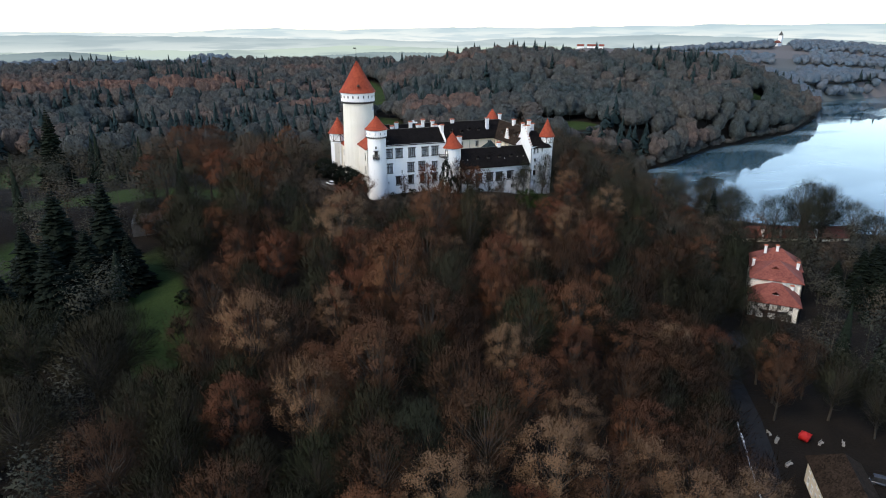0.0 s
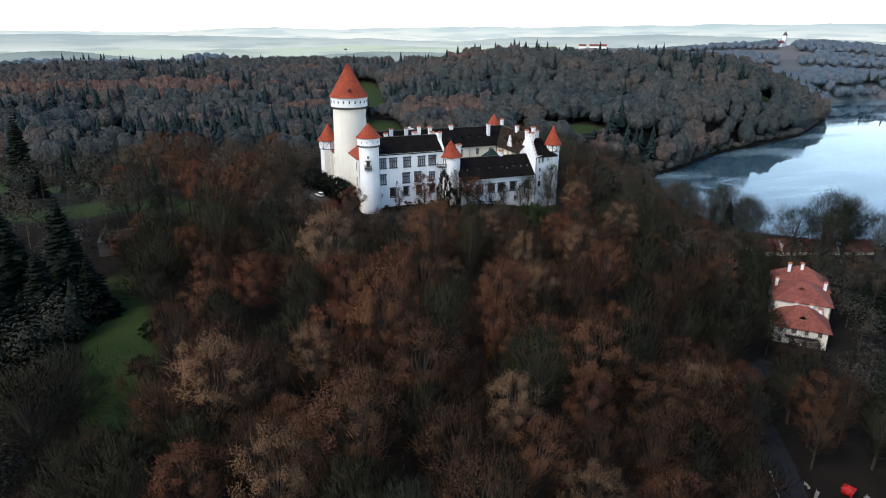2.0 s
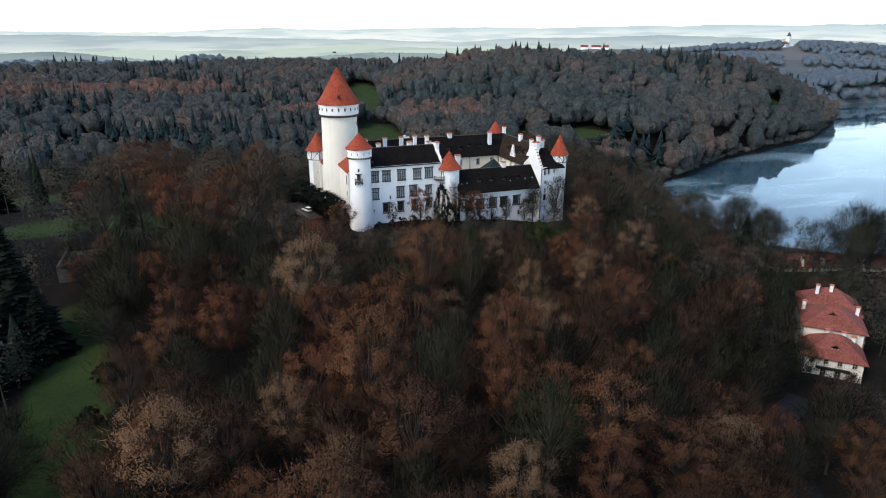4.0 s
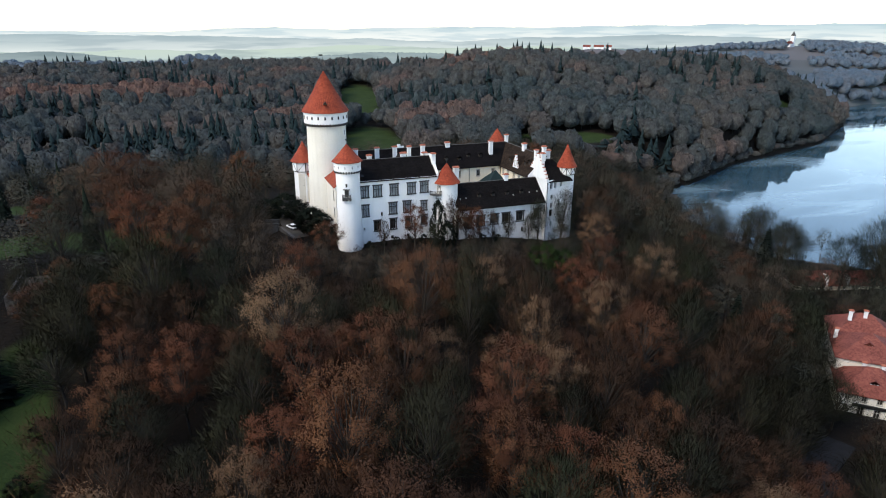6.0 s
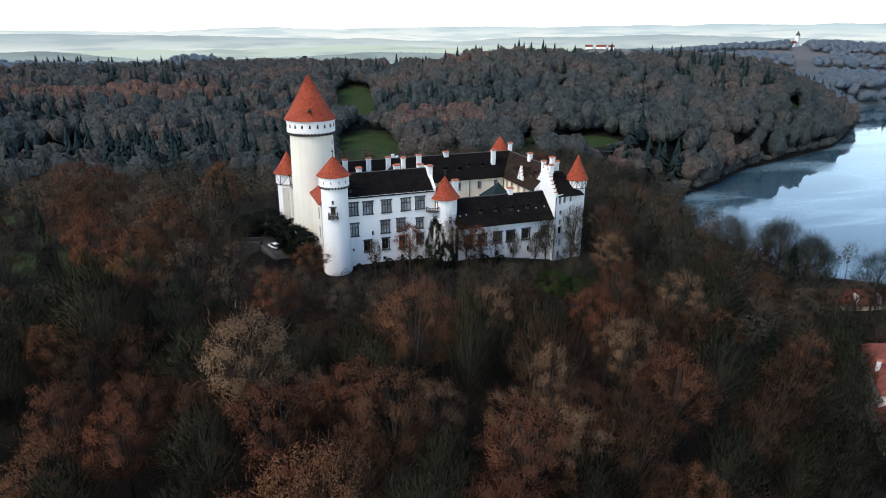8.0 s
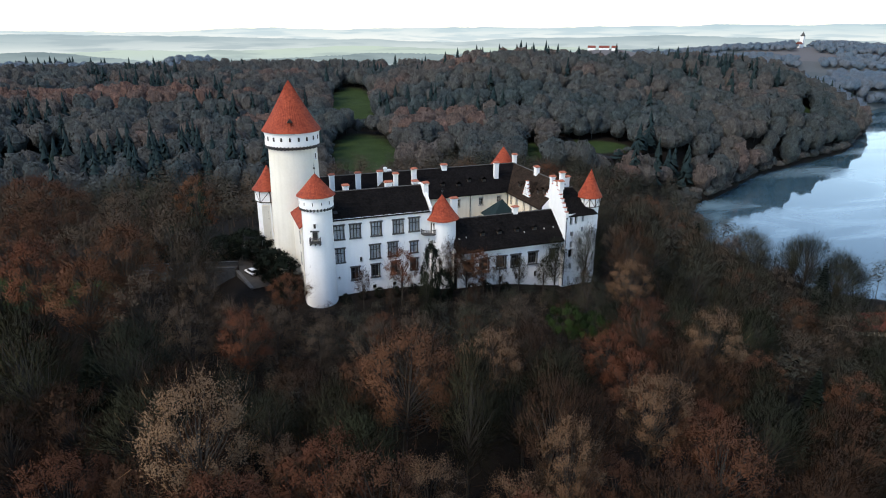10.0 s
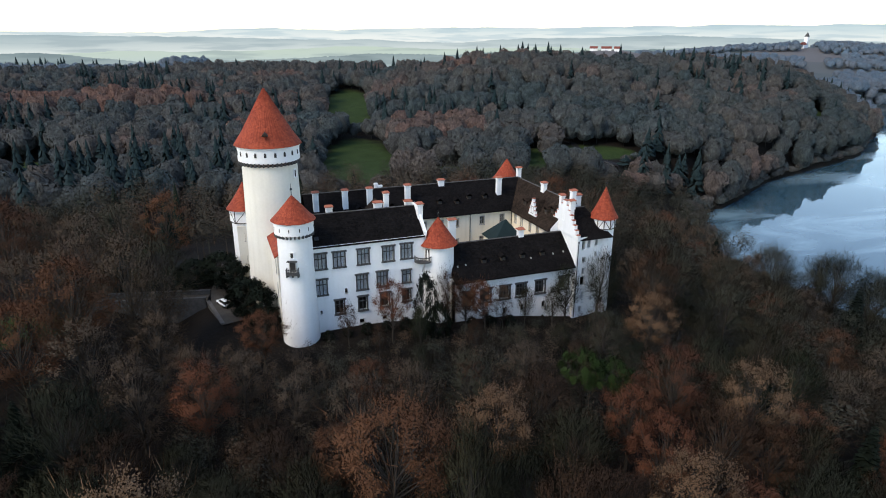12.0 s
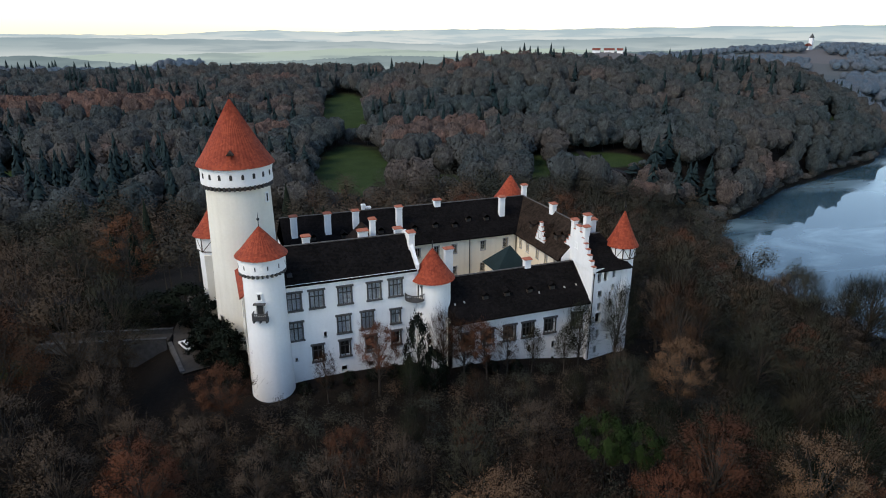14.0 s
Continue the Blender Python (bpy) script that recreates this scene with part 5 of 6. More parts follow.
# against the castle's front
for key, x, y, top, wide in (("brown", 4.8, -7, 4.4, 0.62), ("rust", 13.6, -7.5, 8.2, 0.72), ("brown", 25.0, -8.5, 9.0, 0.6),
                             ("rust", 29.2, -8.0, 6.4, 0.68), ("rust", 33.6, -8.5, 6.0, 0.66), ("dun", 38.0, -7.5, 4.0, 0.66), ("bare", 43.2, -7.5, 2.4, 0.66),
                             ("bare", 49.6, -8.5, 1.6, 0.66), ("bare", 53.4, -7.5, 5.6, 0.55), ("bare", 60.8, -8.0, 8.0, 0.66), ("brown", 9.5, -12, 1.5, 0.62),
                             ("bare", 18, -12, 3.5, 0.66), ("rust", -11.5, -10, 6.5, 0.85), ("dun", -18, -10, 1.5, 0.8), ("brown", 27.5, -17, 2.0, 0.7),
                             ("pine", 38.5, -38, 3.4, 0.85), ("pine", 43.2, -39.5, 1.6, 0.85), ("dun", 57, -16, 0.5, 0.8), ("dun", -2, -18, -1.0, 0.8),
                             ("dun", -50, 3, 18.5, 1.15), ("rust", -48, -14, 15.5, 1.1), ("dun", -38, -17, 12.5, 1.1), ("dun", -31, -24, 8.5, 1.0), ("rust", -57, -6, 17.5, 1.1),
                             ("rust", -61, 12, 18.5, 1.15), ("dun", -29, -8, 8.5, 0.9), ("dun", -24, -17, 5.5, 0.9), ("bare", -40, -33, 10.0, 1.1), ("dun", -70, 40, 18.0, 1.2),
                             ("bare", -66, -30, 9.0, 1.1), ("dun", -16, -20, 4.5, 0.85), ("rust", -22, -28, 7.5, 0.9), ("dun", -9, -27, 3.5, 0.85), ("dun", 0, -34, 5.0, 0.9), ("dun", 10, -32, 4.0, 0.85), ("olive", 20, -33, 4.0, 0.9), ("dun", 31, -30, 3.0, 0.9), ("bare", 15, -22, 0.5, 0.8), ("olive", 36, -19, 0.0, 0.8), ("olive", 52, -24, 3.0, 0.9), ("tan", 62, -26, 6.0, 0.9), ("dun", -46, 30, 17.5, 1.1)):
    plant(key, x, y, top, wide=wide)
for x, y, h, w in ((20.6, -8.0, 15.0, 0.45), (22.6, -9.5, 9.0, 0.55), (1.5, -3.6, 2.6, 0.9), (5.5, -3.0, 2.2, 0.9), (9.5, -3.4, 2.8, 0.9), (13.5, -3.2, 2.4, 1.0), (17.5, -3.6, 3.0, 0.9), (31, -7.0, 3.0, 0.9), (35.5, -6.6, 2.6, 1.0), (40, -7, 2.8, 0.9), (-10.5, 6.0, 8.0, 1.0), (-12.0, 10.5, 8.5, 1.0), (-13.5, 15.0, 7.0, 0.9), (-10.0, 2.0, 6.5, 0.9), (-14.5, 26, 7.0, 1.2), (-17.5, 31, 8, 1.2), (-23, 33, 7, 1.3),
                   (-29, 34.5, 6, 1.4), (-35, 36, 6, 1.4), (-41, 37, 6, 1.4), (-72, -72, 4, 1.0), (-70, -60, 4, 1.2)):
    plant("holly", x, y, height=h, wide=w)
for x, y, top, w in ((-88, -41, 18.5, 1.7), (-99, -42, 16.5, 1.9), (-92, -50, 8.0, 1.7), (-83, -46, 4.0, 1.5), (-105, -50, 10, 1.8), (-98, -62, 9, 1.7), (-106, -72, 7, 1.7), (-94, -58, 2, 1.6), (-117, 62, 26, 1.4), (-47, -24, 5, 1.0),
                     (72, -46, -2, 0.9), (84, -58, -8, 1.0)):
    plant("fir", x, y, top, wide=w)
for x, y, top, w in ((-97, -90, 5, 1.3), (-86, -99, 3, 1.2), (-96, -113, 0, 1.2), (-70, -118, -1, 1.1), (-107, -100, 4, 1.2)):
    plant("bare", x, y, top, wide=w)


for x, y, top, w in ((174.5, -19.7, -16, 1.2), (185, -25, -9.5, 1.5), (197.7, -26, -12.8, 1.4), (205, -35, -18, 1.3), (206, -44, -22, 1.2), (166, 13, -13, 1.3), (168, 22, -16, 1.2),
                     (161, -2, -15, 1.2), (176, 8, -18, 1.2), (191, -30, -14, 1.2), (180, -32, -15, 1.0), (158, 30, -14, 1.2)):
    plant("bare", x, y, top, wide=w)
for x, y, top, w in ((151, -70, -25, 1.3), (158, -74, -20, 1.4), (163, -77, -18, 1.4), (170, -70, -20, 1.3), (146, -82, -26, 1.2), (155, -84, -24, 1.3), (138, -92, -29, 1.2), (166, -88, -24, 1.3), (146, -96, -29, 1.2),
                     (152, -5, -13, 1.25), (140, 38, -11, 1.2), (147, 60, -14, 1.2)):
    plant("fir", x, y, top, wide=w)


for x, y, top, w in ((101, -70, -23, 1.0), (108, -62.5, -22, 1.1), (115, -56, -22, 1.0), (122, -49, -22, 1.1), (97, -80, -25, 0.9), (132, -42, -22, 1.1), (104, -90, -30, 0.8), (114, -94, -31, 0.8)):
    plant("bare", x, y, top, wide=w)


def free(x, y, gap):
    if -18 < x < 74 and -5.5 < y < 44 or -24 < x < -10 and -6 < y < 46:
        return False
    if gap and (meadow(x, y) > 0.45 or x > shore_x(y) - 4):
        return False
    for (x0, y0), (x1, y1) in zip(ROAD, ROAD[1:]):
        t = max(0, min(1, ((x - x0) * (x1 - x0) + (y - y0) * (y1 - y0)) / ((x1 - x0) ** 2 + (y1 - y0) ** 2)))
        if math.hypot(x - x0 - t * (x1 - x0), y - y0 - t * (y1 - y0)) < 6.5:
            return False
    if y < -108 and x > np.interp(y, [-170, -145, -131, -119, -105], [26, 40, 51, 60, 68]) - (7 if y > -122 else 13) and x < 62:
        return False
    u, v = (x - 111) * 0.707 - (y + 79.5) * 0.707, (x - 111) * 0.707 + (y + 79.5) * 0.707
    if 44 < x < 78 and -170 < y < -124 or -9.5 < u < 11 and -13 < v < 40 or 160 < x < 216 and -38 < y < 4 or 100 < x - 0.35 * y < 128 and -100 < y < -84:
        return False
    return True


GRID = {}
for q in PLANTED:
    GRID.setdefault((int(q[0] // 10), int(q[1] // 10)), []).append(q)


def clear(x, y, gap):
    i, j = int(x // 10), int(y // 10)
    return all(math.hypot(x - a, y - b) >= gap for di in (-1, 0, 1) for dj in (-1, 0, 1) for a, b in GRID.get((i + di, j + dj), ()))


near = 0
for _ in range(9000):
    x, y = rng.uniform(-82, 82), rng.uniform(-168, -13)
    gap = rng.uniform(7.2, 9.2)
    if not free(x, y, 1) or not clear(x, y, gap) or near >= 165:
        continue
    GRID.setdefault((int(x // 10), int(y // 10)), []).append((x, y))
    r = rng.random()
    if x > 45 or x < -60:
        key = "bare" if r < 0.55 else "brown" if r < 0.85 else "rust"
    else:
        key = "rust" if r < 0.27 else "brown" if r < 0.56 else "bare" if r < 0.88 else "tan"
    base = 17 if y > -60 else 19
    if y > -25:
        base = 11
    if y > -45 and -26 < x < 76:
        base = 5.5 + 0.24 * (-10 - y)
    plant(key, x, y, height=base + rng.uniform(-3.0, 2.5) * base / 19, wide=rng.uniform(0.85, 1.15))
    near += 1

# the slope beside and behind the castle
slope = 0
for _ in range(6000):
    x, y = rng.uniform(-80, 165), rng.uniform(-62, 78)
    if not (60 < x < 165 or -80 < x < -28 and -20 < y < 50) or slope >= 88 or not free(x, y, 1) or not clear(x, y, rng.uniform(9.0, 10.5)):
        continue
    if any(math.hypot(x - a, y - b) < 6.5 for a, b in PLANTED):
        continue
    GRID.setdefault((int(x // 10), int(y // 10)), []).append((x, y))
    r = rng.random()
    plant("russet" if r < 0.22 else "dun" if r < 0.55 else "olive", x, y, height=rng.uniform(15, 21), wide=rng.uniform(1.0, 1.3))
    slope += 1

# the rest of the woods, joined
trng = np.random.default_rng(77)


CROWN = np.array([5.5, 5.5, 18.0])               # a usual crown's radius and height, to weigh slopes and leaf sizes by


def dome(seed, around, rings):
    """A lumpy crown body with an uneven skin: triangles and their normals, in units of the crown's radius and the tree's height."""
    def skin(phi, th):
        d = Vector((math.sin(phi) * math.cos(th), math.sin(phi) * math.sin(th), math.cos(phi)))
        k = 1.06 + 0.50 * noise.noise(d * 1.7 + Vector((seed * 3.7, 0, 0))) + 0.48 * noise.noise(d * 4.2 + Vector((0, seed * 5.1, 0)))
        low = 1 - 0.25 * max(0, -d.z)
        return (d.x * k * low, d.y * k * low, 0.56 + 0.41 * d.z * (0.45 + 0.55 * k if d.z > 0 else 1))
    grid = [[skin(radians(4 + 146 * i / (rings - 1)), 2 * math.pi * (j + 0.5 * (i % 2)) / around) for j in range(around)] for i in range(rings)]
    P = np.array(grid)
    tris = []
    for i in range(rings - 1):
        for j in range(around):
            k = (j + 1) % around
            if i % 2:
                tris += [(P[i, j], P[i + 1, j], P[i + 1, k]), (P[i, j], P[i + 1, k], P[i, k])]
            else:
                tris += [(P[i, j], P[i + 1, j], P[i, k]), (P[i + 1, j], P[i + 1, k], P[i, k])]
    return np.array(tris)


def sprays(seed, count, size, body):
    """Ragged leaf sprays and upright twigs that stand out of a crown's skin."""
    r = np.random.default_rng(seed)
    root = body[r.integers(0, len(body), count)].mean(1)
    root = np.array([0, 0, 0.55]) + (root - np.array([0, 0, 0.55])) * r.uniform(0.92, 1.16, (count, 1))
    out = (root - np.array([0, 0, 0.45])) * CROWN
    out /= np.linalg.norm(out, axis=1)[:, None]
    a, b = r.normal(size=(count, 3)), r.normal(size=(count, 3))
    twig = r.random(count) < 0.45
    way = out + np.array([0, 0, 0.7]) + r.normal(size=(count, 3)) * 0.35
    a[twig], b[twig] = way[twig] * 2.2, b[twig] * 0.16
    m = root * CROWN
    return np.stack([m + a * size, m + b * size, m - (a * np.where(twig, 0.1, 0.6)[:, None] + b) * size], 1) / CROWN


def template(seed, count, size, fir=False, around=13, rings=7):
    r = np.random.default_rng(seed)
    if fir:
        t = r.uniform(0.06, 1, count) ** 0.8
        az, rad = r.uniform(0, 6.283, count), (1 - t) * 1.0 + 0.04
        c = np.stack([rad * np.cos(az) * 0.75, rad * np.sin(az) * 0.75, 0.05 + 0.95 * t], 1)
        c0 = np.stack([np.zeros(count), np.zeros(count), np.minimum(1.0, c[:, 2] + 0.07)], 1)
        tip = np.stack([rad * np.cos(az), rad * np.sin(az), c[:, 2] - 0.05], 1)
        s = np.stack([-np.sin(az), np.cos(az), np.full(count, -0.04)], 1) * ((0.30 if count < 200 else 0.15) * rad + 0.03)[:, None]
        return np.stack([c0, tip - s, tip + s], 1).reshape(-1, 3)
    body, heart = dome(seed, around, rings), dome(seed, 8, 5)
    heart = np.array([0, 0, 0.5]) + (heart - np.array([0, 0, 0.5])) * np.array([0.80, 0.80, 0.86])
    return np.concatenate([body, heart, sprays(seed, count, size, body)]).reshape(-1, 3)


def inner_body(r, count, size):
    """The dense middle of a crown: ragged larger sprays at every angle."""
    c = r.normal(size=(count, 3))
    c *= (r.uniform(0.05, 1, (count, 1)) ** 0.5) * 0.66 / np.linalg.norm(c, axis=1)[:, None]
    c = c * np.array([1, 1, 0.34]) + np.array([0, 0, 0.62])
    a, b = (r.normal(size=(count, 3)) * np.array([1, 1, 0.28]) for _ in (0, 1))
    return np.stack([c + a * size, c + b * size, c - (a + b) * size * 0.6], 1).reshape(-1, 3)


def leafy(seed, count, size, inside, large):
    """A crown of small leaf sprays along its skin, round a ragged middle."""
    r = np.random.default_rng(seed)
    k = 16
    cc = r.normal(size=(k, 3))
    cc /= np.linalg.norm(cc, axis=1)[:, None]
    cc *= r.uniform(0.55, 0.95, (k, 1))
    cc[:, 2] = 0.66 + cc[:, 2] * 0.29
    p_ = cc[r.integers(0, k, count)] + r.normal(size=(count, 3)) * np.array([0.22, 0.22, 0.085])
    a, b = r.normal(size=(count, 3)) * np.array([1, 1, 0.20]), r.normal(size=(count, 3)) * np.array([1, 1, 0.20])
    sc = np.array([5.0, 5.0, 18.0])                 # lay the clumps mostly along the crown's skin
    q = (p_ - np.array([0, 0, 0.5])) * sc
    q /= np.linalg.norm(q, axis=1)[:, None] + 1e-6
    a, b = a * sc, b * sc
    a, b = (a - 0.4 * q * (a * q).sum(1)[:, None]) / sc, (b - 0.4 * q * (b * q).sum(1)[:, None]) / sc
    skin = np.stack([p_ + a * size, p_ + b * size, p_ - (a + b) * size * 0.6], 1).reshape(-1, 3)
    return np.concatenate([skin, inner_body(r, inside, large)])


def trunk_template():
    v = []
    for i in range(3):
        a, b = 2.094 * i, 2.094 * (i + 1)
        p0, p1 = (0.045 * math.cos(a), 0.045 * math.sin(a), -0.06), (0.045 * math.cos(b), 0.045 * math.sin(b), -0.06)
        v += [p0, p1, (0, 0, 0.7)]
    return np.array(v)


def woods(name, spots, label, count, size, mat, fir=False, trunks=True, body=(13, 7), leaves=()):
    """Many trees as one mesh: spots are rows of x, y, height, radius, tint."""
    temps = [leafy(100 + i, count, size, *leaves) if leaves else template(100 + i, count, size, fir, *body) for i in range(7)]
    tt = trunk_template()
    V, T, N = [], [], []
    temps = [t.reshape(-1, 3, 3)[:, :, :] for t in temps]
    outs = []
    for k, t in enumerate(temps):
        mid_ = np.array([0, 0, 0.1 if fir else 0.5])
        sc = CROWN
        q = (t.mean(1) - mid_) * sc
        tn = np.cross((t[:, 1] - t[:, 0]) * sc, (t[:, 2] - t[:, 0]) * sc)
        flip = (tn * q).sum(1) < 0
        t[flip] = t[flip][:, ::-1]
        w = (t.reshape(-1, 3) - mid_) * sc
        if fir:
            w[:, 2] = 0.45 * np.hypot(w[:, 0], w[:, 1])
        w /= np.linalg.norm(w, axis=1)[:, None] + 1e-6
        if not fir and not leaves:                # the lumps' own slopes show on the body
            k_ = body[0] * (body[1] - 1) * 2 + 64
            face = np.cross((t[:k_, 1] - t[:k_, 0]) * sc, (t[:k_, 2] - t[:k_, 0]) * sc)
            face /= np.linalg.norm(face, axis=1)[:, None] + 1e-6
            w[:3 * k_] = 0.5 * w[:3 * k_] + 0.6 * np.repeat(face, 3, axis=0)
        w[:, 2] += 0.25
        outs.append(w / np.linalg.norm(w, axis=1)[:, None])
        temps[k] = t.reshape(-1, 3)
    zs = ground_z(np.array([q[0] for q in spots]), np.array([q[1] for q in spots]))
    tn_ = np.tile([0.0, 0.0, 1.0], (len(tt), 1))
    for i, (x, y, h, r, tint) in enumerate(spots):
        t, w = temps[i % 7], outs[i % 7]
        if trunks and not fir:
            t, w = np.concatenate([t, tt]), np.concatenate([w, tn_])
        a = trng.uniform(0, 6.283)
        c, s = math.cos(a), math.sin(a)
        q = np.stack([(t[:, 0] * c - t[:, 1] * s) * r + x, (t[:, 0] * s + t[:, 1] * c) * r + y, t[:, 2] * h + zs[i] - 0.3], 1)
        V.append(q), T.append(np.full(len(q), tint))
        N.append(np.stack([w[:, 0] * c - w[:, 1] * s, w[:, 0] * s + w[:, 1] * c, w[:, 2]], 1))
    V, T, N = np.concatenate(V), np.concatenate(T), np.concatenate(N)
    S = np.zeros(len(V))
    if not fir and not leaves:
        each, k_ = len(temps[0]) + (len(tt) if trunks else 0), body[0] * (body[1] - 1) * 6
        S = np.tile((np.arange(each) < k_).astype(float), len(spots))
    me = bpy.data.meshes.new(name)
    n_ = len(V)
    me.vertices.add(n_), me.loops.add(n_), me.polygons.add(n_ // 3)
    me.vertices.foreach_set("co", V.astype(np.float32).ravel())
    me.loops.foreach_set("vertex_index", np.arange(n_, dtype=np.int32))
    me.polygons.foreach_set("loop_start", np.arange(0, n_, 3, dtype=np.int32))
    me.polygons.foreach_set("loop_total", np.full(n_ // 3, 3, dtype=np.int32))
    me.materials.append(mat)
    at = me.attributes.new("tint", "FLOAT", "POINT")
    at.data.foreach_set("value", T.astype(np.float32))
    at = me.attributes.new("skin", "FLOAT", "POINT")
    at.data.foreach_set("value", S.astype(np.float32))
    me.update()
    me.validate()
    me.polygons.foreach_set("use_smooth", [True] * len(me.polygons))
    me.normals_split_custom_set_from_vertices(N.tolist())
    return tagged(new(name, me), label, "woods", kind="stuff")


def scatter(x0, x1, y0, y1, gap, test, limit, seed, tries=5.0):
    """Places that keep a gap to one another and pass the test; open meadows and their lines of sight stay clear."""
    g = np.random.default_rng(seed)
    n_ = int((x1 - x0) * (y1 - y0) / (gap * gap) * tries)
    xs, ys = g.uniform(x0, x1, n_), g.uniform(y0, y1, n_)
    ang = np.degrees(np.arctan2(ys + 235, xs + 70))
    ok = (ang > 26) & (ang < 112) & (xs < shore_x(ys) - 1.5) & (meadow(xs, ys) <= 0.45)
    xs, ys = xs[ok], ys[ok]
    cells, out = {}, []
    for x, y in zip(xs.tolist(), ys.tolist()):
        i, j = int(x // gap), int(y // gap)
        if any(math.hypot(x - a, y - b) < gap for di in (-1, 0, 1) for dj in (-1, 0, 1) for a, b in cells.get((i + di, j + dj), ())):
            continue
        if not test(x, y):
            continue
        cells.setdefault((i, j), []).append((x, y))
        out.append((x, y))
        if len(out) >= limit:
            break
    return out


def wood_edge(x, y):
    """Whether a place lies within the woods' far edge."""
    d, a = math.hypot(x + 60, y + 220), math.degrees(math.atan2(y + 220, x + 60))
    return d < np.interp(a, [26, 38, 44, 52, 58, 63, 70, 78, 84, 90, 100, 112], [1250, 1250, 1050, 900, 870, 840, 850, 900, 960, 1000, 1060, 1080]) + 40 * noise.noise((a * 0.5, 0, 0)) or math.hypot(x + 33, y - 985) < 34


def low_enough(x, y, h):
    """Lower trees stand in front of the open meadows."""
    if y > 110 and x < 330:
        d = math.hypot(x + 35, y + 160)
        for k in (10, 22, 34, 46):
            if meadow(x + (x + 35) / d * k, y + (y + 160) / d * k) > 0.45:
                return min(h, 2.5 + 0.17 * k)
    return h


mid, midfir, far, farfir, hazy, brush = [], [], [], [], [], []
for x, y in scatter(-26, 78, -47, -7.5, 3.1, lambda x, y: free(x, y, 0) and clear(x, y, 2.4), 400, 12):
    brush.append((x, y, max(2.4, 3.2 + 0.20 * (-8 - y) + trng.uniform(-0.8, 1.6)), trng.uniform(1.9, 2.9), trng.uniform(0.0, 0.75)))
for x, y in scatter(-190, 215, -172, 150, 8.0, lambda x, y: free(x, y, 0) and clear(x, y, 7.5) and not (-46 < x < -16 and 2 < y < 40) and not (-24 < x < 78 and -45 < y < 0) and not (-82 < x < 82 and y < -13), 1500, 3):
    p_ = noise.noise((x * 0.02, y * 0.02, 5.0))
    right = x > 75
    if not (-85 < x < 75 and y < -8) and not (right and y > -70) and trng.random() < (0.10 + 0.25 * (p_ > 0.25)) * (1.4 if right else 0.7):
        midfir.append((x, y, trng.uniform(14, 23), trng.uniform(2.8, 3.8), trng.random()))
    else:
        tint = 0.55 * trng.beta(1.2, 2.4) if right or x < -75 else np.clip(0.45 + 0.5 * p_ + trng.normal() * 0.25, 0, 1)
        mid.append((x, y, trng.uniform(12, 20), trng.uniform(4.4, 6.0), tint))


def belt(x, y, cx, cy, rx, ry, turn=0.0):
    """Whether a place lies in an uneven oval."""
    return float(blob(x, y, cx, cy, rx, ry, turn)) + 0.35 * noise.noise((x * 0.03, y * 0.03, 9.0)) > 0.5


for x, y in scatter(-460, 1080, 150, 1000, 8.6, lambda x, y: wood_edge(x, y), 5600, 4):
    p_ = noise.noise((x * 0.008, y * 0.008, 2.0)) + 0.4 * noise.noise((x * 0.03, y * 0.03, 7.0))
    q = noise.noise((x * 0.011 + 40, y * 0.011, 0)) + 0.5 * noise.noise((x * 0.035, y * 0.035, 4.0))
    tint, fir, tall = 0.36 + 0.5 * q + trng.normal() * 0.10, 0.03, trng.uniform(14, 22)
    if belt(x, y, 122, 268, 34, 30):                                      # tall copse beside the meadow
        tint, fir, tall = trng.uniform(0.62, 0.85), 0, trng.uniform(20, 24)
    elif belt(x, y, -105, 430, 110, 26, -4):                              # beech belt across the slope
        tint, fir, tall = trng.uniform(0.75, 1.0), 0, trng.uniform(19, 23)
    elif belt(x, y, 16, 322, 26, 18):                                     # small russet stand by the tower's line of sight
        tint, fir, tall = trng.uniform(0.7, 0.95), 0.02, trng.uniform(16, 20)
    elif belt(x, y, 105, 640, 150, 60):                                   # dense grey stand on the crest
        tint, fir, tall = trng.uniform(0.30, 0.50), 0.02, trng.uniform(20, 24)
    elif belt(x, y, 216, 165, 36, 22, 10) or belt(x, y, 165, 180, 12, 12):      # evergreens below the castle
        fir, tall = 0.75, trng.uniform(12, 16)
    elif belt(x, y, -30, 225, 75, 34) or belt(x, y, 0, 345, 55, 14) or belt(x, y, -160, 350, 60, 24):
        fir, tint, tall = 0.6, trng.uniform(0.1, 0.4), trng.uniform(13, 18)
    elif x > 180 and y > 400:                                             # the reddish crest of the lake hill
        tint, fir = 0.62 + 0.4 * q + trng.normal() * 0.12, 0.05 + 0.3 * (p_ > 0.3)
    elif x > 180:
        tint, fir = 0.30 + 0.45 * q + trng.normal() * 0.10, 0.03 + 0.5 * (p_ > 0.28)
    elif p_ > 0.25:
        fir = 0.5
    if math.hypot(x + 60, y + 220) > 900:
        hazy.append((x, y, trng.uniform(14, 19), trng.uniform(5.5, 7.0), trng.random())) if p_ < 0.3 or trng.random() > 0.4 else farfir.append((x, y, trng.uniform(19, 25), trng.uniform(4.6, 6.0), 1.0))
    elif trng.random() < fir:
        farfir.append((x, y, trng.uniform(20, 29), trng.uniform(4.8, 6.6), trng.random()))
    else:
        far.append((x, y, tall, trng.uniform(5.4, 7.4), np.clip(tint, 0, 1)))
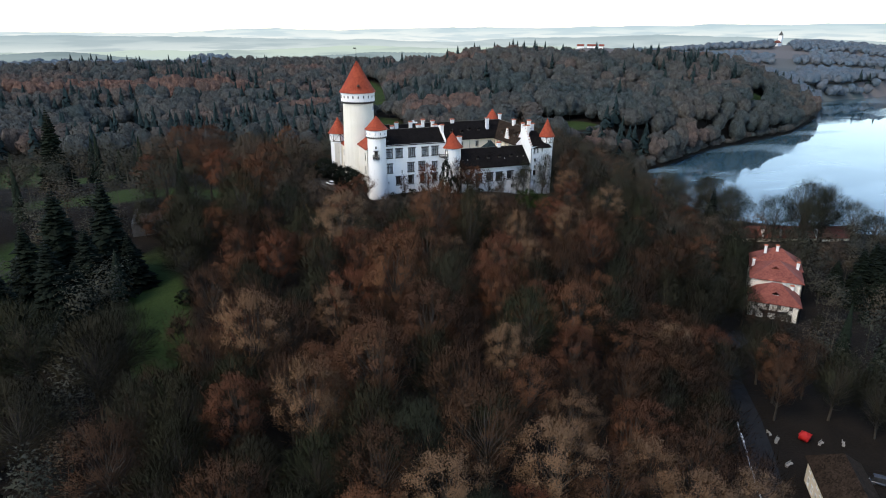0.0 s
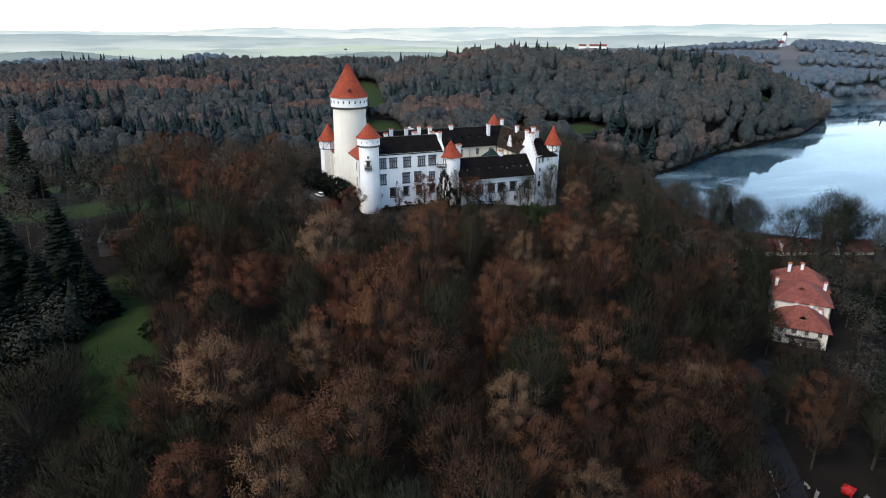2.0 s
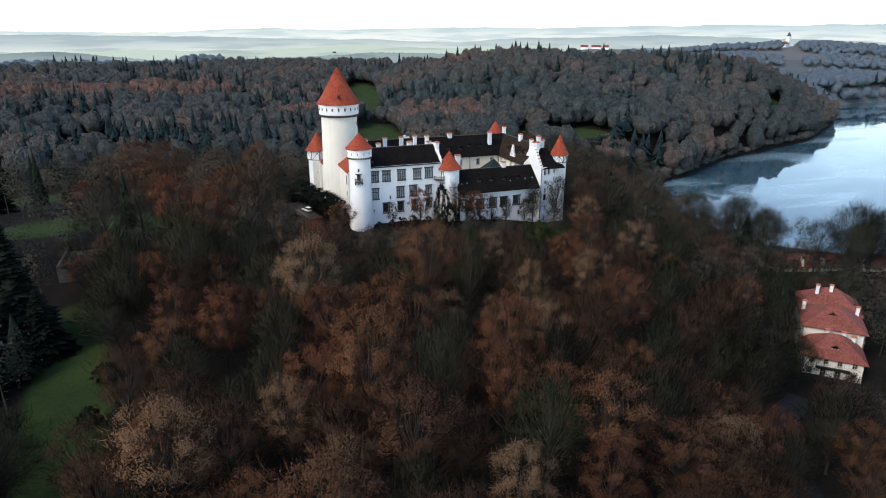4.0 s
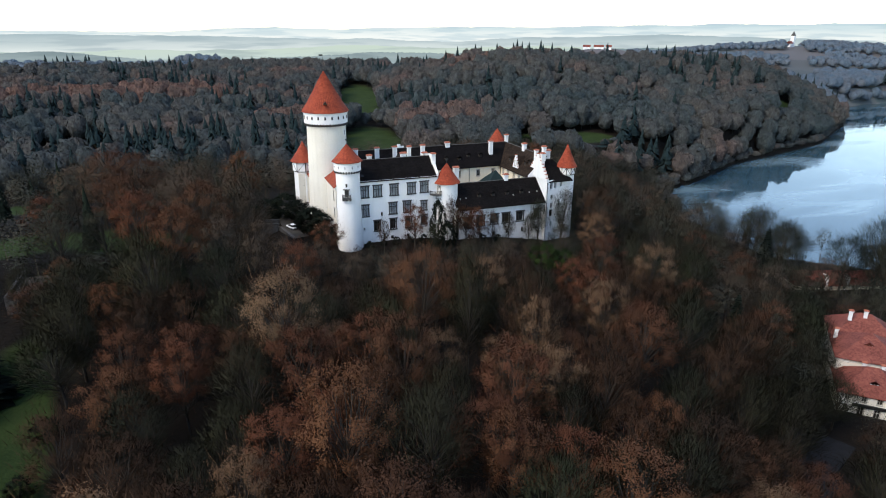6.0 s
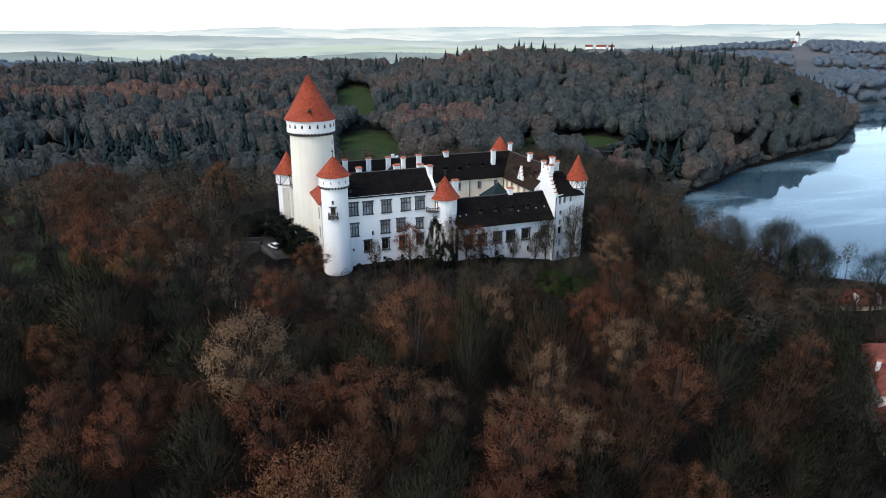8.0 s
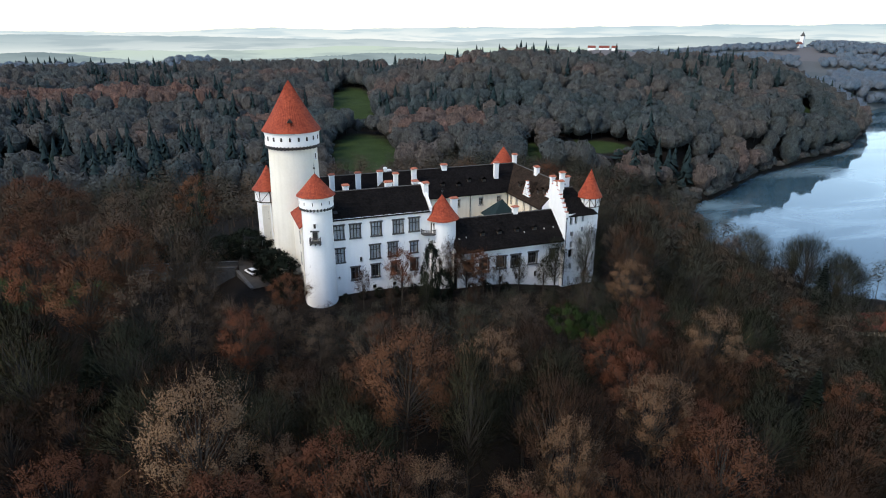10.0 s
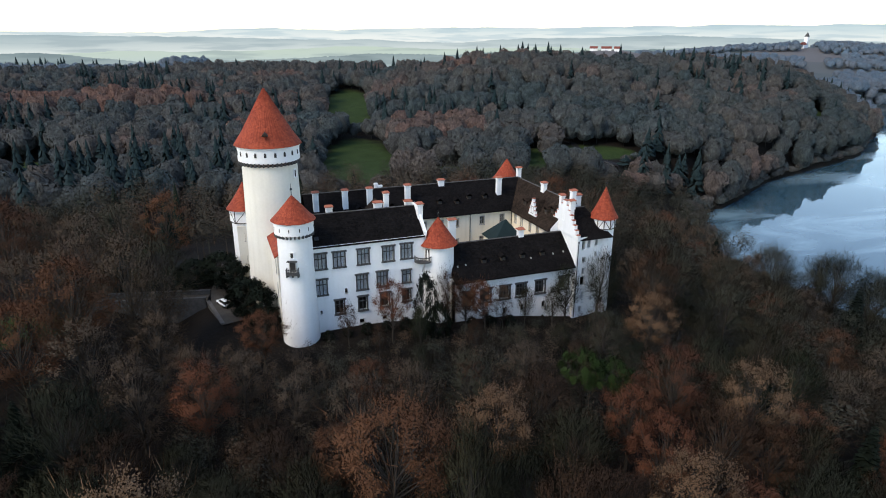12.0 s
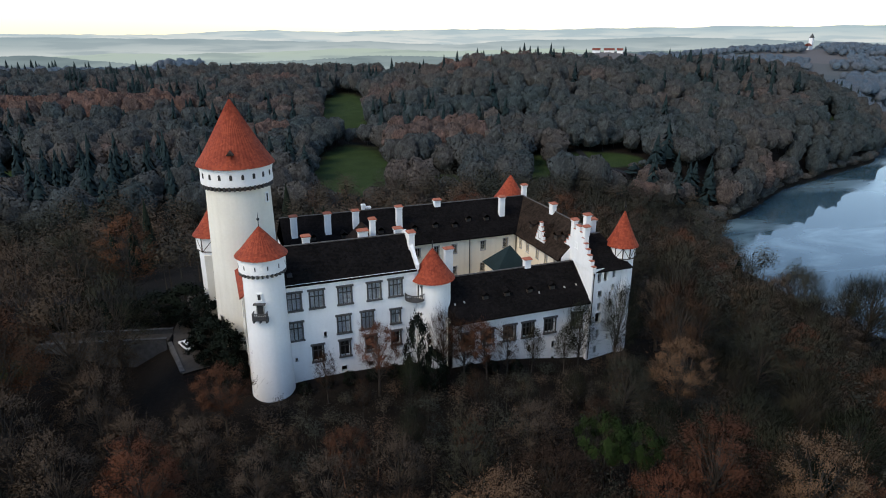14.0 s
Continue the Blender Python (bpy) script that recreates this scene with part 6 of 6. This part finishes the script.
for y in np.arange(96, 440, 2.6):
    far.append((float(shore_x(y)) - trng.uniform(1.5, 7.0), float(y), trng.uniform(4, 9), trng.uniform(2.6, 4.2), trng.uniform(0.15, 0.6)))
far = [(x, y, low_enough(x, y, h), r * min(1, 0.25 + 0.75 * low_enough(x, y, h) / h), t) for x, y, h, r, t in far]
farfir = [(x, y, low_enough(x, y, h), r, t) for x, y, h, r, t in farfir]
woods("woodland", mid, "late autumn woodland of bare and rust-brown trees", 860, 0.038, WOOD_NEAR, leaves=(160, 0.05))
woods("undergrowth", brush, "brown thicket on the slope below the castle", 620, 0.036, WOOD_NEAR, leaves=(160, 0.05))
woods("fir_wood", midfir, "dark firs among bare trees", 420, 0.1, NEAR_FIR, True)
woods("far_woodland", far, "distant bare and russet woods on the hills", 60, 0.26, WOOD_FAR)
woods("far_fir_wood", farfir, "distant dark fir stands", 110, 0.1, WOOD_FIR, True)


def field_there(x, y):
    """Two long open fields on the church hill, and smaller gaps."""
    u = (x - 1000) * 0.77 - (y - 800) * 0.64
    v = (x - 1000) * 0.64 + (y - 800) * 0.77
    return -230 < u < 120 and 60 < v + 14 * math.sin(u * 0.02) < 190 or 60 < u < 330 and -150 < v < -30 or noise.noise((x * 0.006, y * 0.009, 3)) < -0.30


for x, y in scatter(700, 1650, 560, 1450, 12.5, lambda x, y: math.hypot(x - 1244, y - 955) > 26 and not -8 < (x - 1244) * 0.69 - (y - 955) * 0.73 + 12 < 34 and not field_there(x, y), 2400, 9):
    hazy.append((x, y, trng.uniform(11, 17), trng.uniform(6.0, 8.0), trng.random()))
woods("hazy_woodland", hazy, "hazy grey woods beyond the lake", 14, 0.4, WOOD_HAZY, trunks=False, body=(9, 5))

# ---------------------------------------------------------------- houses and things below the hill and round the castle


def hip_house(name, label, category, at, turn, blocks, wall, roof):
    """A house of blocks (x0, x1, y0, y1, z0, eaves, ridge, windows in front), each with its hipped roof."""
    ob = thing(name, label, category, at, turn)
    for x0, x1, y0, y1, z0, ze, zr, wins in blocks:
        holes = [(u, z, w, h, "sash", False) for u, z, w, h in wins]
        wing_wall(ob, x0, y0, x1, y0, z0, ze, holes, wall, 0.4)
        wing_wall(ob, x1, y0, x1, y1, z0, ze, [], wall, 0.4), wing_wall(ob, x1, y1, x0, y1, z0, ze, [], wall, 0.4), wing_wall(ob, x0, y1, x0, y0, z0, ze, [], wall, 0.4)
        core(ob, x0 + 0.8, x1 - 0.8, y0 + 1.0, y1 - 0.8, z0, ze - 0.1)
        bm = bmesh.new()
        long_x = (x1 - x0) >= (y1 - y0)
        hip = min(x1 - x0, y1 - y0) * 0.5 * 0.97
        if long_x:
            gable_roof(bm, x0, x1, y0, y1, ze, zr, 0.6, 0.2, hip, hip)
        else:
            gable_roof(bm, -y1, -y0, x0, x1, ze, zr, 0.6, 0.2, hip, hip)
            for v in bm.verts:
                v.co = Vector((v.co.y, -v.co.x, v.co.z))
            bmesh.ops.reverse_faces(bm, faces=bm.faces)
        part("roof", bm, roof, ob, "red-tiled hipped roof")
    return ob


villa = hip_house("villa", "pale two-storey villa with stacked red hipped roofs", "house", (111.0, -79.5, -38.5), -45.0,
                  [(-7.6, 7.6, 0, 13, 0, 6.3, 11.0, [(1.6, 3.9, 1.0, 1.5), (5.2, 3.9, 1.0, 1.5), (8.6, 3.9, 1.0, 1.5), (12.2, 3.9, 1.0, 1.5), (1.6, 0.6, 1.0, 1.7), (4.8, 0.1, 1.3, 2.2), (8.4, 0.1, 1.3, 2.2), (12.2, 0.6, 1.0, 1.7)]),
                   (-7.6, 8.4, 11, 27, 0, 10.6, 15.2, []),
                   (-7.6, 9.0, 24, 38, 0, 10.8, 16.0, [])], CREAM, OLD_RED_TILE)
for x, y, z, tall in ((-0.2, 15.2, 11.8, 1.5), (0, 2.4, 7.3, 1.2)):
    bm = bmesh.new()
    box(bm, x - 0.9, x + 0.9, y, y + 2.5, z, z + tall)
    d = part("dormer", bm, PLASTER, villa)
    bm = bmesh.new()
    gable_roof(bm, -y - 2.6, -y + 0.2, x - 1.1, x + 1.1, z + tall, z + tall + 0.7, 0.1, 0.1)
    for v in bm.verts:
        v.co = Vector((v.co.y, -v.co.x, v.co.z))
    bmesh.ops.reverse_faces(bm, faces=bm.faces)
    part("dormer_roof", bm, OLD_RED_TILE, d)
    bm = bmesh.new()
    box(bm, x - 0.55, x - 0.08, y - 0.05, y + 0.02, z + 0.3, z + tall - 0.1), box(bm, x + 0.08, x + 0.55, y - 0.05, y + 0.02, z + 0.3, z + tall - 0.1)
    part("dormer_pane", bm, DARK_ROOM, d)
for x, y, z in ((-3.4, 28, 17.6), (0.6, 30, 17.4), (-7.0, 22, 14.0), (7.4, 23, 14.0), (-1.6, 9, 11.0), (2.6, 9, 11.0), (5.4, 10, 9.6)):
    chimney(villa, x, y, z - 3.2, z, 0.9, 0.7)
bm = bmesh.new()
box(bm, -4.2, 4.2, -0.55, 0.05, 2.6, 3.3)
part("awning", bm, METAL, villa, "dark sign board over the doors")

row = thing("long_house", "long low house with red-tiled roof by the lake", "house", (190, -16, -39.5), -21)
wing_wall(row, -26, -4, 26, -4, 0, 3.4, [(3 + 5 * i, 1.2, 1.1, 1.3, "sash", False) for i in range(10)], YELLOW, 0.4)
wing_wall(row, 26, -4, 26, 4, 0, 3.4, [], YELLOW, 0.4), wing_wall(row, 26, 4, -26, 4, 0, 3.4, [], YELLOW, 0.4), wing_wall(row, -26, 4, -26, -4, 0, 3.4, [], YELLOW, 0.4)
core(row, -25, 25, -3, 3, 0, 3.3)
bm = bmesh.new()
gable_roof(bm, -26.5, 26.5, -4, 4, 3.4, 7.4, 0.5, 0.2)
part("roof", bm, OLD_RED_TILE, row, "red-tiled long roof")
for x in (-21, -17.5, -9, -3, 6, 14):
    small_dormer(row, x, -2.6, 4.7, 1.2, 1.0, OLD_RED_TILE)
for x in (-14.5, -6.5, 10):
    bm = bmesh.new()
    box(bm, x - 0.18, x + 0.18, -4.55, -1.0, 3.0, 6.7)
    part("fire_wall", bm, PLASTER, row)

shed = thing("small_house", "small pale house among trees by the lake", "house", (151, -44, -38.6), -20)
wing_wall(shed, -4, -3, 4, -3, 0, 3, [(1.5, 0.9, 1, 1.3, "sash", False), (5.5, 0.9, 1, 1.3, "sash", False)], PLASTER, 0.3)
wing_wall(shed, 4, -3, 4, 3, 0, 3, [], PLASTER, 0.3), wing_wall(shed, 4, 3, -4, 3, 0, 3, [], PLASTER, 0.3), wing_wall(shed, -4, 3, -4, -3, 0, 3, [], PLASTER, 0.3)
core(shed, -3.5, 3.5, -2.4, 2.4, 0, 2.9)
bm = bmesh.new()
gable_roof(bm, -4.3, 4.3, -3, 3, 3, 5.4, 0.4, 0.15)
part("roof", bm, BROWN_TILE, shed)

# the yellow house beside the lane
inn = thing("yellow_house", "yellow house beside the lane with long brown tiled roof", "house", (52.0, -142.9, -38.6), -126)
rows = [(2.0 + 2.6 * i, z, 0.9, 1.4, "plain", False) for i in range(8) for z in (0.9, 3.9)]
wing_wall(inn, 0, 0, 24, 0, 0, 6.2, [(u, z, w, h, st_, cu_) for u, z, w, h, st_, cu_ in rows], YELLOW, 0.4)
wing_wall(inn, 24, 9.5, 0, 9.5, 0, 6.2, [], YELLOW, 0.4)
wing_wall(inn, 0, 9.5, 0, 0, 0, 6.2, [], YELLOW, 0.4)
core(inn, 0.8, 23.5, 1.0, 8.8, 0, 6.2)
bm = bmesh.new()
gable_roof(bm, 0, 24, 0, 9.5, 6.4, 10.8, 0.6, 0.2, 4.0, 0.0)
part("roof", bm, BROWN_TILE, inn, "brown tiled hipped roof")

tent = thing("garden_tent", "small bright red garden tent in a yard", "tent", (65.0, -131.9, gz(65, -131.9)), 20)
tent.scale = (0.72, 0.72, 0.8)
bm = bmesh.new()
box(bm, -1.5, 1.5, -1.5, 1.5, 0.5, 2.3)
bmesh.ops.bevel(bm, geom=list(bm.edges), offset=0.25, segments=2, affect="EDGES")
part("cover", bm, RED_CLOTH, tent, "", True)
bm = bmesh.new()
hull(bm, [(-1.7, -1.7, 2.25), (1.7, -1.7, 2.25), (1.7, 1.7, 2.25), (-1.7, 1.7, 2.25), (0, 0, 3.3)], [(0, 1, 4), (1, 2, 4), (2, 3, 4), (3, 0, 4), (3, 2, 1, 0)])
part("canopy", bm, RED_CLOTH, tent)
for sx_ in (-1.45, 1.45):
    for sy_ in (-1.45, 1.45):
        bm = bmesh.new()
        turned(bm, [(0.05, -0.1), (0.05, 0.6)], 8, sx_, sy_)
        part("leg", bm, METAL, tent)


def car(label, at, turn, paint, length=4.3, tall=1.48):
    """A parked car with cabin, wheels and windows; it points along +x."""
    ob = thing("car", label, "car", at, turn, group="parked cars")
    L, W = length / 2, 0.88
    bm = bmesh.new()
    side = [(-L, 0.35), (-L, 0.85), (-L + 0.25, 0.98), (L - 1.3, 0.95), (L - 0.15, 0.78), (L, 0.6), (L, 0.35)]
    for a in (-W, W):
        for x, z in side:
            bm.verts.new((x, a * (0.96 if z > 0.9 else 1), z))
    bm.verts.ensure_lookup_table()
    k = len(side)
    bm.faces.new([bm.verts[i] for i in range(k)])
    bm.faces.new([bm.verts[k + i] for i in reversed(range(k))])
    for i in range(k):
        j = (i + 1) % k
        bm.faces.new((bm.verts[j], bm.verts[i], bm.verts[k + i], bm.verts[k + j]))
    bmesh.ops.recalc_face_normals(bm, faces=bm.faces)
    bmesh.ops.bevel(bm, geom=list(bm.edges), offset=0.06, segments=2, affect="EDGES")
    part("body", bm, paint, ob, "", True)
    bm = bmesh.new()
    hull(bm, [(-L + 0.15, -W * 0.92, 0.9), (L - 1.15, -W * 0.92, 0.9), (L - 1.15, W * 0.92, 0.9), (-L + 0.15, W * 0.92, 0.9),
              (-L + 0.55, -W * 0.74, tall), (L - 1.95, -W * 0.74, tall), (L - 1.95, W * 0.74, tall), (-L + 0.55, W * 0.74, tall)],
         [(0, 1, 5, 4), (1, 2, 6, 5), (2, 3, 7, 6), (3, 0, 4, 7), (4, 5, 6, 7)])
    part("cabin_glass", bm, METAL, ob, "dark car windows")
    bm = bmesh.new()
    box(bm, -L + 0.5, L - 1.9, -W * 0.76, W * 0.76, tall - 0.03, tall + 0.05)
    bmesh.ops.bevel(bm, geom=list(bm.edges), offset=0.03, segments=1, affect="EDGES")
    part("roof", bm, paint, ob)
    for x in (-L + 0.8, L - 0.85):
        for y in (-W + 0.08, W - 0.08):
            bm = bmesh.new()
            turned(bm, [(0.001, -0.1), (0.28, -0.1), (0.32, -0.06), (0.32, 0.06), (0.28, 0.1), (0.001, 0.1)], 16)
            w = part("wheel", bm, RUBBER, ob, "", True)
            w.matrix_basis = pose(x, y, 0.32, 90, 0, 0)
    for y in (-0.6, 0.6):
        bm = bmesh.new()
        box(bm, L - 0.06, L + 0.02, y - 0.16, y + 0.16, 0.6, 0.74)
        part("headlight", bm, WHITE_PAINT, ob)
    return ob


SILVER = surface("silver_paint", (0.55, 0.56, 0.58), (0.66, 0.67, 0.68), 2, 0.3, 0.02, spec=0.6)
DARK_CAR = surface("dark_paint", (0.03, 0.035, 0.045), (0.05, 0.055, 0.065), 2, 0.25, 0.02, spec=0.6)
car("white hatchback parked on the castle drive", (-17.4, 17.6, gz(-17.4, 17.6) + 0.16), 112, WHITE_PAINT)
car("white car parked in the yard", (63.7, -148.2, gz(63.7, -148.2)), 35, WHITE_PAINT, 4.0)
car("long dark van parked in the yard", (67.2, -150.0, gz(67.2, -150)), -48, DARK_CAR, 5.6, 2.0)
car("pale car parked beside the yellow house", (63.4, -144.2, gz(63.4, -144.2)), 60, SILVER)


def bench_pile(label, x, y, turn, w, mat):
    """A garden bench with slatted seat and back."""
    ob = thing("garden_bench", label, "bench", (x, y, gz(x, y)), turn)
    bm = bmesh.new()
    for i in range(4):
        box(bm, -w / 2, w / 2, -0.3 + i * 0.15, -0.18 + i * 0.15, 0.42, 0.47)
    part("seat", bm, mat, ob)
    bm = bmesh.new()
    for i in range(3):
        box(bm, -w / 2, w / 2, 0.3, 0.34, 0.55 + i * 0.14, 0.65 + i * 0.14)
    part("backrest", bm, mat, ob)
    for a in (-w / 2 + 0.15, w / 2 - 0.15):
        bm = bmesh.new()
        box(bm, a - 0.05, a + 0.05, -0.3, 0.34, -0.1, 0.42), box(bm, a - 0.05, a + 0.05, 0.28, 0.36, 0.4, 0.95)
        part("leg", bm, mat, ob)


for x, y, t_, w in ((58.4, -130, 30, 2.6), (67.8, -134.2, 15, 1.8), (73, -136, 40, 1.8), (59.2, -127, 70, 1.5), (53.2, -138, 10, 2.2)):
    bench_pile("pale wooden garden bench in the yard", x, y, t_, w, WEATHERED_WOOD)

# white kerb stones along the lane
kb = bmesh.new()
box(kb, -0.45, 0.45, -0.16, 0.16, -0.3, 0.45)
bmesh.ops.bevel(kb, geom=list(kb.edges), offset=0.05, segments=1, affect="EDGES")
kerb_me = bpy.data.meshes.new("kerb_stone")
kb.to_mesh(kerb_me)
kb.free()
kerb_me.materials.append(WHITE_PAINT)
kx0, ky0, kx1, ky1 = 55.2, -121.0, 35.5, -147.6
for i in range(24):
    t_ = i / 23
    x, y = kx0 + (kx1 - kx0) * t_, ky0 + (ky1 - ky0) * t_
    ob = new("kerb_stone", kerb_me)
    tagged(ob, "whitewashed kerb stone beside the lane", "kerb stone", "kerb stones along the lane")
    ob.matrix_basis = pose(x, y, gz(x, y) + 0.25, 0, 0, 53.5)

# stone bridge to the castle gate
bridge = thing("stone_bridge", "dark stone bridge with low parapets over the dry moat", "bridge")
bm = bmesh.new()
mb = Matrix.Translation((-20.6, 23.3, 0)) @ Matrix.Rotation(radians(166), 4, "Z")
box(bm, 0, 24, -2.4, 2.4, -13, -3.0, mb)
part("body", bm, STONE, bridge)
bm = bmesh.new()
box(bm, 0, 24, -1.95, 1.95, -3.0, -2.9, mb)
part("deck", bm, GRAVEL, bridge)
for a in (-2.4, 1.9):
    bm = bmesh.new()
    box(bm, 0, 24, a, a + 0.5, -3.0, -2.0, mb), box(bm, -0.1, 24.1, a - 0.08, a + 0.58, -2.0, -1.85, mb)
    part("parapet", bm, STONE, bridge)

moat = thing("moat_wall", "dark stone retaining wall along the castle drive above the moat", "wall")
bm = bmesh.new()
mw = Matrix.Translation((-20.3, 21.0, 0)) @ Matrix.Rotation(radians(-79), 4, "Z")
box(bm, 0, 13, -0.6, 0, -13, -2.9, mw)
part("wall", bm, STONE, moat)
bm = bmesh.new()
box(bm, -0.1, 13.1, -0.7, 0.1, -2.9, -2.65, mw)
part("coping", bm, RIDGE, moat, "weathered coping stones")

terr = thing("terrace_wall", "low stone terrace wall with paved top in the park", "wall")
bm = bmesh.new()
box(bm, -84.5, -57, -14.0, -13.3, -10, -2.4), box(bm, -85.2, -84.5, -14.0, 4, -10, -2.4)
part("wall", bm, STONE, terr)
bm = bmesh.new()
box(bm, -84.4, -74, -13.2, 0, -7, -3.1)
part("paving", bm, GRAVEL, terr)

# church tower on the far hill
church = thing("church", "white church with tall tower and dark spire on a far hill", "church", (1244, 963, gz(1244, 963)), 20)
bm = bmesh.new()
box(bm, -3.8, 3.8, -3.8, 3.8, -3, 24)
part("tower", bm, PLASTER, church)
bm = bmesh.new()
hull(bm, [(-4.2, -4.2, 24), (4.2, -4.2, 24), (4.2, 4.2, 24), (-4.2, 4.2, 24), (0, 0, 34)], [(0, 1, 4), (1, 2, 4), (2, 3, 4), (3, 0, 4), (3, 2, 1, 0)])
part("spire", bm, STONE, church, "grey spire")
bm = bmesh.new()
box(bm, -22, -4.5, -5, 5, -3, 8)
part("nave", bm, PLASTER, church)
bm = bmesh.new()
gable_roof(bm, -22.5, -4.5, -5, 5, 8, 13, 0.5, 0.2)
part("roof", bm, OLD_RED_TILE, church)
farm = thing("farmhouse", "white farm buildings beyond the wooded ridge", "house", (596, 790, gz(596, 790)), -35)
for x, w in ((-16, 12), (2, 16), (22, 9)):
    bm = bmesh.new()
    box(bm, x, x + w, -4, 4, -3, 3.2)
    part("wall", bm, PLASTER, farm)
    bm = bmesh.new()
    gable_roof(bm, x - 0.4, x + w + 0.4, -4, 4, 3.2, 6.2, 0.4, 0.2)
    part("roof", bm, OLD_RED_TILE, farm)
